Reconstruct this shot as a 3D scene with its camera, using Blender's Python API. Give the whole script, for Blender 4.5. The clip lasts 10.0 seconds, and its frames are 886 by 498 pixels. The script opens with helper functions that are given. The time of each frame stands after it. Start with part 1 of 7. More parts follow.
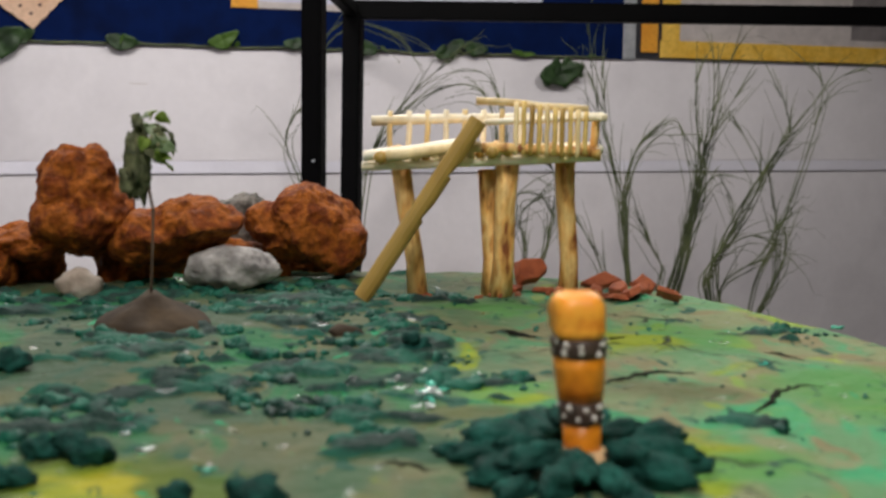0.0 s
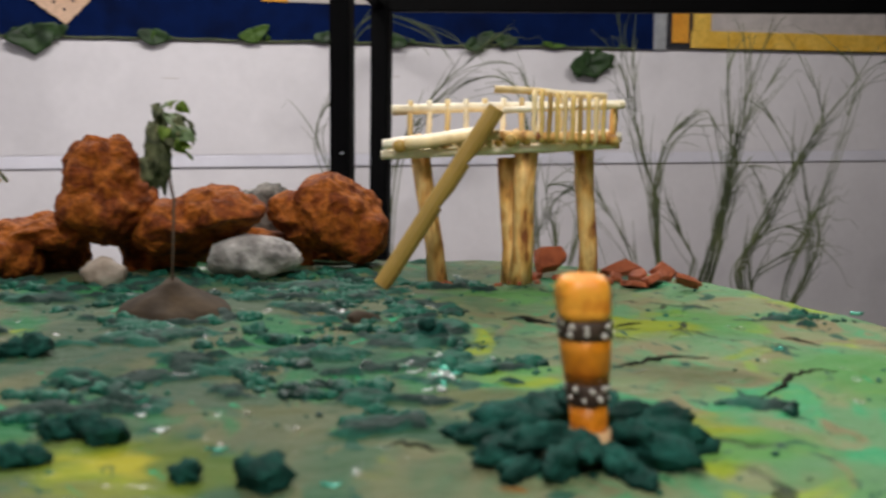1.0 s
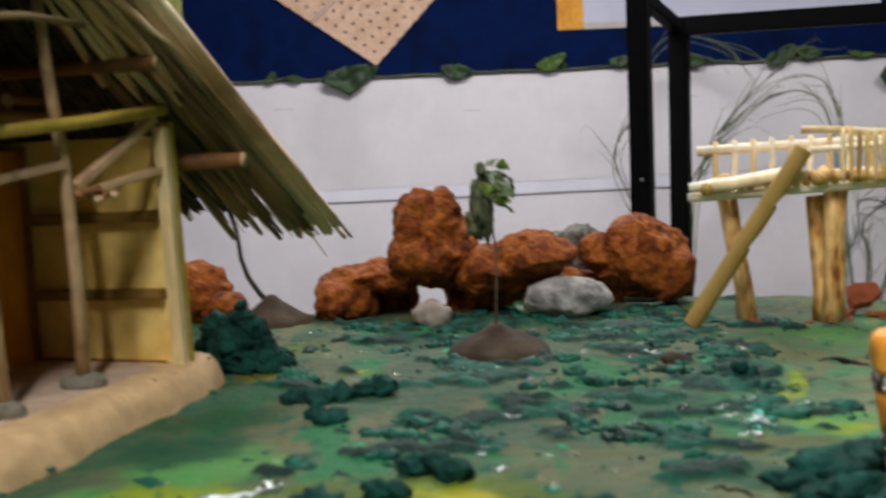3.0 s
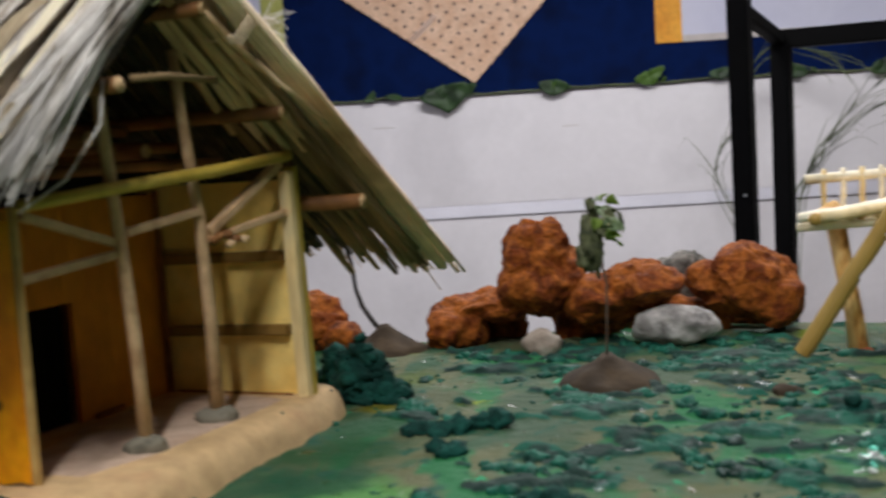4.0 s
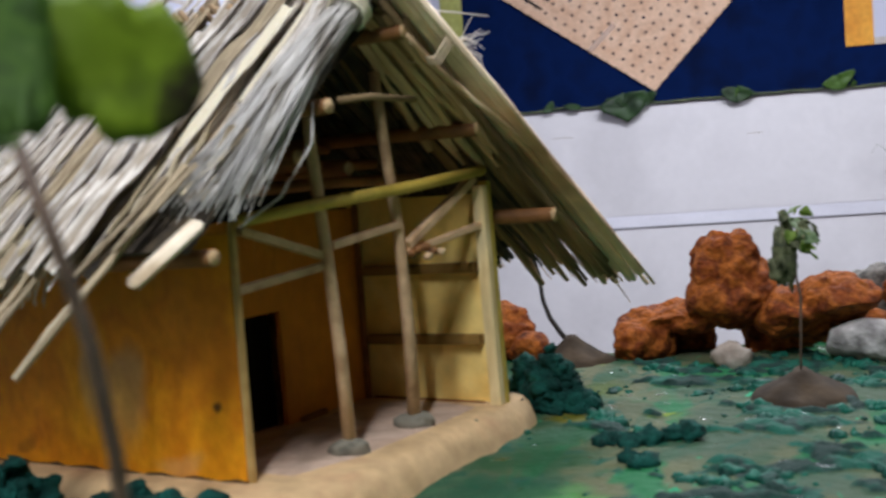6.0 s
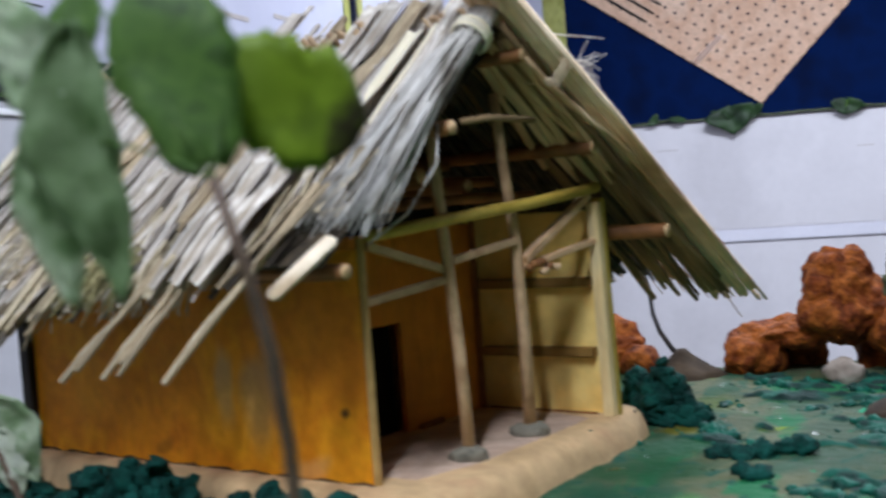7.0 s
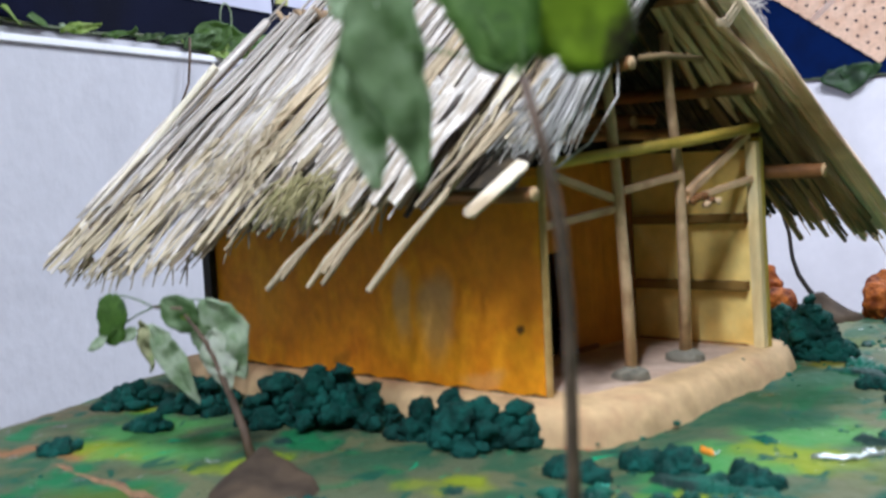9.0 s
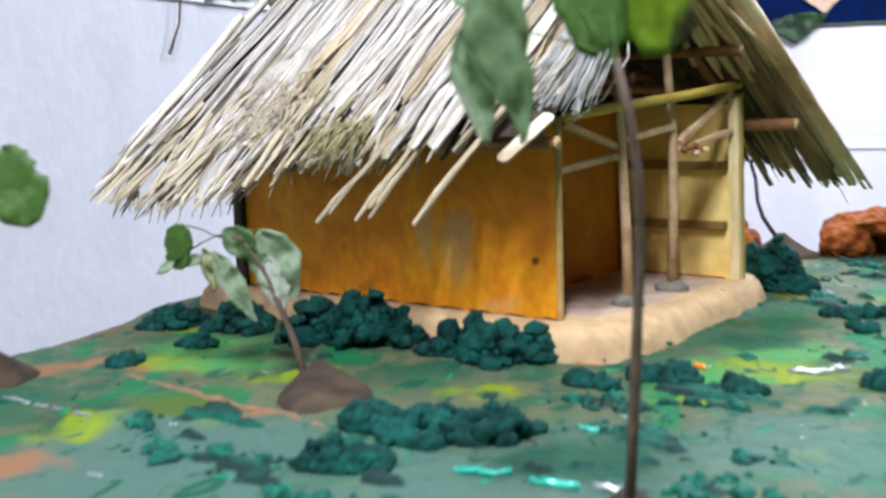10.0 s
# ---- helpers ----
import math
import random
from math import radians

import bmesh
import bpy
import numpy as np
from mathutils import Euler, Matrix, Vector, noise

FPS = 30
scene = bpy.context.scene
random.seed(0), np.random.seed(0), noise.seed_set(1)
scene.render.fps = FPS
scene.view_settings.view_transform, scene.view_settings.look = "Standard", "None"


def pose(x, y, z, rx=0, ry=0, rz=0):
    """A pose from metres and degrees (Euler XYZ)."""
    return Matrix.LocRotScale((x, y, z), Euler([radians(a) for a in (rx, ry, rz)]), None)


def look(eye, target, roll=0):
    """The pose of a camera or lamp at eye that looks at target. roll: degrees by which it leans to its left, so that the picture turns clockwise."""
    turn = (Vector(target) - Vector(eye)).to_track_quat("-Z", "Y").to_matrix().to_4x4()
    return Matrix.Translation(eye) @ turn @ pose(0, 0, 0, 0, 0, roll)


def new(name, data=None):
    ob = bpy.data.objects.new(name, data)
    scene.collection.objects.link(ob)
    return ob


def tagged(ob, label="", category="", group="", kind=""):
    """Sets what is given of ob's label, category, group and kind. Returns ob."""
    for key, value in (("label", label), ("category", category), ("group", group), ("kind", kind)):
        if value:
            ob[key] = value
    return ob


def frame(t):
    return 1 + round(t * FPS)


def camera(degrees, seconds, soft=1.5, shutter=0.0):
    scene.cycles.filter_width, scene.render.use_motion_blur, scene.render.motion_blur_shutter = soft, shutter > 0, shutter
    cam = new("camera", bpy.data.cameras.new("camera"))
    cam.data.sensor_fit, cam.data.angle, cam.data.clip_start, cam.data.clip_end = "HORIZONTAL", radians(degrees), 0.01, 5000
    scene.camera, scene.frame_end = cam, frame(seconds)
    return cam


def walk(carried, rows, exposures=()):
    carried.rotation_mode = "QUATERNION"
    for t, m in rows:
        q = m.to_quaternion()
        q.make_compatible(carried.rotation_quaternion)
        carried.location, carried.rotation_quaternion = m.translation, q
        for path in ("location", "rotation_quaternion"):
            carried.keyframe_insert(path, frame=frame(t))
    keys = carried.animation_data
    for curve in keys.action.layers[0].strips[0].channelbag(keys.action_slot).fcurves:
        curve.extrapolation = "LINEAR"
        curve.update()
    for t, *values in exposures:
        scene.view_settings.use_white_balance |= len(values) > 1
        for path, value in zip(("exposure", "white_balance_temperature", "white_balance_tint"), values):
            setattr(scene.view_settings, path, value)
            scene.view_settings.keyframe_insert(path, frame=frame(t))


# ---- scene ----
cam = camera(42.0, 10.0, soft=2.4, shutter=0.8)
cam.data.dof.use_dof, cam.data.dof.focus_distance, cam.data.dof.aperture_fstop = True, 1.6, 11.0
PATH = [
    (0, (0.092, 0.05, 0.167), (0.0, 2.034, -0.066), 0.7),
    (0.5, (0.095, 0.05, 0.162), (-0.017, 2.03, -0.091), 0.6),
    (1, (0.105, 0.044, 0.163), (-0.044, 2.023, -0.082), 0.3),
    (1.5, (0.112, 0.021, 0.171), (-0.18, 1.985, -0.067), 0.2),
    (2, (0.107, 0.015, 0.173), (-0.296, 1.959, -0.067), -1.5),
    (2.5, (0.103, 0.003, 0.18), (-0.438, 1.916, -0.04), -2.0),
    (2.7, (0.104, -0.003, 0.184), (-0.487, 1.896, -0.029), -2.2),
    (4, (0.103, -0.044, 0.215), (-0.703, 1.778, 0.041), -3.6),
    (4.5, (0.099, -0.051, 0.216), (-0.811, 1.722, 0.047), -3.7),
    (5, (0.1, -0.061, 0.22), (-0.89, 1.67, 0.07), -4.1),
    (6.3, (0.103, -0.074, 0.22), (-1.007, 1.584, 0.087), -4.0),
    (6.5, (0.106, -0.081, 0.222), (-1.037, 1.556, 0.095), -3.9),
    (7, (0.109, -0.102, 0.225), (-1.106, 1.484, 0.121), -4.2),
    (7.5, (0.107, -0.125, 0.229), (-1.16, 1.42, 0.145), -4.2),
    (8, (0.103, -0.148, 0.227), (-1.197, 1.37, 0.147), -4.3),
    (8.5, (0.098, -0.171, 0.221), (-1.228, 1.322, 0.11), -4.1),
    (9, (0.096, -0.185, 0.209), (-1.242, 1.293, 0.042), -2.9),
    (9.5, (0.097, -0.216, 0.2), (-1.225, 1.272, 0.001), -2.3),
    (10, (0.117, -0.317, 0.223), (-1.135, 1.217, -0.055), -1.7),
]
walk(cam, [(t, look(eye, target, roll)) for t, eye, target, roll in PATH],
     [(0, -0.07, 6650, 10), (2.5, -0.08, 6430, 10), (4, -0.10, 6300, 10), (5, 0.0, 6150, 10), (6.5, 0.1, 5650, 10), (8, 0.22, 5280, 10), (9, 0.56, 5450, 10), (10, 0.9, 5500, 10)])

# ---- world and light ----
world = bpy.data.worlds.new("world")
scene.world = world
world.use_nodes = True
world.node_tree.nodes["Background"].inputs[0].default_value = (0.75, 0.82, 1.0, 1)
world.node_tree.nodes["Background"].inputs[1].default_value = 0.15

CEIL, FLOOR = 1.95, -1.15


def ceiling_lamp(x, y, sx, sy, power, turn=0.0):
    """A fluorescent troffer under the ceiling with its light, assumed and out of view."""
    lamp = bpy.data.lights.new("ceiling_lamp", "AREA")
    lamp.shape, lamp.size, lamp.size_y, lamp.energy, lamp.color = "RECTANGLE", sx, sy, power, (1.0, 0.97, 0.95)
    ob = new("ceiling_light_source", lamp)
    ob.matrix_world = pose(x, y, CEIL - 0.07, 0, 0, turn)
    return ob


# no fitting is seen; the second is added to brighten the ochre wall
LAMPS = [(0.25, -0.68, 1.0, 0.06, 45, 117), (-0.45, -1.75, 1.3, 0.3, 20, 20), (-0.12, 1.4, 1.3, 0.25, 21, 20), (-0.9, 3.3, 1.3, 0.3, 78, 20), (1.4, 3.9, 1.3, 0.3, 53, 20)]
for lx, ly, sx, sy, power, turn in LAMPS:
    ceiling_lamp(lx, ly, sx, sy, power, turn)


# ---- materials ----
def lin(r, g, b):
    """Linear colour from 0-255 values."""
    return tuple((v / 255 / 12.92 if v <= 10 else ((v / 255 + 0.055) / 1.055) ** 2.4) for v in (r, g, b)) + (1,)


def material(name, colors, scale=20.0, rough=0.7, bump=0.0, bump_scale=80.0, metal=0.0, detail=4.0, stretch=(1, 1, 1), vary=0.0, rough_vary=0.1, coat=0.0, distort=0.0, grain=0.12, spots=(), spec=0.5, translucent=0.0):
    """Colours blended by noise over the object's own space, with grain, bump and a random shade for each object."""
    m = bpy.data.materials.new(name)
    m.use_nodes = True
    nt, N = m.node_tree, m.node_tree.nodes
    L = nt.links.new
    bsdf = N["Principled BSDF"]
    tc, mp = N.new("ShaderNodeTexCoord"), N.new("ShaderNodeMapping")
    mp.inputs["Scale"].default_value = stretch
    L(tc.outputs["Object"], mp.inputs["Vector"])
    n1 = N.new("ShaderNodeTexNoise")
    n1.inputs["Scale"].default_value, n1.inputs["Detail"].default_value, n1.inputs["Distortion"].default_value = scale, detail, distort
    L(mp.outputs[0], n1.inputs["Vector"])
    ramp = N.new("ShaderNodeValToRGB")
    els = ramp.color_ramp.elements
    lo, hi = 0.32, 0.68
    for i, c in enumerate(colors):
        pos = lo + (hi - lo) * i / max(1, len(colors) - 1)
        e = els[i] if i < 2 else els.new(pos)
        e.position, e.color = pos, c
    if len(colors) == 1:
        els[1].color = colors[0]
    L(n1.outputs["Fac"], ramp.inputs["Fac"])
    n2 = N.new("ShaderNodeTexNoise")
    n2.inputs["Scale"].default_value, n2.inputs["Detail"].default_value = bump_scale, 5
    L(mp.outputs[0], n2.inputs["Vector"])
    mr = N.new("ShaderNodeMapRange")
    mr.inputs[1].default_value, mr.inputs[2].default_value = 0.3, 0.7
    mr.inputs[3].default_value, mr.inputs[4].default_value = 1 - grain, 1 + grain
    L(n2.outputs["Fac"], mr.inputs[0])
    hsv = N.new("ShaderNodeHueSaturation")
    paint = ramp.outputs[0]
    if spots:
        wv, wp = N.new("ShaderNodeVectorMath"), N.new("ShaderNodeVectorMath")
        wv.operation = "MULTIPLY_ADD"
        wv.inputs[1].default_value, wv.inputs[2].default_value = (0.035, 0.035, 0.05), (-0.0175, -0.0175, -0.025)
        L(n1.outputs["Color"], wv.inputs[0])
        L(tc.outputs["Object"], wp.inputs[0])
        L(wv.outputs[0], wp.inputs[1])
        for x, y, z, rx, rz, strength, c in spots:
            sb, sc, ln, fr, mx = (N.new(k) for k in ("ShaderNodeVectorMath", "ShaderNodeVectorMath", "ShaderNodeVectorMath", "ShaderNodeMapRange", "ShaderNodeMix"))
            sb.operation, sc.operation, ln.operation, fr.interpolation_type, mx.data_type = "SUBTRACT", "MULTIPLY", "LENGTH", "SMOOTHSTEP", "RGBA"
            sb.inputs[1].default_value, sc.inputs[1].default_value = (x, y, z), (1 / rx, 0.0, 1 / rz)
            fr.inputs[1].default_value, fr.inputs[2].default_value, fr.inputs[3].default_value, fr.inputs[4].default_value = 0.35, 1.0, strength, 0.0
            L(wp.outputs[0], sb.inputs[0])
            L(sb.outputs[0], sc.inputs[0])
            L(sc.outputs[0], ln.inputs[0])
            L(ln.outputs["Value"], fr.inputs[0])
            L(fr.outputs[0], mx.inputs[0])
            L(paint, mx.inputs[6])
            mx.inputs[7].default_value = c
            paint = mx.outputs[2]
    L(paint, hsv.inputs["Color"])
    if vary:
        oi, rnd, mul = N.new("ShaderNodeObjectInfo"), N.new("ShaderNodeMapRange"), N.new("ShaderNodeMath")
        rnd.inputs[3].default_value, rnd.inputs[4].default_value = 1 - vary, 1 + vary
        L(oi.outputs["Random"], rnd.inputs[0])
        mul.operation = "MULTIPLY"
        L(mr.outputs[0], mul.inputs[0])
        L(rnd.outputs[0], mul.inputs[1])
        L(mul.outputs[0], hsv.inputs["Value"])
    else:
        L(mr.outputs[0], hsv.inputs["Value"])
    L(hsv.outputs[0], bsdf.inputs["Base Color"])
    rr = N.new("ShaderNodeMapRange")
    rr.inputs[3].default_value, rr.inputs[4].default_value = max(0.02, rough - rough_vary), min(1, rough + rough_vary)
    L(n1.outputs["Fac"], rr.inputs[0])
    L(rr.outputs[0], bsdf.inputs["Roughness"])
    bsdf.inputs["Metallic"].default_value = metal
    bsdf.inputs["Coat Weight"].default_value = coat
    bsdf.inputs["Specular IOR Level"].default_value = spec
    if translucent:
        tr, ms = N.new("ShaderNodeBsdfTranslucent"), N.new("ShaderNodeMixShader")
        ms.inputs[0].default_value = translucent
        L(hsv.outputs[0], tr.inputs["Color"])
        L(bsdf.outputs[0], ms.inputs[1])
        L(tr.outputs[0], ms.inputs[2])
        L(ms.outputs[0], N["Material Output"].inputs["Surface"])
    if bump:
        bp = N.new("ShaderNodeBump")
        bp.inputs["Strength"].default_value, bp.inputs["Distance"].default_value = 1.0, bump
        L(n2.outputs["Fac"], bp.inputs["Height"])
        L(bp.outputs[0], bsdf.inputs["Normal"])
    return m


YEL, BRN, OLV, LGR, TEA, ORG, GRY, GTL = lin(134, 146, 44), lin(86, 89, 58), lin(77, 94, 36), lin(90, 140, 82), lin(20, 69, 46), lin(142, 104, 78), lin(60, 79, 60), lin(78, 102, 90)
# brushed patches: place, radius and colour, in the yard before the hut
SPOTS_YARD = [(-0.25, 0.20, 0.15, GTL), (-0.45, 0.10, 0.16, GTL), (-0.15, 0.34, 0.10, GTL), (-0.54, 0.11, 0.035, YEL), (-0.39, 0.34, 0.035, YEL), (-0.665, 0.275, 0.05, YEL), (-0.70, 0.33, 0.06, LGR), (-0.34, 0.26, 0.06, GRY), (-0.24, 0.25, 0.06, TEA), (-0.42, 0.166, 0.07, GTL), (-0.45, 0.08, 0.06, GTL), (-0.50, 0.14, 0.06, GTL), (-0.38, 0.06, 0.08, GTL), (-0.29, 0.15, 0.06, GTL), (-0.34, 0.20, 0.05, GTL), (-0.552, 0.19, 0.05, OLV), (-0.626, 0.30, 0.06, LGR), (-0.72, 0.215, 0.03, ORG), (-0.486, 0.223, 0.02, ORG), (-0.52, 0.035, 0.035, ORG), (-0.66, 0.25, 0.025, ORG), (-0.83, 0.31, 0.06, lin(104, 94, 72)), (-0.80, 0.36, 0.05, lin(98, 92, 68)), (-0.74, 0.19, 0.035, ORG)]
# in the middle of the ground
SPOTS_MIDDLE = [(-0.085, 0.53, 0.055, YEL), (-0.085, 0.525, 0.03, YEL), (-0.15, 0.53, 0.06, OLV), (-0.035, 0.656, 0.035, BRN), (0.07, 0.67, 0.045, BRN), (-0.01, 0.765, 0.06, TEA), (0.054, 0.60, 0.04, TEA), (-0.228, 0.507, 0.05, YEL), (-0.26, 0.57, 0.06, LGR), (-0.27, 0.47, 0.06, LGR), (-0.06, 0.55, 0.05, OLV), (-0.12, 0.98, 0.08, GRY), (-0.20, 0.85, 0.06, GRY), (-0.38, 0.93, 0.06, OLV), (0.08, 1.06, 0.06, LGR), (-0.29, 0.60, 0.05, TEA)]
# on the paler side
SPOTS_MEADOW = [(0.24, 0.93, 0.08, LGR), (0.33, 0.76, 0.10, LGR), (0.19, 0.90, 0.05, YEL), (0.20, 0.74, 0.06, BRN), (0.19, 0.61, 0.05, YEL), (0.22, 0.59, 0.05, LGR)]
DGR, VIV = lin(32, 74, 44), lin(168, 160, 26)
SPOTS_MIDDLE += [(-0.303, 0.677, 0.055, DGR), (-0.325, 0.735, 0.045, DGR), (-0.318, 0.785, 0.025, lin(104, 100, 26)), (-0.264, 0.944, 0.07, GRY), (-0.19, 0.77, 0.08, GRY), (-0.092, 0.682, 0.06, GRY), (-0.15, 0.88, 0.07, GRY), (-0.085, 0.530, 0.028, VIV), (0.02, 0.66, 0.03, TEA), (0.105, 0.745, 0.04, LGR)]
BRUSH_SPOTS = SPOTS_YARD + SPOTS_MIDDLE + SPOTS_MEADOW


def ground_material():
    """Painted modelling clay: olive, teal, light green, yellow and brown brushed into one another."""
    m = bpy.data.materials.new("painted_clay")
    m.use_nodes = True
    nt, N = m.node_tree, m.node_tree.nodes
    L = nt.links.new
    bsdf = N["Principled BSDF"]
    tc = N.new("ShaderNodeTexCoord")

    def noise_fac(scale, detail, lo, hi, offset=0.0, dist=0.6, stretch=(1, 1, 1)):
        mp = N.new("ShaderNodeMapping")
        mp.inputs["Location"].default_value = (offset, offset * 0.7, 0)
        mp.inputs["Scale"].default_value = stretch
        L(tc.outputs["Object"], mp.inputs["Vector"])
        n = N.new("ShaderNodeTexNoise")
        n.inputs["Scale"].default_value, n.inputs["Detail"].default_value, n.inputs["Distortion"].default_value = scale, detail, dist
        L(mp.outputs[0], n.inputs["Vector"])
        r = N.new("ShaderNodeMapRange")
        r.interpolation_type = "SMOOTHSTEP"
        r.inputs[1].default_value, r.inputs[2].default_value = lo, hi
        L(n.outputs["Fac"], r.inputs[0])
        return r.outputs[0]

    def mix(fac, a, b):
        x = N.new("ShaderNodeMix")
        x.data_type = "RGBA"
        L(fac, x.inputs[0])
        for sock, v in ((x.inputs[6], a), (x.inputs[7], b)):
            if isinstance(v, tuple):
                sock.default_value = v
            else:
                L(v, sock)
        return x.outputs[2]

    sep = N.new("ShaderNodeSeparateXYZ")
    L(tc.outputs["Object"], sep.inputs[0])
    side = N.new("ShaderNodeMapRange")
    side.interpolation_type = "SMOOTHSTEP"
    side.inputs[1].default_value, side.inputs[2].default_value = -0.05, 0.30
    L(sep.outputs[0], side.inputs[0])
    brush = (1.2, 0.75, 1)
    base = mix(noise_fac(11, 6, 0.42, 0.58, 0, 1.2, brush), lin(84, 92, 68), lin(52, 84, 60))
    base = mix(noise_fac(13, 6, 0.52, 0.62, 3.1, 1.2, brush), base, lin(94, 97, 70))
    base = mix(noise_fac(10, 6, 0.54, 0.63, 7.7, 1.2, brush), base, lin(46, 104, 66))
    light = mix(noise_fac(12, 6, 0.42, 0.58, 1.3, 1.2, brush), lin(104, 142, 104), lin(130, 138, 104))
    light = mix(noise_fac(9, 6, 0.54, 0.64, 9.2, 1.2, brush), light, lin(80, 156, 112))
    light = mix(noise_fac(14, 6, 0.53, 0.61, 15.2, 1.2, brush), light, lin(130, 124, 94))
    light = mix(noise_fac(10, 6, 0.60, 0.66, 19.2, 1.2, brush), light, lin(142, 164, 82))
    base = mix(side.outputs[0], base, light)
    base = mix(noise_fac(9, 5, 0.62, 0.70, 5.4), base, lin(134, 150, 50))
    base = mix(noise_fac(13, 4, 0.68, 0.74, 12.4), base, lin(136, 99, 60))
    warp = N.new("ShaderNodeTexNoise")
    warp.inputs["Scale"].default_value, warp.inputs["Detail"].default_value = 16, 4
    L(tc.outputs["Object"], warp.inputs["Vector"])
    wv = N.new("ShaderNodeVectorMath")
    wv.operation = "MULTIPLY_ADD"
    wv.inputs[1].default_value, wv.inputs[2].default_value = (0.11, 0.11, 0), (-0.055, -0.055, 0)
    L(warp.outputs["Color"], wv.inputs[0])
    wp = N.new("ShaderNodeVectorMath")
    L(tc.outputs["Object"], wp.inputs[0])
    L(wv.outputs[0], wp.inputs[1])
    flat = N.new("ShaderNodeVectorMath")
    flat.operation = "MULTIPLY"
    flat.inputs[1].default_value = (1, 1, 0)
    L(wp.outputs[0], flat.inputs[0])
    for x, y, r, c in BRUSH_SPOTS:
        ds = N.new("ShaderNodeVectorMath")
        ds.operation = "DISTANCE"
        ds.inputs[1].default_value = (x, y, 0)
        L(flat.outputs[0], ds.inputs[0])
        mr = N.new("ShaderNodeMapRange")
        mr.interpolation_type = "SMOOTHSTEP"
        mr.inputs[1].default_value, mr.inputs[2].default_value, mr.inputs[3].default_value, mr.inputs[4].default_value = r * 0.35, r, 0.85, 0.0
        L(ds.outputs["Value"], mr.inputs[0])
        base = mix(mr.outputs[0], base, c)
    base = mix(noise_fac(34, 6, 0.60, 0.66, 2.2, 1.0, brush), base, lin(30, 76, 58))
    base = mix(noise_fac(24, 6, 0.67, 0.72, 31.0, 1.5, brush), base, lin(40, 150, 104))
    at = N.new("ShaderNodeAttribute")
    at.attribute_name = "clump"
    dark = mix(noise_fac(30, 5, 0.42, 0.62, 8.1), lin(5, 42, 34), lin(18, 84, 66))
    rag = N.new("ShaderNodeTexNoise")
    rag.inputs["Scale"].default_value, rag.inputs["Detail"].default_value = 150, 4
    L(tc.outputs["Object"], rag.inputs["Vector"])
    ra = N.new("ShaderNodeMath")
    ra.operation = "MULTIPLY_ADD"
    ra.inputs[1].default_value = 0.55
    L(rag.outputs["Fac"], ra.inputs[0])
    L(at.outputs["Fac"], ra.inputs[2])
    rs = N.new("ShaderNodeMapRange")
    rs.interpolation_type = "SMOOTHSTEP"
    rs.inputs[1].default_value, rs.inputs[2].default_value = 0.42, 0.62
    L(ra.outputs[0], rs.inputs[0])
    base = mix(rs.outputs[0], base, dark)
    vor = N.new("ShaderNodeTexVoronoi")
    vor.feature = "DISTANCE_TO_EDGE"
    vor.inputs["Scale"].default_value = 6.0
    L(wp.outputs[0], vor.inputs["Vector"])
    ck = N.new("ShaderNodeMapRange")
    ck.inputs[1].default_value, ck.inputs[2].default_value, ck.inputs[3].default_value, ck.inputs[4].default_value = 0.005, 0.018, 1.0, 0.0
    L(vor.outputs["Distance"], ck.inputs[0])
    cm = N.new("ShaderNodeMath")
    cm.operation = "MULTIPLY"
    L(ck.outputs[0], cm.inputs[0])
    cs = N.new("ShaderNodeMath")
    cs.operation = "MULTIPLY"
    L(noise_fac(7, 3, 0.47, 0.55, 6.6), cs.inputs[0])
    L(side.outputs[0], cs.inputs[1])
    L(cs.outputs[0], cm.inputs[1])
    base = mix(cm.outputs[0], base, lin(26, 35, 24))
    deep = N.new("ShaderNodeHueSaturation")
    deep.inputs["Saturation"].default_value, deep.inputs["Value"].default_value = 1.18, 0.88
    L(base, deep.inputs["Color"])
    L(deep.outputs[0], bsdf.inputs["Base Color"])
    gl = N.new("ShaderNodeMapRange")
    gl.inputs[3].default_value, gl.inputs[4].default_value = 0.8, 0.2
    bsdf.inputs["Specular IOR Level"].default_value = 0.4
    L(noise_fac(60, 3, 0.64, 0.69, 4.4), gl.inputs[0])
    L(gl.outputs[0], bsdf.inputs["Roughness"])
    n = N.new("ShaderNodeTexNoise")
    n.inputs["Scale"].default_value, n.inputs["Detail"].default_value = 70, 8
    L(tc.outputs["Object"], n.inputs["Vector"])
    bp = N.new("ShaderNodeBump")
    bp.inputs["Distance"].default_value = 0.005
    hs = N.new("ShaderNodeMath")
    hs.operation = "SUBTRACT"
    L(n.outputs["Fac"], hs.inputs[0])
    L(cm.outputs[0], hs.inputs[1])
    L(hs.outputs[0], bp.inputs["Height"])
    L(bp.outputs[0], bsdf.inputs["Normal"])
    return m


GROUND = ground_material()
CRACK = material("crack_shade", [lin(24, 26, 20), lin(38, 40, 30)], 80, 0.95, spec=0.1)
CLAY_DARK = material("dark_green_clay", [lin(8, 44, 38), lin(16, 61, 53), lin(26, 80, 70)], 60, 0.85, 0.003, 220, vary=0.15, spec=0.2, grain=0.25, detail=7)
CLAY_CRUMB = material("teal_clay_crumb", [lin(4, 38, 31), lin(12, 64, 52), lin(24, 96, 76), lin(6, 46, 38)], 26, 0.6, 0.0015, 160, rough_vary=0.2, spec=0.25)
CLAY_BROWN = material("brown_clay", [lin(48, 39, 30), lin(64, 53, 41), lin(80, 66, 50)], 30, 0.85, 0.0015, 90, spec=0.2)
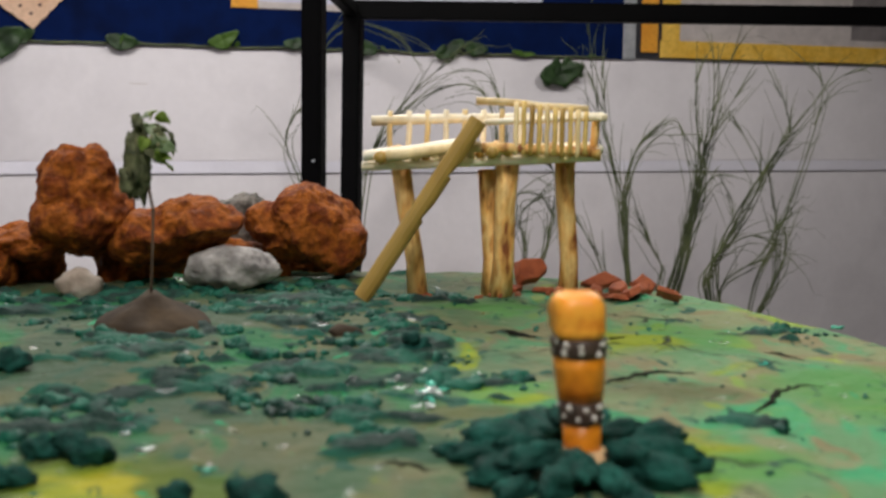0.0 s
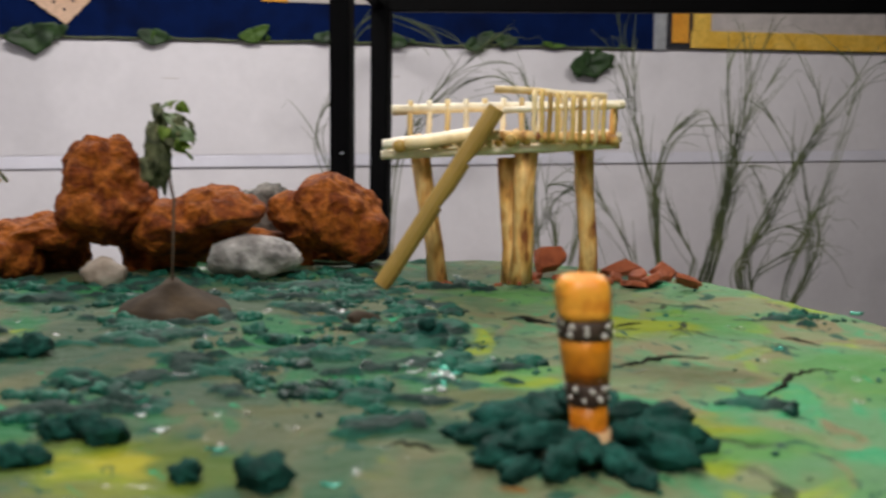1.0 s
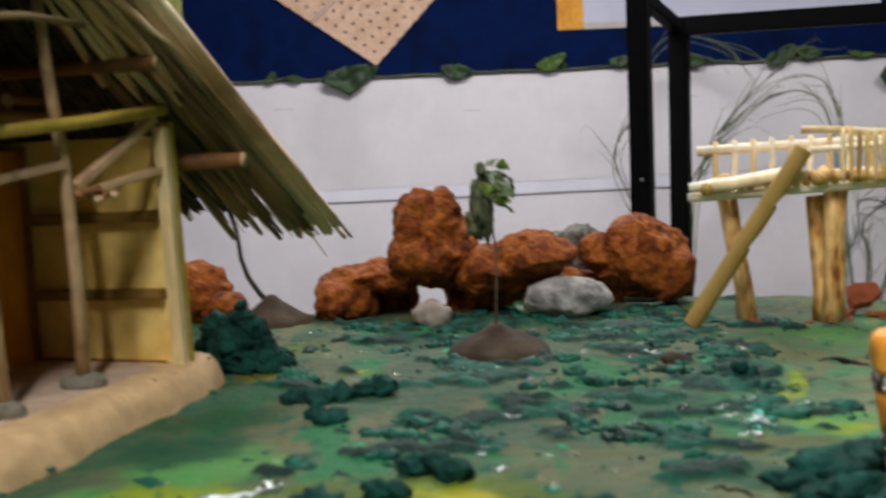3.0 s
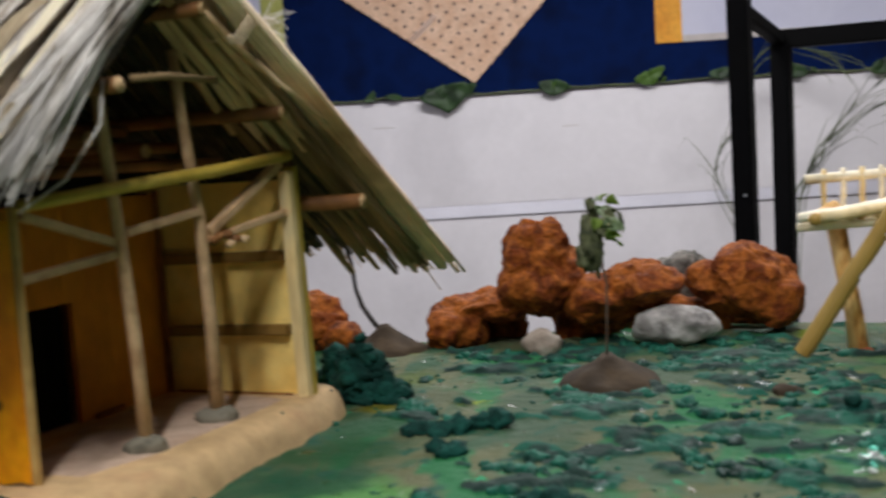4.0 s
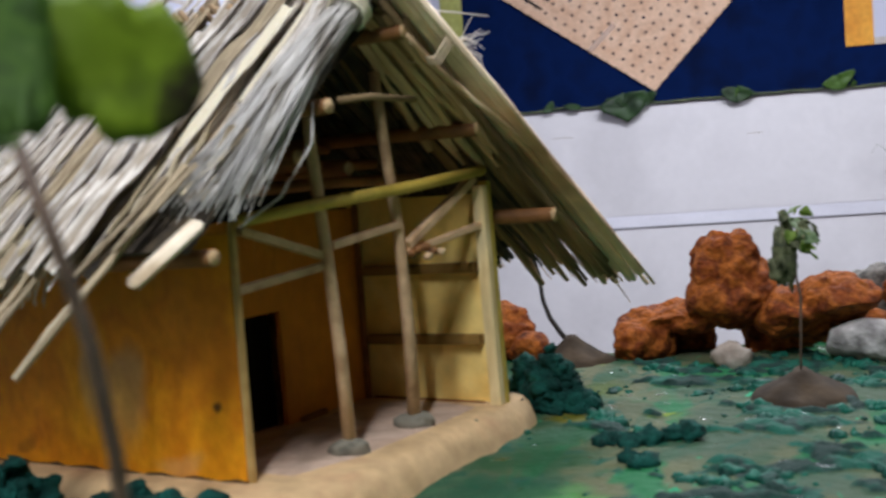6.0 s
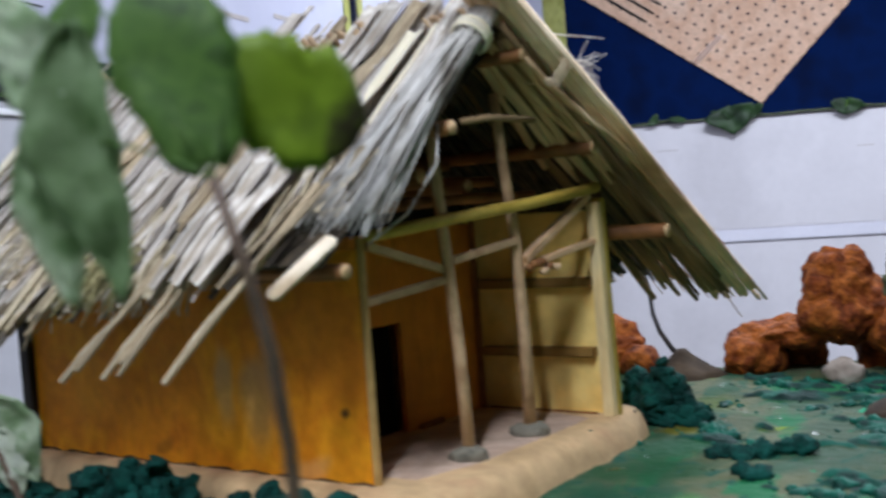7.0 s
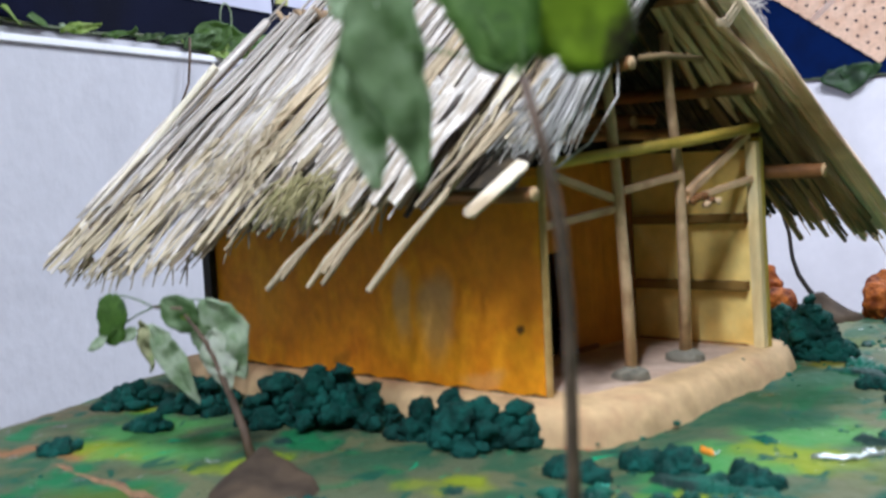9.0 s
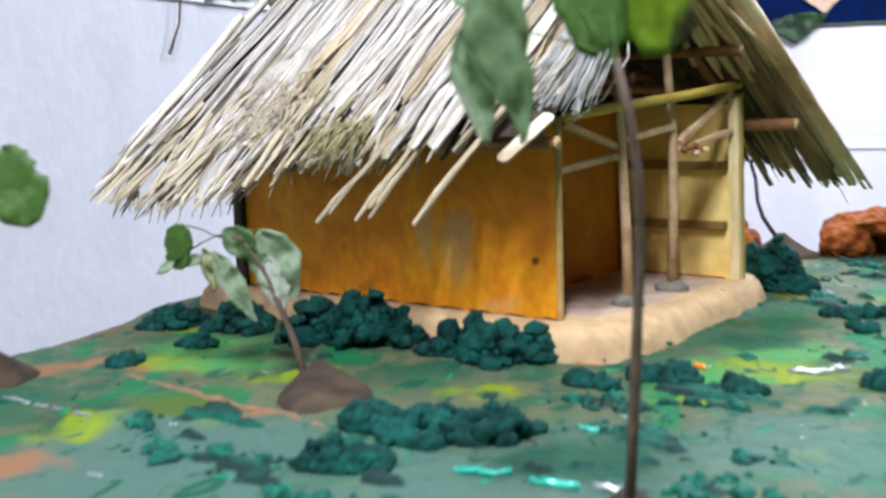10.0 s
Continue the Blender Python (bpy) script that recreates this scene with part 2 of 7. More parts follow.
SLAB = material("beige_clay", [lin(178, 148, 104), lin(200, 168, 122), lin(188, 152, 110)], 26, 0.85, 0.002, 60)
DUST = material("greyish_pink_clay", [lin(160, 138, 118), lin(186, 162, 142), lin(174, 148, 126)], 24, 0.9, 0.0012, 80, spec=0.2)
# strong grain follows the bumps and paints cavity shade into the pits
RED_ROCK = material("red_laterite", [lin(72, 31, 8), lin(122, 59, 14), lin(154, 86, 26), lin(98, 43, 10), lin(136, 70, 18)], 30, 0.8, 0.004, 190, detail=10, spec=0.25, grain=0.34)
RED_CHIP = material("red_brick_chip", [lin(112, 50, 28), lin(158, 84, 50), lin(134, 66, 38)], 40, 0.85, 0.002, 120)
GREY_ROCK = material("grey_granite", [lin(96, 93, 92), lin(150, 146, 143), lin(190, 186, 183), lin(214, 210, 207)], 45, 0.85, 0.004, 110, detail=9, grain=0.2)
GREY_DARK = material("dark_speckled_granite", [lin(58, 56, 52), lin(96, 92, 86), lin(130, 124, 116), lin(84, 80, 74)], 70, 0.85, 0.003, 140, detail=8)
PALE_ROCK = material("pale_pebble", [lin(122, 108, 94), lin(156, 143, 130), lin(182, 171, 160)], 40, 0.8, 0.002, 120)
# smears are stains; the darker ochre spots paint shade cast by the straw eave
SMEAR, EAVE_SHADE, BRIGHT = lin(192, 158, 104), lin(160, 92, 6), lin(222, 164, 16)
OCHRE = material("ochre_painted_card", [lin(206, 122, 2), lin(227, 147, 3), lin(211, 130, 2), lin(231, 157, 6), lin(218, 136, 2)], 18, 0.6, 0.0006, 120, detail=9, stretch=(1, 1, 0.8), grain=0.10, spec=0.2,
                 spots=[(0.020, 0, 0.065, 0.014, 0.046, 0.75, SMEAR), (0.052, 0, 0.058, 0.024, 0.046, 0.7, SMEAR), (0.13, 0, 0.09, 0.04, 0.06, 0.35, EAVE_SHADE), (0.02, 0, 0.04, 0.06, 0.04, 0.3, BRIGHT), (-0.15, 0, 0.07, 0.03, 0.05, 0.3, BRIGHT),
                        (0.137, 0, 0.047, 0.006, 0.007, 0.9, lin(60, 40, 20)), (0.10, 0, 0.012, 0.03, 0.01, 0.4, SMEAR), (0.06, 0, 0.135, 0.08, 0.035, 0.45, EAVE_SHADE), (-0.08, 0, 0.13, 0.08, 0.03, 0.4, EAVE_SHADE), (-0.06, 0, 0.015, 0.012, 0.008, 0.5, lin(130, 80, 8))])
OCHRE_IN = material("ochre_inner_card", [lin(186, 116, 18), lin(206, 136, 22), lin(196, 124, 20)], 10, 0.7, 0.0006, 60)
CREAM = material("cream_card", [lin(244, 206, 108), lin(250, 220, 132), lin(238, 192, 92)], 12, 0.75, 0.0006, 60)
STRAW = material("dry_straw", [lin(140, 125, 106), lin(194, 184, 170), lin(216, 208, 197), lin(170, 154, 134)], 30, 0.6, 0.001, 120, stretch=(1.6, 0.12, 0.12), vary=0.3)
STRAW_LONG = material("dry_straw_strand", [lin(118, 104, 86), lin(190, 180, 166), lin(222, 216, 207), lin(150, 136, 117), lin(208, 200, 188)], 30, 0.7, 0.0006, 90, stretch=(0.03, 0.16, 0.16), vary=0.24, grain=0.2, spec=0.3)
TIP_LONG = material("beige_straw_strand", [lin(114, 98, 74), lin(166, 147, 116), lin(192, 175, 144), lin(126, 108, 83)], 30, 0.75, 0.0006, 90, stretch=(0.03, 0.16, 0.16), vary=0.3, grain=0.25, spec=0.3)
STRAW_FINE = material("grey_fine_straw", [lin(120, 112, 98), lin(184, 180, 172), lin(208, 204, 198), lin(140, 130, 112)], 130, 0.75, 0.0006, 160, vary=0.3, stretch=(1.5, 0.12, 0.12))
# darker straw copies, with the shade of gaps and undersides in their colour
STRAW_UNDER = material("shaded_under_straw", [lin(34, 28, 18), lin(58, 48, 32), lin(84, 70, 48)], 60, 0.8, 0.001, 160)
# paler straw for the far edge, painting the light it catches
STRAW_EDGE = material("lit_olive_reed", [lin(188, 152, 112), lin(232, 200, 160), lin(248, 226, 194)], 30, 0.6, 0.001, 120, stretch=(0.3, 0.3, 0.3), vary=0.2)
STRAW_SHADE = material("shaded_olive_straw", [lin(82, 62, 38), lin(134, 110, 74), lin(166, 142, 104)], 40, 0.8, 0.001, 140, stretch=(1.6, 0.12, 0.12))
# near-black tone that paints the shade deep inside the roof
ATTIC_SHADE = material("attic_shade_dark", [lin(14, 11, 8), lin(26, 20, 14), lin(36, 28, 20)], 60, 0.9, 0.001, 160)
STRAW_TIP = material("beige_straw", [lin(104, 90, 64), lin(150, 136, 106), lin(176, 163, 134), lin(94, 81, 58)], 30, 0.6, 0.001, 120, stretch=(1.6, 0.12, 0.12), vary=0.3)
STRAW_OLIVE = material("olive_straw", [lin(160, 128, 92), lin(208, 176, 134), lin(230, 204, 166)], 30, 0.65, 0.001, 120, stretch=(1.6, 0.12, 0.12), vary=0.25)
STRAW_TUFT = material("yellow_green_straw", [lin(110, 102, 58), lin(156, 147, 96), lin(178, 168, 118)], 60, 0.8, 0.001, 140, vary=0.2)
STICK = material("peeled_stick", [lin(212, 180, 118), lin(236, 212, 156), lin(244, 226, 178)], 40, 0.5, 0.0006, 140, stretch=(1, 1, 0.3), vary=0.12)
BARK = material("yellow_bark_stick", [lin(138, 74, 32), lin(226, 170, 92), lin(244, 206, 134), lin(210, 150, 78)], 90, 0.6, 0.001, 140, stretch=(1, 1, 0.35), vary=0.1, grain=0.2)
RAIL_WOOD = material("brown_rail_wood", [lin(112, 84, 34), lin(140, 108, 50), lin(126, 96, 42)], 30, 0.6, 0.0005, 90, stretch=(0.3, 1, 0.3))
BAMBOO = material("olive_bamboo", [lin(148, 114, 50), lin(178, 146, 74), lin(162, 128, 60)], 30, 0.45, 0.0005, 90, stretch=(0.3, 1, 0.3), vary=0.08)
PALE_STICK = material("pale_split_stick", [lin(240, 224, 184), lin(248, 238, 210), lin(250, 244, 224)], 40, 0.5, 0.0005, 120, vary=0.1)
SPLIT_WOOD = material("split_pale_wood", [lin(196, 160, 118), lin(236, 212, 176), lin(248, 232, 204), lin(220, 188, 146)], 60, 0.6, 0.001, 120, stretch=(0.25, 0.25, 0.25), grain=0.2)
FRAME_WOOD = material("pale_brown_batten", [lin(176, 142, 104), lin(210, 177, 136), lin(192, 159, 119)], 40, 0.6, 0.0005, 120, vary=0.1)
FOOT_SHADOW = material("card_foot_shadow", [lin(58, 38, 16), lin(92, 62, 26), lin(40, 28, 14)], 90, 0.9, 0.001, 160)
EDGE_CARD = material("raw_card_edge", [lin(176, 142, 78), lin(196, 164, 100)], 60, 0.8)
YELLOW_PALE = material("pale_yellow_stick", [lin(214, 180, 96), lin(232, 202, 126)], 40, 0.5, 0.0005, 120)
YELLOW_STICK = material("yellow_stick", [lin(190, 162, 60), lin(210, 184, 82)], 40, 0.5, 0.0005, 120)
BROWN_LOG = material("brown_twig", [lin(112, 70, 30), lin(150, 100, 50)], 40, 0.65, 0.0008, 100)
END_GRAIN = material("cut_wood_end", [lin(196, 160, 112), lin(216, 184, 138)], 80, 0.7, 0.0003, 200)
TOTEM = material("orange_stained_wood", [lin(176, 96, 16), lin(214, 130, 26), lin(230, 152, 52)], 40, 0.38, 0.0008, 120)
TOTEM_TOP = material("pale_orange_wood", [lin(222, 112, 14), lin(248, 170, 60), lin(238, 140, 30)], 60, 0.4, 0.001, 120)
BAND = material("dark_woven_band", [lin(44, 32, 26), lin(74, 56, 46)], 120, 0.7, 0.0008, 200)
BEAD = material("white_bead", [lin(210, 204, 196), lin(226, 220, 214)], 50, 0.4)
DARK_TWIG = material("black_brown_twig", [lin(24, 19, 16), lin(44, 36, 30)], 80, 0.8, 0.0006, 150)
STEM = material("brown_stem", [lin(74, 58, 46), lin(104, 84, 68)], 60, 0.7, 0.0006, 150)
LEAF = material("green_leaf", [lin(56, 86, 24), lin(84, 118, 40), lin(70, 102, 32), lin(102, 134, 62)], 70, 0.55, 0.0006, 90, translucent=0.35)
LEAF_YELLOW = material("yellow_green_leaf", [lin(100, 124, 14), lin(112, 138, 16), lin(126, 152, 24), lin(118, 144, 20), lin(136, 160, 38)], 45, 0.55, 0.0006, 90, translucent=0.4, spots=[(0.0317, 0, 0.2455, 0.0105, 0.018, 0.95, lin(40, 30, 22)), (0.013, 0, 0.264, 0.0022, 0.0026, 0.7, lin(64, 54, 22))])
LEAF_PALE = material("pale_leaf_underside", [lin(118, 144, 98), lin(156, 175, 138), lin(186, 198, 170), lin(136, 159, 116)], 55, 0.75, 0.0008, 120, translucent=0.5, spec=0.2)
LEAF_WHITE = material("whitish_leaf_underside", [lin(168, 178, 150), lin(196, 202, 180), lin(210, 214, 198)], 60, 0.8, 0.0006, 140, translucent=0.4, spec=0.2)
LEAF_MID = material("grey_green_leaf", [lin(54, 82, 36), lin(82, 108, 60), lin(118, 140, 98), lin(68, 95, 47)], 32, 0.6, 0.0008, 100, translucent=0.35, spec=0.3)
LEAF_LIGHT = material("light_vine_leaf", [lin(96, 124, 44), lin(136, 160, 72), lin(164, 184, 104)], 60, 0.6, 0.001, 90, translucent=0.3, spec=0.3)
LEAF_SERE = material("crumpled_dark_leaf", [lin(50, 56, 34), lin(84, 88, 58), lin(112, 116, 84)], 110, 0.8, 0.002, 160)
LEAF_DRY = material("withered_leaf", [lin(92, 94, 62), lin(144, 142, 102), lin(116, 132, 78)], 90, 0.75, 0.001, 120)
LEAF_DARK = material("dark_garland_leaf", [lin(16, 36, 12), lin(28, 54, 18), lin(42, 70, 28)], 12, 0.6, 0.002, 40)
GRASS = material("grass_stem", [lin(50, 58, 36), lin(78, 88, 54), lin(100, 106, 70)], 8, 0.6, 0.001, 60)
WALL = material("white_painted_wall", [lin(206, 202, 206), lin(218, 214, 218), lin(212, 208, 212)], 2.2, 0.75, 0.0005, 30, rough_vary=0.05, grain=0.02)
WALL_ROUGH = material("white_rough_wall", [lin(188, 187, 192), lin(197, 196, 201), lin(193, 192, 197)], 4.0, 0.85, 0.0015, 40, rough_vary=0.05, grain=0.03, detail=7)
TRIM = material("white_gloss_trim", [lin(214, 212, 222), lin(226, 224, 234)], 3, 0.4, 0.0005, 60, grain=0.02)
EDGE_LIT = material("lit_ledge_edge", [lin(238, 238, 240), lin(246, 246, 248)], 6, 0.5, grain=0.02)
BLUE = material("navy_felt_board", [lin(1, 14, 48), lin(3, 23, 67), lin(2, 18, 56)], 5, 0.9, 0.001, 300, grain=0.02, spec=0.1)
BLACK = material("black_painted_steel", [lin(3, 3, 4), lin(7, 7, 8)], 8, 0.6, 0.0004, 90, spec=0.08)
# darker copy of the navy felt, painting the side wall's weaker light
BLUE_SHADED = material("shaded_navy_felt_board", [lin(5, 8, 26), lin(9, 14, 38), lin(7, 11, 32)], 5, 0.9, 0.001, 300, grain=0.02, spec=0.1)
ALU = material("aluminium_edge", [lin(190, 194, 200), lin(208, 210, 214)], 20, 0.35, metal=0.6)
PAPER = material("white_chart_paper", [lin(188, 188, 208), lin(200, 200, 216)], 3, 0.8, 0.0008, 20, grain=0.02)
GREY_PHOTO = material("dull_grey_photo", [lin(96, 92, 94), lin(128, 122, 122), lin(112, 106, 106)], 6, 0.6, grain=0.05)
GREY_PAPER = material("grey_chart_paper", [lin(176, 168, 166), lin(190, 182, 178)], 3, 0.8, 0.0008, 20)
YELLOW = material("yellow_card_border", [lin(206, 160, 50), lin(224, 184, 84)], 10, 0.7, 0.001, 40)
ORANGE = material("orange_card", [lin(206, 136, 30), lin(218, 156, 52)], 10, 0.7, 0.001, 40)
OLIVE_CARD = material("olive_card_strip", [lin(150, 152, 72), lin(176, 176, 104)], 10, 0.7, 0.001, 40)
INK = material("black_marker_ink", [lin(24, 24, 28)], 10, 0.6)
MAT_STRIP = material("bamboo_mat_strip", [lin(184, 146, 118), lin(208, 174, 148), lin(196, 158, 130), lin(214, 184, 160)], 5, 0.65, 0.0006, 60, vary=0.025, detail=6)
TAPE = material("pale_tape", [lin(222, 196, 178), lin(234, 212, 196)], 8, 0.35, grain=0.03)
DARK_BOARD = material("dark_backing_board", [lin(22, 24, 34), lin(34, 34, 42)], 6, 0.7)
# floor, ceiling and unseen walls darkened to cut bounced light
FLOOR_M = material("grey_terrazzo_floor", [lin(46, 45, 45), lin(58, 56, 56)], 30, 0.45)
CEIL_M = material("dimmed_ceiling", [lin(160, 160, 158), lin(170, 170, 168)], 2, 0.9, grain=0.02)
WALL_DIM = material("dim_unseen_wall", [lin(84, 76, 64), lin(94, 86, 72)], 2, 0.8)
WOOD_TABLE = material("brown_table_wood", [lin(104, 70, 44), lin(132, 94, 60)], 12, 0.5, 0.0005, 80, stretch=(0.2, 1, 1))
FOOT_CLAY = material("grey_green_footing_clay", [lin(92, 88, 74), lin(124, 118, 102), lin(108, 102, 88)], 60, 0.85, 0.001, 120)
TAN_CLAY = material("tan_clay_seam", [lin(104, 78, 52), lin(136, 102, 70), lin(92, 84, 58)], 60, 0.85, 0.0015, 120)
FOIL = material("silver_foil_strip", [lin(176, 184, 182), lin(206, 212, 210)], 60, 0.3, 0.0008, 200, metal=0.7)
TEAL_FOIL = material("teal_foil_strip", [lin(40, 168, 140), lin(120, 214, 190)], 60, 0.2, 0.0008, 200, metal=0.3)
DOOR_BLACK = material("black_doorway_sheet", [lin(10, 8, 6), lin(18, 14, 10)], 30, 0.9, spec=0.1)
LIGHT_FACE = material("lamp_diffuser", [lin(240, 240, 240)], 5, 0.6)


# ---- helpers for shapes ----
def root_of(ob):
    while ob.parent:
        ob = ob.parent
    return ob


def finish(bm, smooth):
    me = bpy.data.meshes.new("mesh")
    if smooth:
        for f in bm.faces:
            f.smooth = True
    bm.to_mesh(me)
    bm.free()
    return me


def part(name, bm, mat, parent, label="", smooth=True):
    """One mesh under a thing, given in world places."""
    bm.transform(Matrix.Translation(-root_of(parent).location))
    ob = new(name, finish(bm, smooth))
    ob.data.materials.append(mat)
    ob.parent = parent
    return tagged(ob, label) if label else ob


def single(name, bm, mat, base, label, category, group="", kind="", smooth=True):
    """A thing of one mesh, its origin at base."""
    bm.transform(Matrix.Translation(-Vector(base)))
    ob = new(name, finish(bm, smooth))
    ob.location = base
    ob.data.materials.append(mat)
    return tagged(ob, label, category, group, kind)


def thing(name, base, label, category, group="", kind=""):
    ob = new(name)
    ob.empty_display_size = 0.02
    ob.location = base
    return tagged(ob, label, category, group, kind)


def tube(points, radii, sides=8, wob=0.0, seed=0, bm=None):
    """A round bar along points with a radius at each."""
    bm = bm or bmesh.new()
    rng = random.Random(seed)
    pts = [Vector(p) for p in points]
    if not isinstance(radii, (list, tuple)):
        radii = [radii] * len(pts)
    rings = []
    ref = None
    for i, p in enumerate(pts):
        d = (pts[min(i + 1, len(pts) - 1)] - pts[max(i - 1, 0)]).normalized()
        if ref is None:
            ref = d.orthogonal().normalized()
        a = (ref - d * ref.dot(d)).normalized()
        ref = a
        b = d.cross(a)
        ring = []
        for k in range(sides):
            t = 2 * math.pi * k / sides
            r = radii[i] * (1 + wob * (rng.random() - 0.5))
            ring.append(bm.verts.new(p + a * math.cos(t) * r + b * math.sin(t) * r))
        rings.append(ring)
    for r0, r1 in zip(rings, rings[1:]):
        for k in range(sides):
            bm.faces.new((r0[k], r0[(k + 1) % sides], r1[(k + 1) % sides], r1[k]))
    bm.faces.new(rings[0][::-1])
    bm.faces.new(rings[-1])
    return bm


def bent(p0, p1, sag=0.0, n=5, seed=0, jit=0.0):
    """Points from p0 to p1 with a sag and a little crookedness."""
    rng = random.Random(seed)
    p0, p1 = Vector(p0), Vector(p1)
    out = []
    for i in range(n):
        t = i / (n - 1)
        p = p0.lerp(p1, t) + Vector((0, 0, -sag * 4 * t * (1 - t)))
        if 0 < i < n - 1:
            p += Vector([(rng.random() - 0.5) * jit for _ in range(3)])
        out.append(p)
    return out


def stick(name, p0, p1, r, mat, parent, r1=None, seed=0, label="", sides=8, jit=None):
    pts = bent(p0, p1, 0, 6, seed, r * 0.5 if jit is None else jit)
    r1 = r if r1 is None else r1
    return part(name, tube(pts, [r + (r1 - r) * i / 5 for i in range(6)], sides, 0.12, seed), mat, parent, label)


def beam_bm(p0, p1, w, h, up=(0, 0, 1), bevel=0.0):
    """A squared bar from p0 to p1."""
    bm = bmesh.new()
    p0, p1 = Vector(p0), Vector(p1)
    d = (p1 - p0).normalized()
    s = d.cross(Vector(up)).normalized()
    u = s.cross(d)
    vs = []
    for p in (p0, p1):
        for a, b in ((-1, -1), (1, -1), (1, 1), (-1, 1)):
            vs.append(bm.verts.new(p + s * a * w / 2 + u * b * h / 2))
    for f in ((0, 1, 2, 3), (7, 6, 5, 4), (0, 4, 5, 1), (1, 5, 6, 2), (2, 6, 7, 3), (3, 7, 4, 0)):
        bm.faces.new([vs[i] for i in f])
    bmesh.ops.recalc_face_normals(bm, faces=bm.faces)
    if bevel:
        bmesh.ops.bevel(bm, geom=bm.edges[:], offset=bevel, segments=2, affect="EDGES")
    return bm


def prism_bm(poly, z0, z1, inset=0.0):
    """An upright prism over an outline, its top drawn in by inset."""
    bm = bmesh.new()
    cx, cy = sum(p[0] for p in poly) / len(poly), sum(p[1] for p in poly) / len(poly)
    lo = [bm.verts.new((x, y, z0)) for x, y in poly]
    hi = []
    for x, y in poly:
        d = math.hypot(x - cx, y - cy)
        k = 1 - inset / d
        hi.append(bm.verts.new((cx + (x - cx) * k, cy + (y - cy) * k, z1)))
    n = len(poly)
    for i in range(n):
        bm.faces.new((lo[i], lo[(i + 1) % n], hi[(i + 1) % n], hi[i]))
    bm.faces.new(hi)
    bm.faces.new(lo[::-1])
    bmesh.ops.recalc_face_normals(bm, faces=bm.faces)
    return bm


def lump_bm(centre, size, seed=0, sub=3, amp=0.25, freq=1.6, fine=0.06, pits=0.0, turn=0.0, flat=None, facets=0, under=0.0, lean=0.0):
    """A rough stone or clay lump: a ball pushed about by noise at three scales."""
    bm = bmesh.new()
    bmesh.ops.create_icosphere(bm, subdivisions=sub, radius=1.0)
    off = Vector((seed * 7.13, seed * 3.71, seed * 1.97))
    rot = Matrix.Rotation(radians(turn), 3, "Z")
    rng = random.Random(seed)
    planes = []
    for i in range(facets):
        planes.append((Vector((rng.gauss(0, 1), rng.gauss(0, 1), rng.gauss(0, 1))).normalized(), rng.uniform(0.82, 1.0)))
    for v in bm.verts:
        d = v.co.normalized()
        cut = 1.08
        for n, h in planes:
            c = d.dot(n)
            if c > 0.1:
                cut = min(cut, h / c)
        k = cut + amp * noise.noise(d * freq + off) + amp * 0.6 * noise.noise(d * freq * 2.3 + off) + fine * noise.noise(d * freq * 6 + off)
        if fine:
            k += fine * 0.7 * noise.noise(d * freq * 13 + off)
        if pits:
            k -= pits * max(0.0, noise.noise(d * 5.5 + off * 2) - 0.12)
        p = d * k
        p = Vector((p.x * size[0], p.y * size[1], p.z * size[2]))
        if under:
            w = 1 - under * max(0.0, 0.35 - d.z)
            p.x *= w
            p.y *= w
        if lean:
            p.y += lean * size[2] * max(0.0, 0.2 - d.z)
        v.co = rot @ p + Vector(centre)
        if flat is not None and v.co.z < flat:
            v.co.z = flat + (v.co.z - flat) * 0.1
    return bm


def join_bm(into, other):
    """Adds the faces of other to into."""
    vm = {v: into.verts.new(v.co) for v in other.verts}
    for f in other.faces:
        into.faces.new([vm[v] for v in f.verts])
    other.free()
    return into


def leaf_bm(base, tip, width, normal=(0, 0, 1), cup=0.12, droop=0.1, heart=0.0, n=8, wave=0.0, seed=0, thick=0.0006, blunt=False):
    """A leaf blade with a midrib fold, from base to tip."""
    bm = bmesh.new()
    base, tip = Vector(base), Vector(tip)
    d = tip - base
    ln = d.length
    d.normalize()
    nn = Vector(normal)
    nn = (nn - d * nn.dot(d)).normalized()
    s = d.cross(nn)
    rng = random.Random(seed)
    rows = []
    cols = (-1, -0.66, -0.33, 0, 0.33, 0.66, 1)
    for i in range(n + 1):
        t = i / n
        w = width / 2 * math.sin(math.pi * min(1, (t * 0.93 + 0.07)) ** 0.75) ** 0.8
        if blunt:
            w = width / 2 * max(0.06, 1 - (2 * t - 1) ** 2) ** 0.5 * (1 + 0.10 * math.sin(t * 11 + seed) + 0.22 * noise.noise(Vector((t * 9, seed * 3.3, 0))))
        row = []
        for c in cols:
            back = -heart * ln * abs(c) ** 1.5 * (1 - t) * 0.9
            p = base + d * (t * ln + back) + s * (c * w * (1 + 0.08 * (rng.random() - 0.5)))
            p += nn * (cup * abs(c) * w - droop * ln * t * t + wave * ln * math.sin(t * 9 + c * 2 + seed))
            row.append(bm.verts.new(p))
        rows.append(row)
    for a, b in zip(rows, rows[1:]):
        for k in range(len(cols) - 1):
            bm.faces.new((a[k], a[k + 1], b[k + 1], b[k]))
    bmesh.ops.recalc_face_normals(bm, faces=bm.faces)
    bmesh.ops.solidify(bm, geom=bm.faces[:], thickness=thick)
    return bm


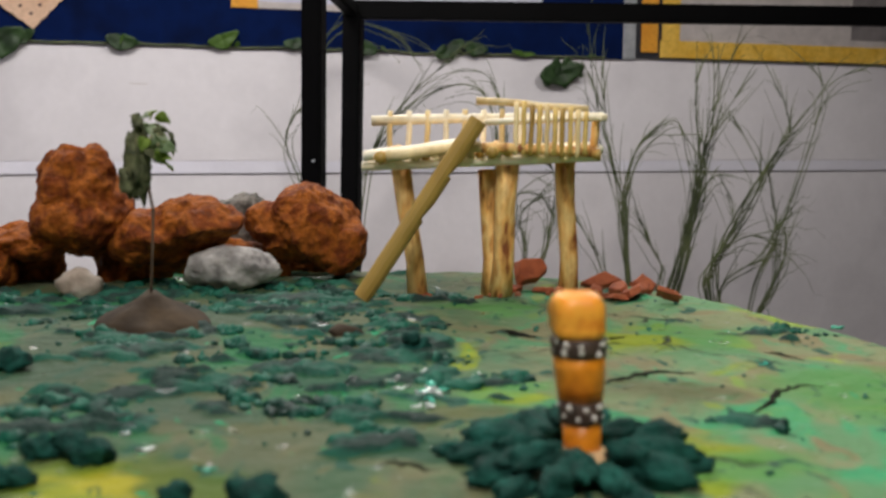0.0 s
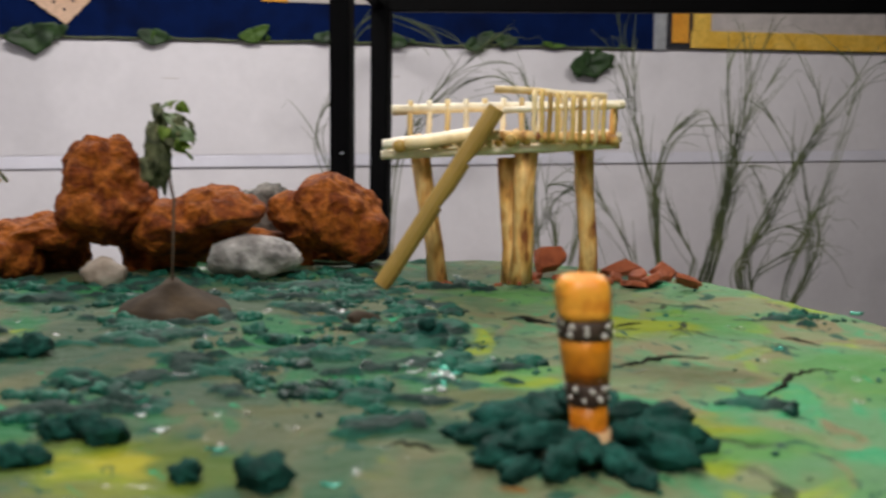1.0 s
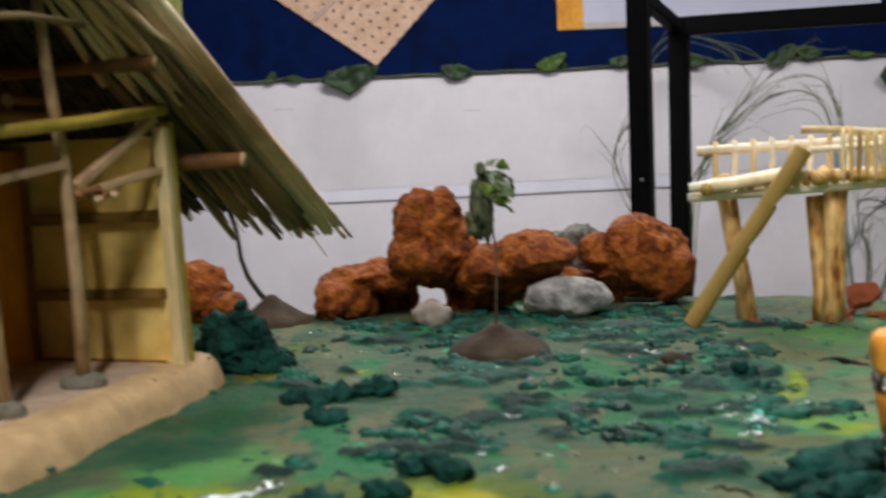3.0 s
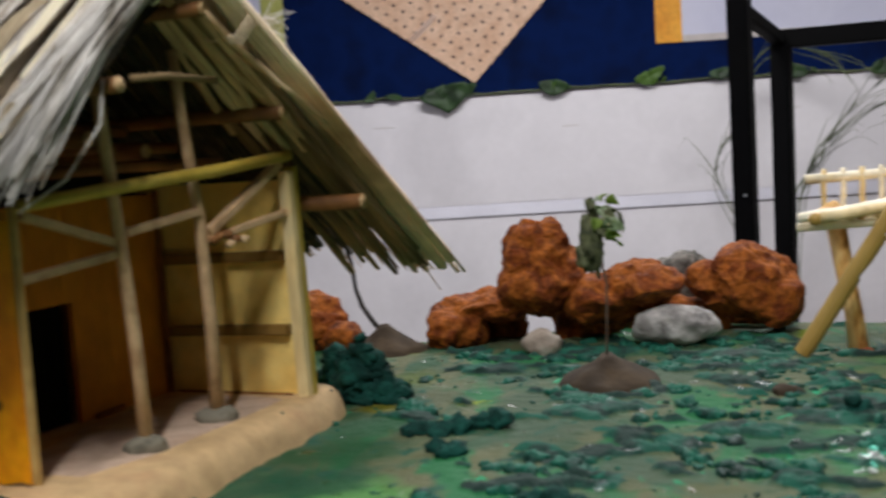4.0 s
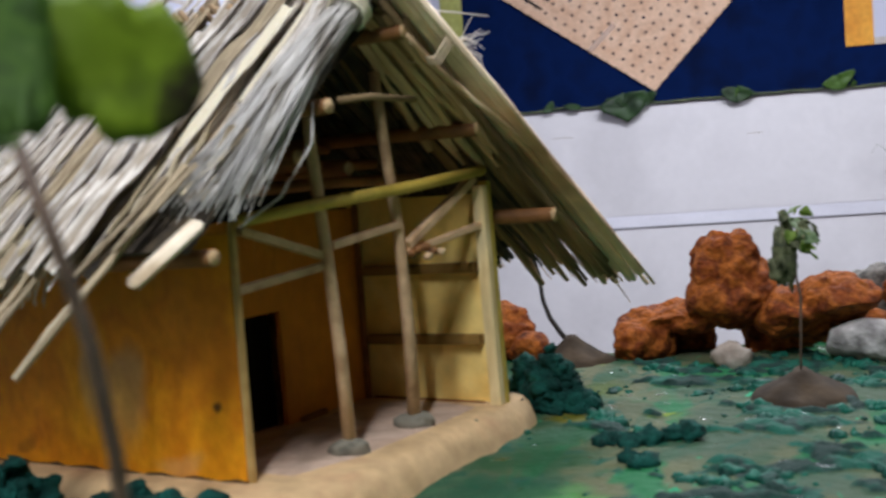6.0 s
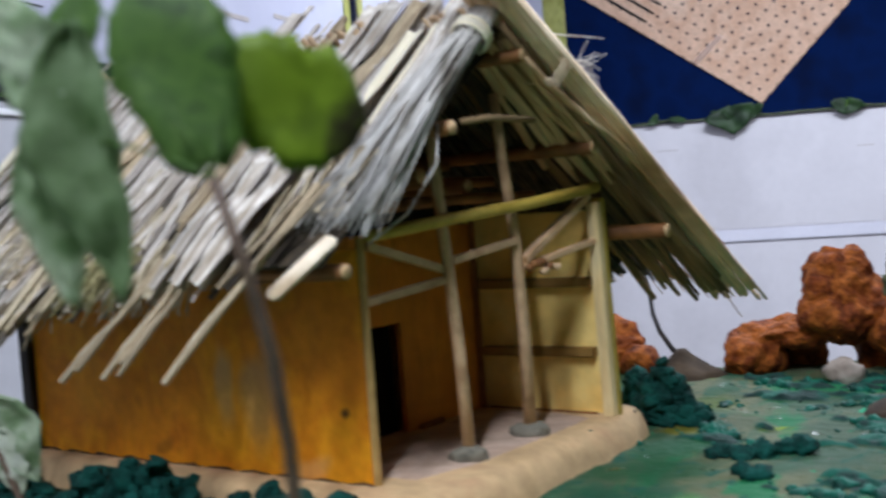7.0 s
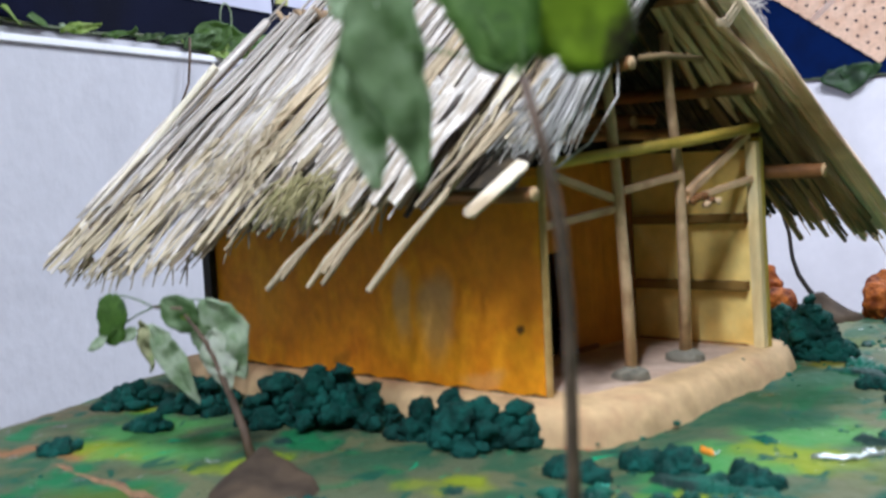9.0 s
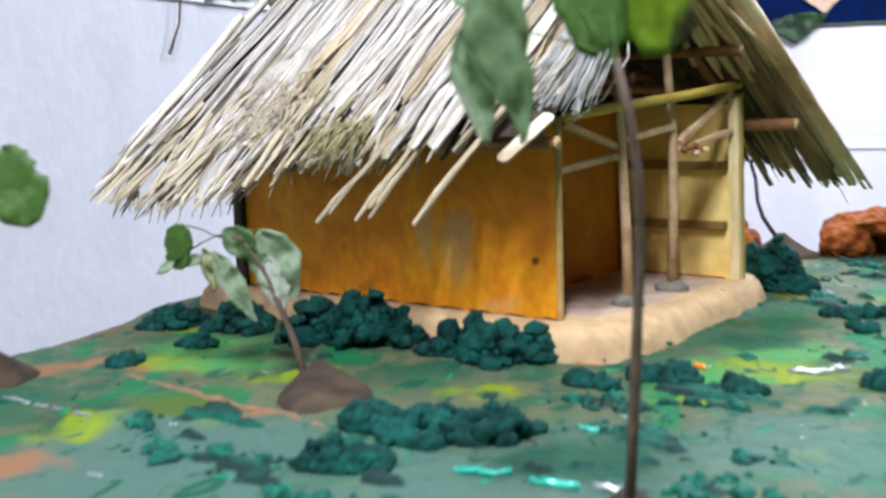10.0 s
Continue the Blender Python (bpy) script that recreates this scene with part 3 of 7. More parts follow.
def lobed_leaf_bm(base, tip, normal, left, right, seed=0, n=22, crumple=0.05):
    """A hanging leaf with uneven edges: left and right give half widths along the blade, as shares of its length."""
    bm = bmesh.new()
    base, tip = Vector(base), Vector(tip)
    d = tip - base
    ln = d.length
    d.normalize()
    nn = Vector(normal)
    nn = (nn - d * nn.dot(d)).normalized()
    s = nn.cross(d)
    rows = []
    for i in range(n + 1):
        t = i / n
        wl, wr = (float(np.interp(t, np.linspace(0, 1, len(w)), w)) * ln for w in (left, right))
        row = []
        for c in np.linspace(-1, 1, 11):
            off = c * (wr if c > 0 else wl) * (1 + 0.10 * noise.noise(Vector((t * 14, c * 2, seed))))
            lift = crumple * ln * (noise.noise(Vector((t * 4, c * 1.6, seed + 3))) + 0.5 * noise.noise(Vector((t * 9, c * 3, seed)))) + 0.16 * abs(off)
            row.append(bm.verts.new(base + d * t * ln + s * off + nn * lift))
        rows.append(row)
    for a, b in zip(rows, rows[1:]):
        for k in range(10):
            bm.faces.new((a[k], a[k + 1], b[k + 1], b[k]))
    bmesh.ops.recalc_face_normals(bm, faces=bm.faces)
    bmesh.ops.solidify(bm, geom=bm.faces[:], thickness=0.0007)
    return bm


# ---- the room ----
WS, WN = Vector((0.932, 0.363, 0)), Vector((-0.363, 0.932, 0))
W_ORIGIN = Vector((-1.92, 5.0, 0))
CORNER = W_ORIGIN - WS * 1.18
TOP = 0.44


def on_back(s, z, out=0.0):
    """A place on the back wall, s metres from the corner, out metres in front of it."""
    return CORNER + WS * s + Vector((0, 0, z)) - WN * out


def on_left(s, z, out=0.0):
    """A place on the left wall, s metres from the corner."""
    return CORNER - WN * s + Vector((0, 0, z)) + WS * out


def slab_bm(place, s0, s1, z0, z1, o0, o1, bevel=0.0):
    """A block lying against a wall."""
    bm = bmesh.new()
    vs = [bm.verts.new(place(s, z, o)) for o in (o0, o1) for z in (z0, z1) for s in (s0, s1)]
    for f in ((0, 1, 3, 2), (4, 6, 7, 5), (0, 4, 5, 1), (2, 3, 7, 6), (0, 2, 6, 4), (1, 5, 7, 3)):
        bm.faces.new([vs[i] for i in f])
    bmesh.ops.recalc_face_normals(bm, faces=bm.faces)
    if bevel:
        bmesh.ops.bevel(bm, geom=bm.edges[:], offset=bevel, segments=2, affect="EDGES")
    return bm


def structure(name, bm, mat, label, category):
    return single(name, bm, mat, (0, 0, 0), label, category, kind="structure", smooth=False)


structure("wall_back", slab_bm(on_back, -0.15, 7.2, FLOOR, CEIL, -0.15, 0), WALL, "white painted room wall behind the model", "wall")
structure("wall_left", slab_bm(on_left, 0, 7.6, FLOOR, CEIL, -0.15, 0), WALL_ROUGH, "rough white plastered wall beside the model", "wall")
# two unseen walls close the room, dark so that little light bounces
structure("wall_right", slab_bm(lambda s, z, o: on_left(s, z, o + 7.2), -0.15, 7.6, FLOOR, CEIL, 0, 0.15), WALL_DIM, "unseen room wall, dimmed to limit bounced light", "wall")
structure("wall_front", slab_bm(lambda s, z, o: on_back(s, z, o + 7.6), -0.15, 7.35, FLOOR, CEIL, 0, 0.15), WALL_DIM, "unseen room wall, dimmed to limit bounced light", "wall")


def sheet_bm(z0, z1):
    bm = bmesh.new()
    vs = [bm.verts.new(on_back(s, z, o)) for z in (z0, z1) for s, o in ((-0.2, -0.2), (7.4, -0.2), (7.4, 7.8), (-0.2, 7.8))]
    for f in ((3, 2, 1, 0), (4, 5, 6, 7), (0, 1, 5, 4), (1, 2, 6, 5), (2, 3, 7, 6), (3, 0, 4, 7)):
        bm.faces.new([vs[i] for i in f])
    bmesh.ops.recalc_face_normals(bm, faces=bm.faces)
    return bm


structure("floor", sheet_bm(FLOOR - 0.1, FLOOR), FLOOR_M, "grey polished room floor", "floor")
structure("ceiling", sheet_bm(CEIL, CEIL + 0.1), CEIL_M, "room ceiling, dimmed to limit bounced light", "ceiling")
structure("trim_back", slab_bm(on_back, 0, 7.2, -0.118, -0.062, 0, 0.012, 0.003), TRIM, "white glossy rail along the wall", "trim")

for lx, ly, sx, sy, power, turn in LAMPS:
    fix = thing("ceiling_light", (lx, ly, CEIL), "unseen white fluorescent ceiling light fitting", "ceiling light", "ceiling lights")
    d = Vector((math.cos(radians(turn)), math.sin(radians(turn)), 0)) * (sx / 2 + 0.03)
    c = Vector((lx, ly, CEIL - 0.03))
    part("diffuser", beam_bm(c - d * 0.95 - Vector((0, 0, 0.032)), c + d * 0.95 - Vector((0, 0, 0.032)), sy, 0.003), LIGHT_FACE, fix, "white lamp diffuser", smooth=False)
    part("housing", beam_bm(c - d, c + d, sy + 0.06, 0.058, bevel=0.006), CEIL_M, fix, smooth=False)

# display boards on the two walls
board = thing("notice_board", on_back(2.1, TOP), "navy blue felt display board with an aluminium edge", "display board")
part("felt", slab_bm(on_back, 0.02, 4.0, TOP + 0.012, 1.75, 0, 0.018), BLUE, board, smooth=False)
part("edge_strip", slab_bm(on_back, 4.0, 4.07, TOP + 0.012, 1.75, 0, 0.024, 0.003), ALU, board, "pale aluminium edge strip", smooth=False)
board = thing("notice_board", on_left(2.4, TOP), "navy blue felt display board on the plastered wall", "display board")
part("felt", slab_bm(on_left, 0.03, 5.6, TOP - 0.012, 1.75, 0, 0.018), BLUE_SHADED, board, smooth=False)
board = thing("picture_board", on_back(5.4, TOP), "dark board with a picture in a scalloped yellow border", "picture board")
part("backing", slab_bm(on_back, 4.075, 7.0, TOP + 0.02, 1.75, 0, 0.02), DARK_BOARD, board, smooth=False)
part("picture_sheet", slab_bm(on_back, 4.30, 6.7, TOP + 0.10, 1.6, 0.02, 0.024), GREY_PAPER, board, "pale grey picture sheet", smooth=False)
part("border_bottom", slab_bm(on_back, 4.205, 6.8, TOP + 0.026, TOP + 0.112, 0.025, 0.032), YELLOW, board, "yellow card border", smooth=False)
part("border_side", slab_bm(on_back, 4.097, 4.190, TOP + 0.05, 1.65, 0.026, 0.031), ORANGE, board, "orange card border", smooth=False)
part("border_inner", slab_bm(on_back, 4.215, 4.315, TOP + 0.113, 1.65, 0.025, 0.032), YELLOW, board, "yellow card border", smooth=False)

part("photograph", slab_bm(on_back, 5.37, 6.2, TOP + 0.15, 1.3, 0.0245, 0.027), GREY_PHOTO, board, "dull grey photograph", smooth=False)


def chart(name, place, s0, s1, z0, z1, border, label, sides=("l", "r")):
    """A paper chart pinned on a board, with card strips at its sides."""
    t = thing(name, place((s0 + s1) / 2, z0, 0.02), label, "chart")
    part("sheet", slab_bm(place, s0, s1, z0, z1, 0.019, 0.022), PAPER, t, smooth=False)
    w = 0.05
    if "l" in sides:
        part("side_strip", slab_bm(place, s0, s0 + w, z0, z1, 0.0225, 0.026), border, t, smooth=False)
    if "r" in sides:
        part("side_strip", slab_bm(place, s1 - w, s1, z0, z1, 0.0225, 0.026), border, t, smooth=False)
    return t


structure("dado_left", slab_bm(on_left, 0.03, 7.5, FLOOR, TOP - 0.022, 0, 0.046, 0.022), WALL_ROUGH, "rough white plaster ledge under the display board", "wall")
# strip added to paint the highlight along the ledge's rounded edge
structure("trim_left", slab_bm(on_left, 0.03, 7.5, TOP - 0.048, TOP - 0.036, 0.0465, 0.052, 0.002), EDGE_LIT, "near-white strip painting the light on the ledge's edge", "trim")
structure("dado_back", slab_bm(on_back, 0.03, 7.1, -0.062, TOP, 0, 0.012, 0.003), WALL, "white wall panel between the rail and the board", "wall")

for s0, s1, z in ((1.585, 1.655, 0.280), (0.70, 0.80, 0.322), (2.62, 2.68, 0.30)):
    part("scuff", slab_bm(on_back, s0, s1, z, z + 0.004, 0.0115, 0.0126), GREY_PAPER, bpy.data.objects["dado_back"], "faint grey scuff", smooth=False)

lettering = chart("wall_chart", on_left, 3.445, 5.2, 0.508, 1.5, OLIVE_CARD, "white paper chart with a black handwritten heading", ())
chart("wall_chart", on_left, 2.19, 3.43, 0.53, 1.5, OLIVE_CARD, "white paper chart with olive card side strips", ("l", "r"))
chart("wall_chart", on_left, 0.5, 2.12, 0.56, 1.5, OLIVE_CARD, "white paper chart with an olive card strip", ("r",))
tall = chart("wall_chart", on_back, 0.04, 0.21, 0.46, 1.6, OLIVE_CARD, "narrow white paper beside a yellow-green strip", ())
part("side_strip", slab_bm(on_back, 0.212, 0.315, 0.455, 1.6, 0.019, 0.023), OLIVE_CARD, tall, "yellow-green card strip", smooth=False)
ch = chart("wall_chart", on_back, 2.04, 3.55, 0.66, 1.5, ORANGE, "white chart with an orange side strip", ())
part("side_strip", slab_bm(on_back, 2.03, 2.15, 0.632, 1.5, 0.0225, 0.027), ORANGE, ch, "orange card strip", smooth=False)
part("foot_strip", slab_bm(on_back, 2.152, 3.55, 0.632, 0.662, 0.019, 0.024), GREY_PAPER, ch, smooth=False)

# handwriting on the chart
GLYPHS = {
    "K": [[(0, 0), (0.02, 1)], [(0.6, 1), (0.04, 0.45)], [(0.14, 0.55), (0.66, 0)]],
    "O": [[(0.36 + 0.36 * math.cos(a), 0.5 + 0.5 * math.sin(a)) for a in np.linspace(0.4, 6.7, 15)]],
    "M": [[(0, 0), (0.1, 1), (0.42, 0.3), (0.74, 1), (0.84, 0)]],
    "T": [[(0, 0.96), (0.78, 1)], [(0.38, 0.98), (0.36, 0)]],
    "R": [[(0, 0), (0.02, 1), (0.46, 0.98), (0.56, 0.78), (0.44, 0.56), (0.03, 0.5)], [(0.2, 0.52), (0.6, -0.04)]],
    "I": [[(0.0, 0.88), (0.16, 1), (0.16, 0)], [(0.0, 0), (0.32, 0)]],
    "B": [[(0, 0), (0.02, 1), (0.42, 0.96), (0.48, 0.72), (0.34, 0.55), (0.02, 0.52), (0.5, 0.44), (0.58, 0.2), (0.4, 0.0), (0, 0)]],
    "E": [[(0.52, 0.96), (0.12, 0.98), (0.0, 0.75), (0.14, 0.52), (0.4, 0.54)], [(0.14, 0.52), (0.0, 0.26), (0.14, 0.0), (0.56, 0.06)]],
}
pen = 0.0
for ch in "KOM TRIBE":
    if ch == " ":
        pen += 0.017
        continue
    bm = bmesh.new()
    for line in GLYPHS[ch]:
        tube([on_left(4.020 - pen - 0.028 * gx, 0.5485 + 0.026 * gz + 0.015 * pen, 0.0235) for gx, gz in line], 0.0017, 6, 0.15, 3, bm)
    part("letter", bm, INK, lettering)
    pen += 0.012 + 0.028 * max(p[0] for line in GLYPHS[ch] for p in line)
part("writing_bar", slab_bm(on_left, 4.095, 4.22, 0.545, 0.569, 0.0225, 0.0232), INK, lettering, smooth=False)
for s0, s1, z0, z1 in ((4.048, 4.052, 0.552, 0.556), (4.048, 4.052, 0.563, 0.567), (4.066, 4.070, 0.546, 0.571)):
    part("writing_bar", slab_bm(on_left, s0, s1, z0, z1, 0.0225, 0.0232), INK, lettering, smooth=False)
part("rule_line", slab_bm(on_left, 3.735, 4.4, 0.588, 0.591, 0.0225, 0.0232), INK, lettering, smooth=False)
part("rule_line", slab_bm(on_left, 3.77, 4.4, 0.5265, 0.528, 0.0225, 0.0232), GREY_PAPER, lettering, smooth=False)
for s0, s1, z in ((3.60, 3.66, 0.625), (2.9, 3.1, 0.66), (2.6, 2.75, 0.69), (1.3, 1.6, 0.75)):
    part("writing_bar", slab_bm(on_left, s0, s1, z, z + 0.012, 0.0225, 0.0232), GREY_PAPER, lettering, smooth=False)


# woven mat hung by one corner
def woven_mat():
    tip = (1.186, 0.505)
    e1, e2 = Vector((-0.81, 0.58)).normalized(), Vector((0.349, 0.362)).normalized()
    side, pitch, width = 1.0, 0.0525, 0.0405
    mat = thing("woven_mat", on_back(tip[0], tip[1], 0.03), "pale woven bamboo mat hung askew on the blue board", "mat")
    n = int(side / pitch)
    for axis, (a, b) in enumerate(((e1, e2), (e2, e1))):
        for i in range(n):
            o = a * (i * pitch + 0.004)
            bm = bmesh.new()
            cols = []
            for k in range(0, 2 * n + 1):
                u = side * k / (2 * n)
                lift = -0.0005 * axis + 0.0001 * noise.noise(Vector((u * 9, i, axis)))
                row = []
                for w in (0, width):
                    p = o + a * w + b * u
                    row.append((bm.verts.new(on_back(tip[0] + p.x, tip[1] + p.y, 0.032 + lift)), bm.verts.new(on_back(tip[0] + p.x, tip[1] + p.y, 0.031 + lift))))
                cols.append(row)
            for (p0, p1), (q0, q1) in zip(cols, cols[1:]):
                bm.faces.new((p0[0], p1[0], q1[0], q0[0]))
                bm.faces.new((p0[1], q0[1], q1[1], p1[1]))
                bm.faces.new((p0[0], q0[0], q0[1], p0[1]))
                bm.faces.new((p1[0], p1[1], q1[1], q1[0]))
            bmesh.ops.recalc_face_normals(bm, faces=bm.faces)
            part("strip", bm, MAT_STRIP, mat, smooth=False)
    # black strips laid on the mat paint the darkness of three slits
    for k in range(3):
        p = e1 * (side - 0.05) + e2 * (0.05 + 0.05 * k)
        q = p - e1 * 0.30
        bm = bmesh.new()
        vs = [bm.verts.new(on_back(tip[0] + v.x, tip[1] + v.y, 0.0365)) for v in (p, p + e2 * 0.014, q + e2 * 0.010, q)]
        bm.faces.new(vs)
        bmesh.ops.solidify(bm, geom=bm.faces[:], thickness=0.0006)
        part("slit", bm, INK, mat, "black strip drawn as an open slit", smooth=False)
    bm = bmesh.new()
    vs = [bm.verts.new(on_back(u, z, 0.0365)) for u, z in ((1.013, 0.834), (0.893, 0.723), (0.912, 0.708), (1.033, 0.820))]
    bm.faces.new(vs)
    bmesh.ops.solidify(bm, geom=bm.faces[:], thickness=0.0006)
    part("tape", bm, TAPE, mat, "pale strip of tape", smooth=False)
    return mat


woven_mat()


def heart_leaf_bm(place, s, z, w, h, out, lean=0.0, seed=0):
    """A broad heart-shaped leaf hanging flat on a wall, its tip downwards."""
    bm = bmesh.new()
    n, rings = 28, 5
    ca, sa = math.cos(radians(lean)), math.sin(radians(lean))
    last, mid = None, None
    for j in range(rings + 1):
        f = j / rings
        ring = []
        for i in range(n):
            a = 2 * math.pi * i / n
            x = math.sin(a) ** 3 * 0.5
            y = (0.85 * math.cos(a) - 0.15 * math.cos(2 * a) - 0.08 * math.cos(3 * a)) * 0.5
            wob = 1 + 0.26 * noise.noise(Vector((math.cos(a) * 1.6, math.sin(a) * 1.6, seed))) + 0.08 * noise.noise(Vector((math.cos(a) * 6, math.sin(a) * 6, seed)))
            x, y = x * w * f * wob, y * h * f * wob
            lift = 0.22 * abs(x) + 0.10 * h * noise.noise(Vector((x * 30, y * 30, seed))) + 0.25 * abs(y) * (0.6 if y < 0 else 0.2)
            p = place(s + x * ca - y * sa, z + x * sa + y * ca, out + 0.02 + lift)
            if j == 0:
                mid = mid or bm.verts.new(p)
                continue
            ring.append(bm.verts.new(p))
        if j == 1:
            for i in range(n):
                bm.faces.new((mid, ring[i], ring[(i + 1) % n]))
        elif j > 1:
            for i in range(n):
                bm.faces.new((last[i], ring[i], ring[(i + 1) % n], last[(i + 1) % n]))
        last = ring
    bmesh.ops.recalc_face_normals(bm, faces=bm.faces)
    bmesh.ops.solidify(bm, geom=bm.faces[:], thickness=0.0015)
    return bm


# leaf garlands on the wall ledges
def garland(place, s0, s1, z, leaves, label, out, seed, flat=False):
    rng = random.Random(seed)
    g = thing("leaf_garland", place((s0 + s1) / 2, z, out), label, "garland")
    pts, n = [], 60
    for i in range(n + 1):
        s = s0 + (s1 - s0) * i / n
        pts.append(place(s, z + 0.004 + 0.012 * noise.noise(Vector((s * 6, seed, 0))), out + 0.01))
    part("vine", tube(pts, 0.003 if flat else 0.0045, 6, 0.3, seed), GRASS, g)
    for s, zz, size, lean in leaves:
        along = Vector((math.sin(radians(lean)), -math.cos(radians(lean))))
        b = place(s - along.x * size * 0.5, zz - along.y * size * 0.5, out + 0.012)
        t = place(s + along.x * size * 0.5, zz + along.y * size * 0.5, out + 0.035)
        nrm = place(s, zz, 1.0) - place(s, zz, 0.0)
        if flat:
            b, t = place(s - size * 0.5, z + 0.006, out), place(s + size * 0.5, z + 0.010, out + 0.012)
            part("leaf", leaf_bm(b, t, size * 0.62, nrm * 0.5 + Vector((0, 0, 0.8)), 0.2, 0.1, 0.05, 8, 0.05, rng.randint(0, 99), 0.0012), rng.choice((LEAF_LIGHT, LEAF_PALE, LEAF)), g)
            continue
        part("leaf", heart_leaf_bm(place, s, zz, size, size * rng.uniform(0.6, 0.75), out, lean, rng.randint(0, 99)), LEAF if abs(s - 2.0) < 0.1 else LEAF_DARK, g)
    for i in range(int((s1 - s0) * (5 if flat else 3))):
        s, ln, a = rng.uniform(s0, s1), rng.uniform(0.05, 0.12), rng.uniform(-80, 80)
        b = place(s, z + 0.005, out + 0.01)
        t = place(s + math.sin(radians(a)) * ln, z + 0.01 + math.cos(radians(a)) * ln * 0.25, out + 0.03)
        part("leaf", leaf_bm(b, t, ln * 0.45, place(s, 0, 1) - place(s, 0, 0) + Vector((0, 0, 0.8)), 0.1, 0.1, 0, 5, 0.02, i, 0.0015), rng.choice((LEAF_LIGHT, LEAF) if flat else (LEAF_DARK, LEAF_DARK, LEAF)), g)
    return g


garland(on_back, 0.35, 3.9, TOP + 0.012, [(1.05, 0.452, 0.23, 6), (1.14, 0.470, 0.11, 30), (0.70, 0.468, 0.07, 40), (1.55, 0.464, 0.14, -4), (1.99, 0.482, 0.15, 20), (2.31, 0.476, 0.10, 12), (2.65, 0.470, 0.13, -20),
                                          (3.06, 0.466, 0.17, 25), (3.19, 0.480, 0.13, -12), (3.655, 0.375, 0.24, 14), (3.60, 0.372, 0.15, 60), (3.71, 0.400, 0.13, -40)], "garland of dark green heart-shaped leaves on the wall", 0.015, 5)
garland(on_left, 3.2, 4.5, TOP - 0.02, [(3.70, 0.432, 0.085, 60), (3.64, 0.434, 0.075, -50), (3.76, 0.43, 0.06, 80), (3.60, 0.43, 0.05, 80), (3.85, 0.427, 0.035, -70), (3.92, 0.427, 0.03, -70), (4.1, 0.425, 0.035, 75), (3.5, 0.43, 0.06, 0), (3.4, 0.43, 0.07, 0)], "vine with small pale green leaves on the plaster ledge", 0.018, 9, True)
vine = bpy.data.objects["leaf_garland.001"]
rng = random.Random(33)
for s0, z0, s1, z1, w, mat in ((3.79, 0.418, 3.73, 0.440, 0.035, LEAF_MID), (3.75, 0.420, 3.68, 0.462, 0.055, LEAF), (3.70, 0.430, 3.62, 0.448, 0.06, LEAF), (3.74, 0.428, 3.66, 0.412, 0.05, LEAF_LIGHT), (3.66, 0.425, 3.58, 0.438, 0.045, LEAF), (3.63, 0.418, 3.56, 0.420, 0.04, LEAF_LIGHT), (3.86, 0.420, 3.82, 0.434, 0.024, LEAF_MID),
                                 (3.93, 0.419, 3.89, 0.428, 0.018, LEAF_MID), (4.02, 0.419, 3.97, 0.426, 0.018, LEAF), (4.12, 0.42, 4.06, 0.430, 0.022, LEAF_LIGHT), (3.58, 0.42, 3.50, 0.45, 0.05, LEAF)):
    k = w / 2 / 0.075
    part("leaf", lobed_leaf_bm(on_left(s0, z0, 0.030), on_left(s1, z1, 0.060), WS + Vector((0, 0, 0.5)), [k * v for v in (0.2, 0.8, 1.0, 0.7, 0.1)], [k * v for v in (0.2, 0.9, 0.95, 0.6, 0.1)], rng.randint(0, 99), 14, 0.16), mat, vine)
curl = [on_left(3.665 + 0.020 * math.cos(a), 0.474 + 0.028 * math.sin(a) + 0.002 * a, 0.045) for a in np.linspace(-1.5, 4.4, 16)]
single("vine_tendril", tube(curl, 0.0018, 5), LEAF_PALE, on_left(3.665, 0.44, 0.045), "pale curled vine tendril above the ledge", "tendril")
single("hanging_twig", tube([on_left(3.812, 0.43, 0.058), on_left(3.818, 0.40, 0.060), on_left(3.828, 0.35, 0.060), on_left(3.86, 0.295, 0.056)], [0.0025, 0.0025, 0.0022, 0.003], 6), STEM, on_left(3.81, 0.43, 0.04), "thin brown twig hanging from the vine", "twig")


# steel stand in the middle of the room
stand = thing("steel_stand", (-0.42, 3.2, FLOOR), "black painted square-tube steel stand on the floor", "stand")
T = 0.056
part("post", beam_bm((-0.415, 3.2, FLOOR), (-0.41, 3.2, 0.75), T, T, (0.15, 1, 0), 0.004), BLACK, stand, smooth=False)
part("post", beam_bm((-0.372, 3.62, FLOOR), (-0.356, 3.62, 0.468), T, T, (0.15, 1, 0), 0.004), BLACK, stand, smooth=False)
part("post", beam_bm((1.75, 3.70, FLOOR), (1.76, 3.70, 0.44), T, T, (0.15, 1, 0), 0.004), BLACK, stand, smooth=False)
part("rail", beam_bm((-0.385, 3.62, 0.478), (1.79, 3.66, 0.472), T, T, (0, 0, 1), 0.004), BLACK, stand, smooth=False)
part("rail", beam_bm((-0.41, 3.23, 0.54), (-0.36, 3.592, 0.478), T * 0.7, T * 0.7, (0, 0, 1), 0.004), BLACK, stand, smooth=False)
part("bolt", tube([(-0.408, 3.172, 0.035), (-0.408, 3.166, 0.035)], 0.0042, 10), ALU, stand, "pale bolt head")


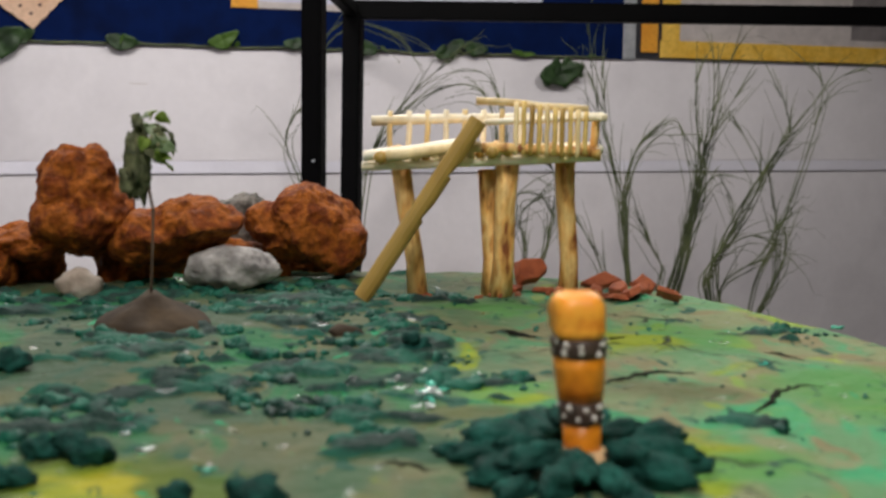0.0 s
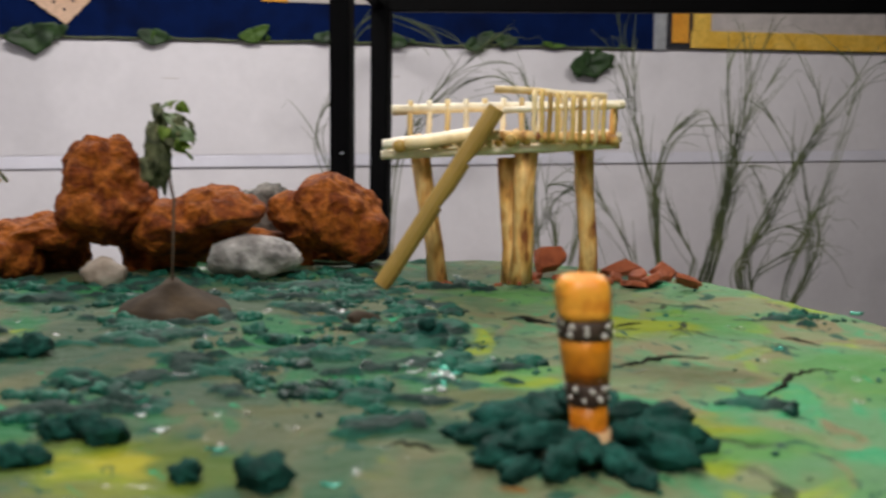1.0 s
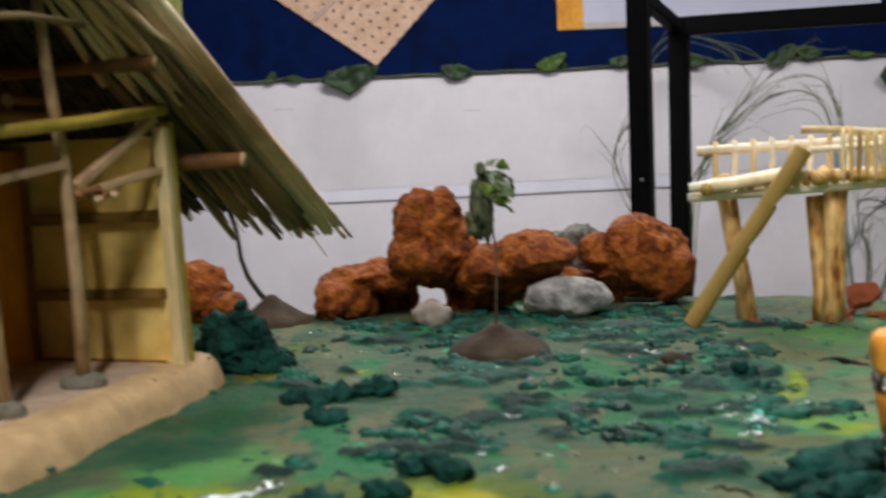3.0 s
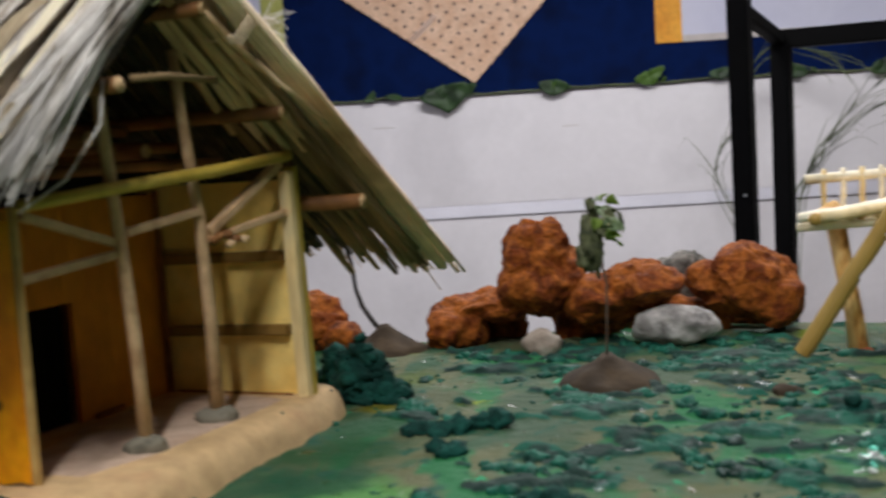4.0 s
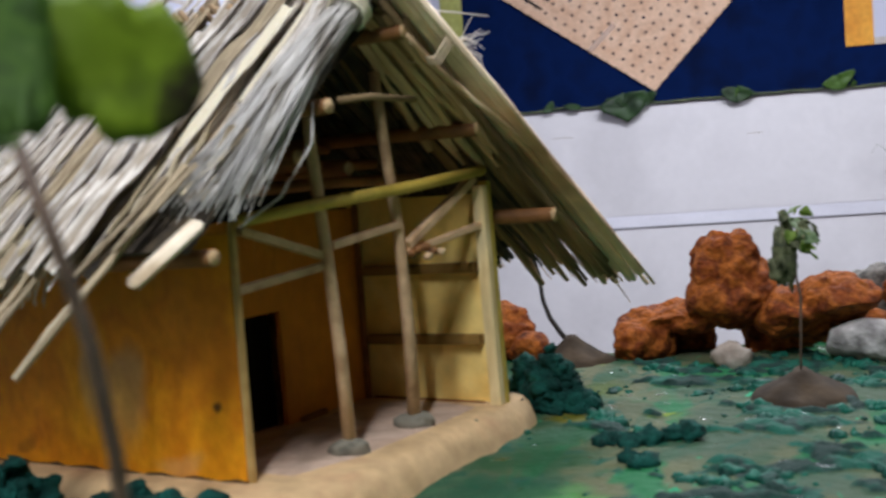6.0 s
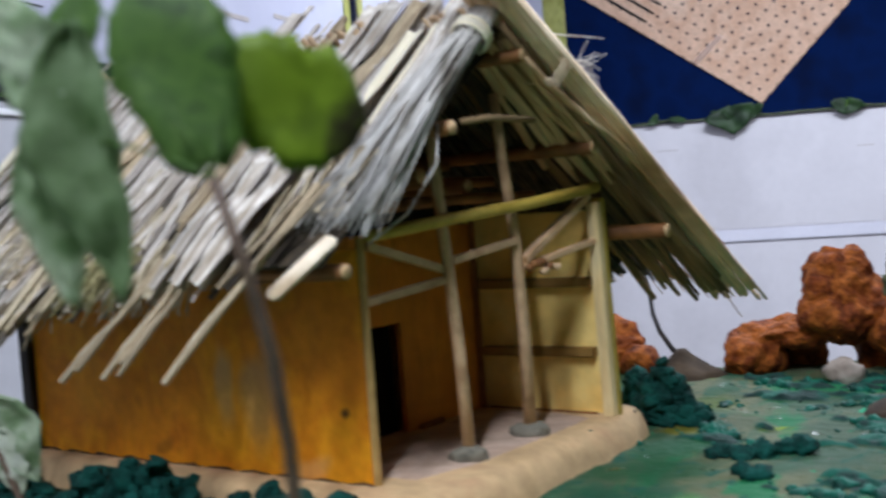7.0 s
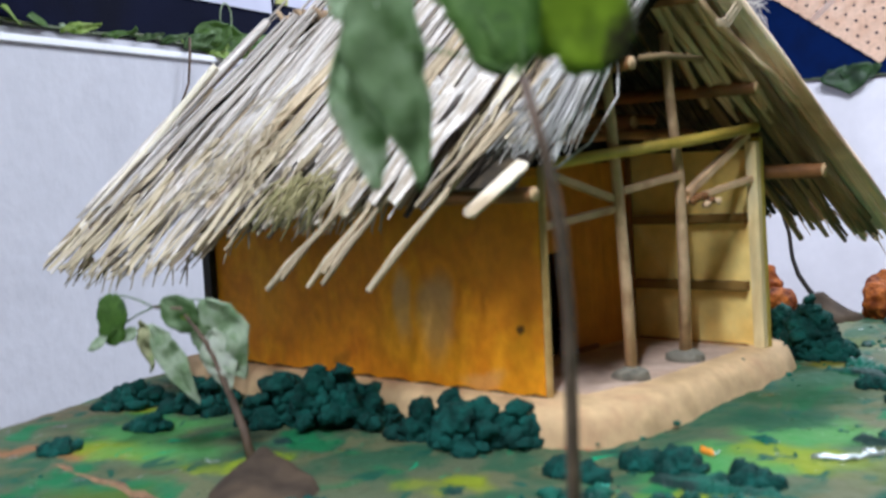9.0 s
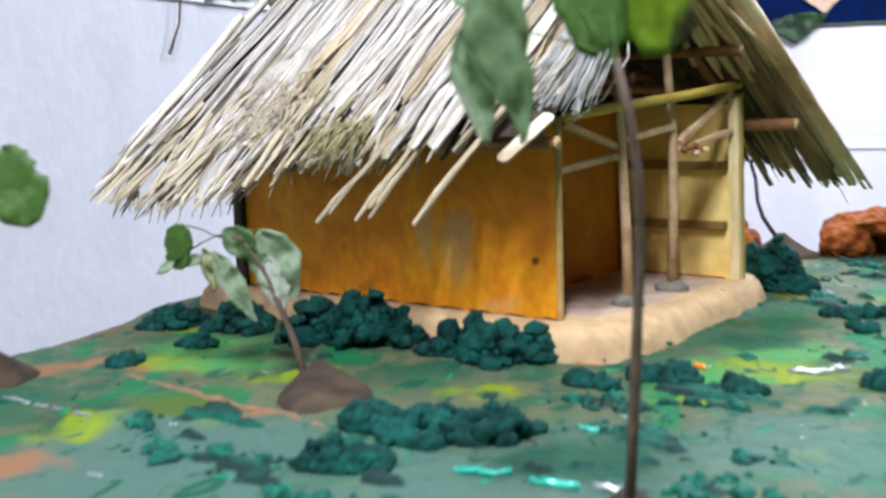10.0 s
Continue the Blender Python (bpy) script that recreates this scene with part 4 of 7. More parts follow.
# tall grass in pots by the wall
def grass_clump(x, y, stems, seed, label):
    """Arching grass: each stem is a line of (x, z) places above the pot."""
    rng = random.Random(seed)
    g = thing("tall_grass", (x, y, FLOOR), label, "grass plant")
    pot = bmesh.new()
    prof = ((0.0, 0.10), (0.20, 0.14), (0.22, 0.155), (0.24, 0.155), (0.24, 0.135), (0.20, 0.125))
    rings = []
    for z, r in prof:
        rings.append([pot.verts.new((x + r * math.cos(a), y + r * math.sin(a), FLOOR + z)) for a in np.linspace(0, 2 * math.pi, 24, endpoint=False)])
    for r0, r1 in zip(rings, rings[1:]):
        for k in range(24):
            pot.faces.new((r0[k], r0[(k + 1) % 24], r1[(k + 1) % 24], r1[k]))
    pot.faces.new(rings[0][::-1])
    pot.faces.new(rings[-1])
    part("pot", pot, RED_CHIP, g, "terracotta pot")
    blades = bmesh.new()
    for n, line in enumerate(stems):
        ctrl = [Vector((x + rng.uniform(-0.06, 0.06), y, FLOOR + 0.2))] + [Vector((px, y + rng.uniform(-0.04, 0.04), pz)) for px, pz in line]
        pts = []
        for i in range(len(ctrl) - 1):
            q = [ctrl[max(0, min(len(ctrl) - 1, i + k))] for k in (-1, 0, 1, 2)]
            for t in (0.0, 0.25, 0.5, 0.75):
                pts.append(0.5 * ((2 * q[1]) + (q[2] - q[0]) * t + (2 * q[0] - 5 * q[1] + 4 * q[2] - q[3]) * t * t + (3 * q[1] - q[0] - 3 * q[2] + q[3]) * t ** 3))
        pts.append(ctrl[-1])
        m = len(pts)
        stalks = bmesh.new()
        for twin in range(3):
            dx, ph = (0.0, 0.016, -0.013)[twin], rng.uniform(0, 9)
            wave = [p + Vector((dx * (0.3 + 1.6 * i / m) + 0.006 * math.sin(ph + 0.5 * i), 0.01 * twin, -0.05 * twin * i / m)) for i, p in enumerate(pts)]
            tube(wave, [(0.0052, 0.0036, 0.003)[twin] * (1 - 0.7 * i / (m - 1)) for i in range(m)], 5, 0, 1, stalks)
        part("stem", stalks, GRASS, g)
        for k in range(15):
            i = rng.randint(m // 4, m - 2)
            p, d = pts[i], (pts[i + 1] - pts[i - 1]).normalized()
            side = Vector((-d.z, 0, d.x)) * rng.choice((-1, 1))
            ln, sp = rng.choice((0.10, 0.16, 0.24, 0.34)) * rng.uniform(0.8, 1.2), rng.uniform(0.06, 0.30)
            q = []
            for j in range(8):
                v = j / 7
                q.append(p + d * ln * v + side * ln * sp * v ** 1.3 + Vector((0, 0.01 * math.sin(k), -0.30 * ln * v ** 3 * rng.uniform(0.6, 1.4))))
            tube(q, [0.0034 * (1 - 0.85 * j / 7) for j in range(8)], 4, 0, 1, blades)
    part("blades", blades, GRASS, g)
    return g


grass_clump(0.86, 5.45, [[(0.93, -0.6), (1.0, -0.3), (1.05, 0.04), (1.11, 0.32), (1.18, 0.5)], [(0.95, -0.57), (1.03, -0.16), (1.08, 0.22), (1.06, 0.55)], [(0.96, -0.54), (1.02, -0.19), (1.07, 0.09), (1.27, 0.39)],
                         [(0.97, -0.52), (1.03, -0.13), (0.99, 0.22), (1.0, 0.34)], [(0.93, -0.55), (0.99, -0.2), (1.03, 0.1)], [(0.98, -0.5), (1.0, -0.3), (1.1, -0.1), (1.2, -0.3)]], 3, "tall bunch of leaning green grass in a pot by the wall")
grass_clump(1.2, 5.45, [[(1.06, -0.62), (1.17, -0.41), (1.28, -0.16), (1.3, -0.06), (1.14, 0.23)], [(1.08, -0.6), (1.25, -0.26), (1.35, -0.02), (1.47, 0.16), (1.63, 0.34), (1.76, 0.39)], [(1.12, -0.5), (1.35, -0.02), (1.43, 0.11), (1.33, 0.39)],
                        [(1.37, -0.67), (1.4, -0.44), (1.38, -0.26), (1.34, -0.07)], [(1.15, -0.64), (1.31, -0.49), (1.38, -0.36), (1.43, -0.31)], [(1.3, -0.6), (1.42, -0.3), (1.57, 0.25), (1.53, 0.39)], [(1.33, -0.7), (1.42, -0.5), (1.43, -0.35)],
                        [(1.1, -0.6), (1.15, -0.45), (1.28, -0.38), (1.38, -0.42)]], 5, "loose arching green grass in a pot by the wall")
grass_clump(0.72, 5.45, [[(0.71, -0.57), (0.68, -0.3), (0.72, -0.03), (0.82, 0.11), (0.92, 0.14), (0.97, -0.03), (0.99, -0.16)], [(0.71, -0.57), (0.64, -0.11), (0.53, 0.3), (0.49, 0.58)], [(0.86, -0.59), (0.82, -0.45), (0.73, -0.25)],
                         [(0.7, -0.5), (0.68, -0.25), (0.6, 0.05), (0.56, 0.4)], [(0.7, -0.4), (0.71, -0.05), (0.79, 0.07), (0.9, 0.08)], [(0.59, -0.54), (0.51, -0.39), (0.43, -0.25)]], 11, "sparse drooping green grass in a pot by the wall")
grass_clump(0.15, 5.3, [[(0.04, -0.62), (0.18, -0.34), (0.18, -0.2), (0.29, -0.2), (0.35, -0.29)], [(0.22, -0.49), (0.2, -0.29), (0.28, -0.21)], [(0.3, -0.5), (0.35, -0.12), (0.27, -0.03)], [(0.1, -0.3), (0.07, 0.14), (-0.02, 0.29), (-0.19, 0.28)], [(0.12, -0.3), (0.12, 0.1), (0.05, 0.33), (-0.08, 0.36)]], 13, "thin arching green grass in a pot by the wall")
grass_clump(-0.6, 5.25, [[(-0.57, -0.22), (-0.42, 0.07), (-0.26, 0.3)], [(-0.7, -0.4), (-0.85, -0.01), (-0.83, 0.13), (-0.8, 0.17)], [(-0.5, -0.1), (-0.3, 0.25), (-0.1, 0.42)], [(-0.75, -0.2), (-0.74, 0.36), (-0.62, 0.56), (-0.49, 0.553), (-0.39, 0.52), (-0.325, 0.483)]], 17, "few thin grass stems in a pot by the wall")

# table under the model
tb = thing("table", (-0.2, 0.45, FLOOR), "brown wooden table that carries the model", "table")
part("tabletop", beam_bm((-0.70, 0.42, -0.055), (0.30, 0.42, -0.055), 1.1, 0.03, bevel=0.004), WOOD_TABLE, tb, smooth=False)
for x in (-0.66, 0.26):
    for y in (-0.08, 0.92):
        part("leg", beam_bm((x, y, FLOOR), (x, y, -0.07), 0.05, 0.05, (0, 1, 0), 0.004), WOOD_TABLE, tb, smooth=False)

# ---- the model ground ----
RIM = [(0.46, 0.55), (0.45, 0.80), (0.405, 0.96), (0.354, 1.075), (0.275, 1.195), (0.15, 1.27), (-0.02, 1.31), (-0.20, 1.28), (-0.36, 1.19), (-0.48, 1.13), (-0.62, 1.04), (-0.80, 0.82), (-0.935, 0.53), (-0.87, 0.34),
       (-0.845, 0.22), (-0.84, 0.0), (-0.75, -0.22), (-0.5, -0.40), (-0.1, -0.46), (0.25, -0.36), (0.42, -0.08), (0.46, 0.25)]
MID = Vector((-0.22, 0.45))


def rim_points(n):
    """The rim as a smooth closed line."""
    out, m = [], len(RIM)
    for i in range(n):
        u = i / n * m
        k, t = int(u), u - int(u)
        p = [Vector(RIM[(k + j) % m]) for j in (-1, 0, 1, 2)]
        out.append(0.5 * ((2 * p[1]) + (p[2] - p[0]) * t + (2 * p[0] - 5 * p[1] + 4 * p[2] - p[3]) * t * t + (3 * p[1] - p[0] - 3 * p[2] + p[3]) * t ** 3))
    return out


def ground_z(x, y):
    """Height of the clay."""
    p = Vector((x, y, 0))
    return 0.005 * noise.noise(p * 4) + 0.003 * noise.noise(p * 13) + 0.0016 * noise.noise(p * 40) + 0.0008 * noise.noise(p * 95)


DRIFTS = [(-0.02, 0.80, 0.10), (-0.08, 0.72, 0.09), (0.0, 0.68, 0.07), (-0.16, 0.66, 0.05), (-0.12, 1.02, 0.11), (-0.02, 1.0, 0.08), (-0.22, 1.0, 0.08), (-0.28, 0.78, 0.05), (-0.14, 0.60, 0.035), (0.02, 0.90, 0.07), (0.23, 0.67, 0.03), (0.045, 0.735, 0.03), (0.082, 0.778, 0.025), (0.03, 0.65, 0.03), (-0.3, 0.95, 0.06), (-0.18, 0.84, 0.07)]
DRIFTS += [(0.03, 0.62, 0.035), (-0.10, 0.88, 0.08), (-0.05, 1.08, 0.08), (-0.30, 0.36, 0.05), (-0.22, 0.30, 0.05), (-0.5, 0.15, 0.07), (-0.36, 0.10, 0.07), (-0.16, 0.25, 0.05), (-0.25, 0.42, 0.05), (0.08, 0.76, 0.05), (-0.20, 0.58, 0.03)]
DRIFTS += [(-0.25, 1.10, 0.06), (-0.10, 1.14, 0.07), (-0.33, 1.05, 0.045), (0.0, 1.10, 0.05), (-0.17, 1.09, 0.05), (0.32, 0.95, 0.04)]


def clump(x, y, near):
    """How much torn dark clay lies here, 0 to 1."""
    q = Vector((x * 0.7, y * 1.4, 0.0))
    n = noise.noise(q * 21) + 0.6 * noise.noise(q * 52)
    k = min(1.0, max(0.0, (n * 0.62 + near * 0.43 - 0.47) / 0.15))
    return k * k * (3 - 2 * k)


def build_ground():
    n, rings = 820, 300
    rim = np.array([tuple(p) for p in rim_points(n)])
    mid = np.array(tuple(MID))
    rows = []
    for j in range(1, rings + 3):
        f = min(1.0, (j / rings) ** 0.85)
        p = mid + (rim - mid) * f
        if f > 0.97:
            w = np.array([1 + 0.006 * noise.noise(Vector((x * 25, y * 25, 2))) for x, y in rim])
            p = mid + (p - mid) * w[:, None]
        if j == rings + 2:
            p = mid + (p - mid) * 0.97
        rows.append((p, f))
    xy = np.concatenate([mid[None]] + [p for p, f in rows])
    near = np.zeros(len(xy))
    for dx, dy, r in DRIFTS:
        near += np.exp(-((xy[:, 0] - dx) ** 2 + 1.6 * (xy[:, 1] - dy) ** 2) / (r * r))
    near = np.minimum(near, 1.0)
    verts, mask = [], []
    for i, (x, y) in enumerate(xy):
        j = 0 if i == 0 else (i - 1) // n + 1
        f = 0 if i == 0 else rows[j - 1][1]
        c = clump(x, y, near[i]) if f < 0.97 else 0.0
        z = ground_z(x, y) - 0.012 * max(0.0, (f - 0.93) / 0.07) ** 2
        if c > 0.01:
            z += c * (0.0046 + 0.0032 * noise.noise(Vector((x * 80, y * 80, 3))) + 0.0012 * noise.noise(Vector((x * 220, y * 260, 4))))
        if j == rings + 1:
            z -= 0.03
        if j == rings + 2:
            z = -0.04
        verts.append((x, y, z))
        mask.append(c)
    faces = [(0, 1 + i, 1 + (i + 1) % n) for i in range(n)]
    for j in range(rings + 1):
        a, b = 1 + j * n, 1 + (j + 1) * n
        faces += [(a + i, b + i, b + (i + 1) % n, a + (i + 1) % n) for i in range(n)]
    last = 1 + (rings + 1) * n
    faces.append(tuple(range(last + n - 1, last - 1, -1)))
    me = bpy.data.meshes.new("ground")
    me.from_pydata(verts, [], faces)
    me.polygons.foreach_set("use_smooth", [True] * len(me.polygons))
    me.attributes.new("clump", "FLOAT", "POINT").data.foreach_set("value", mask)
    me.materials.append(GROUND)
    return tagged(new("ground", me), "green and brown painted clay ground of the model", "ground", kind="structure")


model_ground = build_ground()


def grounded(x, y, dz=0.0):
    return Vector((x, y, ground_z(x, y) + dz))


# ---- clay bushes ----
def clay_bush(spots, label, seed, size=(0.0036, 0.0078), sub=2):
    """A heap of torn clay crumbs: spots of (x, y, spread, height, count)."""
    rng = random.Random(seed)
    x, y = spots[0][:2]
    bush = thing("clay_bush", (x, y, ground_z(x, y)), label, "clay bush", "clay bushes")
    for x, y, spread, height, count in spots:
        bm = bmesh.new()
        for i in range(int(count * 4.2)):
            a, d = rng.uniform(0, 2 * math.pi), spread * math.sqrt(rng.random())
            d *= 1 + 0.35 * noise.noise(Vector((math.cos(a) * 1.5, math.sin(a) * 1.5, seed + x * 40)))
            px, py = x + math.cos(a) * d, y + math.sin(a) * d
            r = rng.uniform(*size)
            top = height * (1 - min(1.0, d / spread) ** 2 * 0.75) * (1 + 0.4 * noise.noise(Vector((px * 90, py * 90, seed))))
            pz = ground_z(px, py) + max(r * 0.3, (rng.random() ** 0.6) * top - r * 0.4)
            join_bm(bm, lump_bm((px, py, pz), (r * rng.uniform(0.7, 1.4), r * rng.uniform(0.7, 1.4), r * rng.uniform(0.6, 1.2)), rng.randint(0, 900), sub, 0.5, 1.9, 0.32))
        part("clump", bm, CLAY_DARK, bush)
    return bush


clay_bush([(-0.366, 0.828, 0.023, 0.050, 75), (-0.343, 0.830, 0.015, 0.022, 20), (-0.40, 0.85, 0.02, 0.04, 20)], "rounded dark green clay bush beside the hut porch", 2)
clay_bush([(-0.80, 0.385, 0.03, 0.02, 16), (-0.72, 0.40, 0.03, 0.026, 20), (-0.63, 0.41, 0.035, 0.035, 30), (-0.57, 0.41, 0.03, 0.048, 34), (-0.545, 0.422, 0.022, 0.036, 16)], "row of dark green clay bushes along the hut wall", 3)
clay_bush([(-0.486, 0.424, 0.018, 0.022, 12), (-0.460, 0.434, 0.022, 0.030, 22), (-0.435, 0.422, 0.026, 0.030, 26), (-0.411, 0.442, 0.020, 0.027, 16)], "dark green clay bushes at the hut corner", 4)
clay_bush([(-0.40, 0.235, 0.022, 0.013, 18), (-0.355, 0.245, 0.028, 0.018, 26), (-0.315, 0.262, 0.024, 0.019, 20)], "low heap of dark green clay crumbs", 6)
clay_bush([(-0.360, 0.153, 0.017, 0.014, 11), (-0.342, 0.166, 0.013, 0.013, 7)], "small heap of dark green clay", 7)


for spots, seed in (([(-0.341, 0.404, 0.013, 0.010, 6), (-0.322, 0.402, 0.007, 0.006, 2)], 61), ([(-0.308, 0.443, 0.011, 0.010, 5)], 62), ([(-0.278, 0.445, 0.013, 0.011, 6), (-0.290, 0.452, 0.008, 0.007, 3)], 63), ([(-0.229, 0.447, 0.013, 0.009, 6)], 64), ([(-0.700, 0.330, 0.014, 0.012, 6)], 65), ([(-0.69, 0.245, 0.010, 0.006, 3)], 66), ([(-0.266, 0.737, 0.013, 0.005, 3), (-0.250, 0.752, 0.010, 0.005, 2)], 67), ([(-0.227, 0.691, 0.012, 0.005, 3)], 68), ([(-0.152, 0.505, 0.012, 0.009, 4)], 69), ([(0.034, 0.842, 0.005, 0.014, 3)], 70)):
    clay_bush(spots, "small low tuft of dark green clay crumbs", seed)

# heap round the carved post, of pressed leaf-like pats
def pat_heap():
    rng = random.Random(8)
    heap = thing("clay_bush", (0.132, 0.592, 0), "ring of dark green clay pats round the carved post", "clay bush", "clay bushes")
    for ring, (d0, count, r) in enumerate(((0.031, 7, 0.010), (0.037, 8, 0.013), (0.046, 10, 0.014), (0.053, 6, 0.010))):
        for i in range(count):
            a = 2 * math.pi * (i + rng.uniform(-0.3, 0.3)) / count
            d = d0 * rng.uniform(0.9, 1.15)
            x, y = 0.132 + math.cos(a) * d, 0.592 + math.sin(a) * d * 0.95
            z = ground_z(x, y) + (0.012, 0.009, 0.005, 0.002)[ring] * rng.uniform(0.7, 1.2)
            part("clay_pat", lump_bm((x, y, z), (r * rng.uniform(1.05, 1.5), r * rng.uniform(0.5, 0.7), r * rng.uniform(0.42, 0.6)), rng.randint(0, 900), 3, 0.5, 1.7, 0.14, turn=math.degrees(a)), CLAY_DARK, heap)
    return heap


pat_heap()
single("clay_pad", lump_bm((0.134, 0.595, 0.001), (0.026, 0.024, 0.006), 4, 3, 0.3, 1.5, 0.08), SLAB, (0.134, 0.595, 0), "small beige clay pad under the carved post", "clay pad")


def crumbs():
    """Dark crumbs and torn ridges trodden into the clay, in drifts."""
    rng = random.Random(21)
    base = bmesh.new()
    bmesh.ops.create_icosphere(base, subdivisions=2, radius=1)
    verts, faces = [v.co.copy() for v in base.verts], [[v.index for v in f.verts] for f in base.faces]
    base.free()
    all_v, all_f = [], []

    def crumb(x, y, r, turn=0.0, long=1.0, up=0.0):
        o, off = len(all_v), Vector((rng.random() * 50, rng.random() * 50, 0))
        sx, sy, sz = r * rng.uniform(0.8, 1.2) * long, r * rng.uniform(0.8, 1.2), r * rng.uniform(0.6, 1.0)
        ca, sa = math.cos(turn), math.sin(turn)
        z = ground_z(x, y) + r * 0.12 + up
        for v in verts:
            k = 1 + 0.6 * noise.noise(v * 1.3 + off) + 0.45 * noise.noise(v * 3.1 + off) + 0.3 * noise.noise(v * 6.3 + off)
            px, py = v.x * sx * k, v.y * sy * k
            all_v.append((x + px * ca - py * sa, y + px * sa + py * ca, z + v.z * sz * k))
        all_f.extend([[i + o for i in f] for f in faces])

    for x, y, s in DRIFTS:
        c = s * 80
        for i in range(max(1, int(c * 0.8))):
            cx, cy, ang = x + rng.gauss(0, 0.5) * s, y + rng.gauss(0, 0.3) * s, rng.gauss(0.0, 0.5)
            run = rng.choice((0.006, 0.009, 0.012, 0.018, 0.030))
            for k in range(rng.randint(6, 12) + int(run * 300)):
                u = rng.uniform(-1, 1)
                r = rng.choice((0.0022, 0.003, 0.004, 0.005, 0.0068)) * (1 - 0.4 * abs(u))
                v = rng.gauss(0, 0.0036)
                crumb(cx + u * run * math.cos(ang) - v * math.sin(ang), cy + u * run * math.sin(ang) + v * math.cos(ang), r, rng.uniform(-1.5, 1.5), rng.uniform(1.0, 1.35))
            for k in range(5):
                crumb(cx + rng.gauss(0, 0.02), cy + rng.gauss(0, 0.012), rng.choice((0.0012, 0.0018, 0.0024)))
    for i in range(200):
        crumb(rng.uniform(-0.7, 0.35), rng.uniform(0.05, 1.1), rng.choice((0.001, 0.0015, 0.002)))
    for i in range(34):
        t = rng.random()
        crumb(-0.362 + rng.uniform(-0.014, 0.024) - 0.02 * (t > 0.9), 0.45 + 0.33 * t, rng.choice((0.0012, 0.0018, 0.0026)), up=rng.choice((0.0, 0.004, 0.022)) if i % 3 == 0 else 0.0)
    me = bpy.data.meshes.new("crumbs")
    me.from_pydata(all_v, [], all_f)
    me.polygons.foreach_set("use_smooth", [True] * len(me.polygons))
    me.materials.append(CLAY_CRUMB)
    ob = new("clay_crumbs", me)
    return tagged(ob, "dark green clay crumbs scattered over the model ground", "clay crumbs", kind="stuff")


CLAY_BALLS = [(-0.009, 0.523, 0.0095), (-0.099, 0.577, 0.008), (-0.113, 0.590, 0.008), (-0.218, 0.766, 0.009), (-0.129, 0.537, 0.007), (-0.043, 0.522, 0.006), (-0.127, 0.586, 0.007), (-0.229, 0.760, 0.007), (-0.143, 0.500, 0.008), (-0.120, 0.541, 0.006)]
for i, (x, y, r) in enumerate(CLAY_BALLS):
    single("clay_ball", lump_bm((x, y, ground_z(x, y) + r * 0.6), (r * 1.15, r, r * 0.85), 70 + i, 3, 0.5, 1.7, 0.28), CLAY_DARK, (x, y, ground_z(x, y)), "rounded lump of dark green clay on the ground", "clay ball", "clay balls")

crumbs()


# ---- stones ----
def stone(centre, size, mat, label, seed, turn=0.0, sub=5, amp=0.17, fine=0.07, pits=0.06, name="stone", flat=None, freq=1.5, facets=30, under=0.2, lean=0.35):
    base = (centre[0], centre[1], centre[2] - size[2])
    return single(name, lump_bm(centre, size, seed, sub, amp, freq, fine, pits, turn, flat, facets, under, lean), mat, base, label, "stone", "stones of the outcrop")


def laterite(lumps, label, seed, cuts=()):
    """A knobbly porous stone grown together from lumps of (centre, size, turn), broken off along (point, normal)."""
    bm = bmesh.new()
    for i, (centre, size, turn) in enumerate(lumps):
        join_bm(bm, lump_bm(centre, size, seed + i, 3, 0.20, 1.3, 0.0, 0.0, turn, None, 16))
    raw = new("raw_stone", finish(bm, False))
    grown = raw.modifiers.new("grown", "REMESH")
    grown.mode, grown.voxel_size = "VOXEL", 0.0022
    body = bpy.data.meshes.new_from_object(raw.evaluated_get(bpy.context.evaluated_depsgraph_get()))
    bpy.data.objects.remove(raw)
    bm = bmesh.new()
    bm.from_mesh(body)
    for at, way in cuts:
        at, way = Vector(at), Vector(way).normalized()
        for v in bm.verts:
            d = (v.co - at).dot(way)
            if d > 0:
                v.co -= way * d * 0.9
    for _ in range(2):
        bmesh.ops.smooth_vert(bm, verts=bm.verts[:], factor=0.5, use_axis_x=True, use_axis_y=True, use_axis_z=True)
    bm.normal_update()
    off = Vector((seed * 3.1, seed * 1.7, 0))
    for v in bm.verts:
        p = v.co + off
        k = 0.35 + 0.9 * max(0.0, min(1.0, 0.5 + 1.6 * noise.noise(p * 17)))
        h = 0.0055 * noise.noise(p * 30) + k * (0.0042 * (0.45 - noise.voronoi(p * 58)[0][0]) + 0.0022 * noise.noise(p * 105) + 0.0010 * noise.noise(p * 260))
        v.co += v.normal * (h - 0.007 * k * max(0.0, noise.noise(p * 60 + off) - 0.25))
    low = min(lumps, key=lambda q: q[0][2] - q[1][2])
    return single("stone", bm, RED_ROCK, (low[0][0], low[0][1], low[0][2] - low[1][2]), label, "stone", "stones of the outcrop")


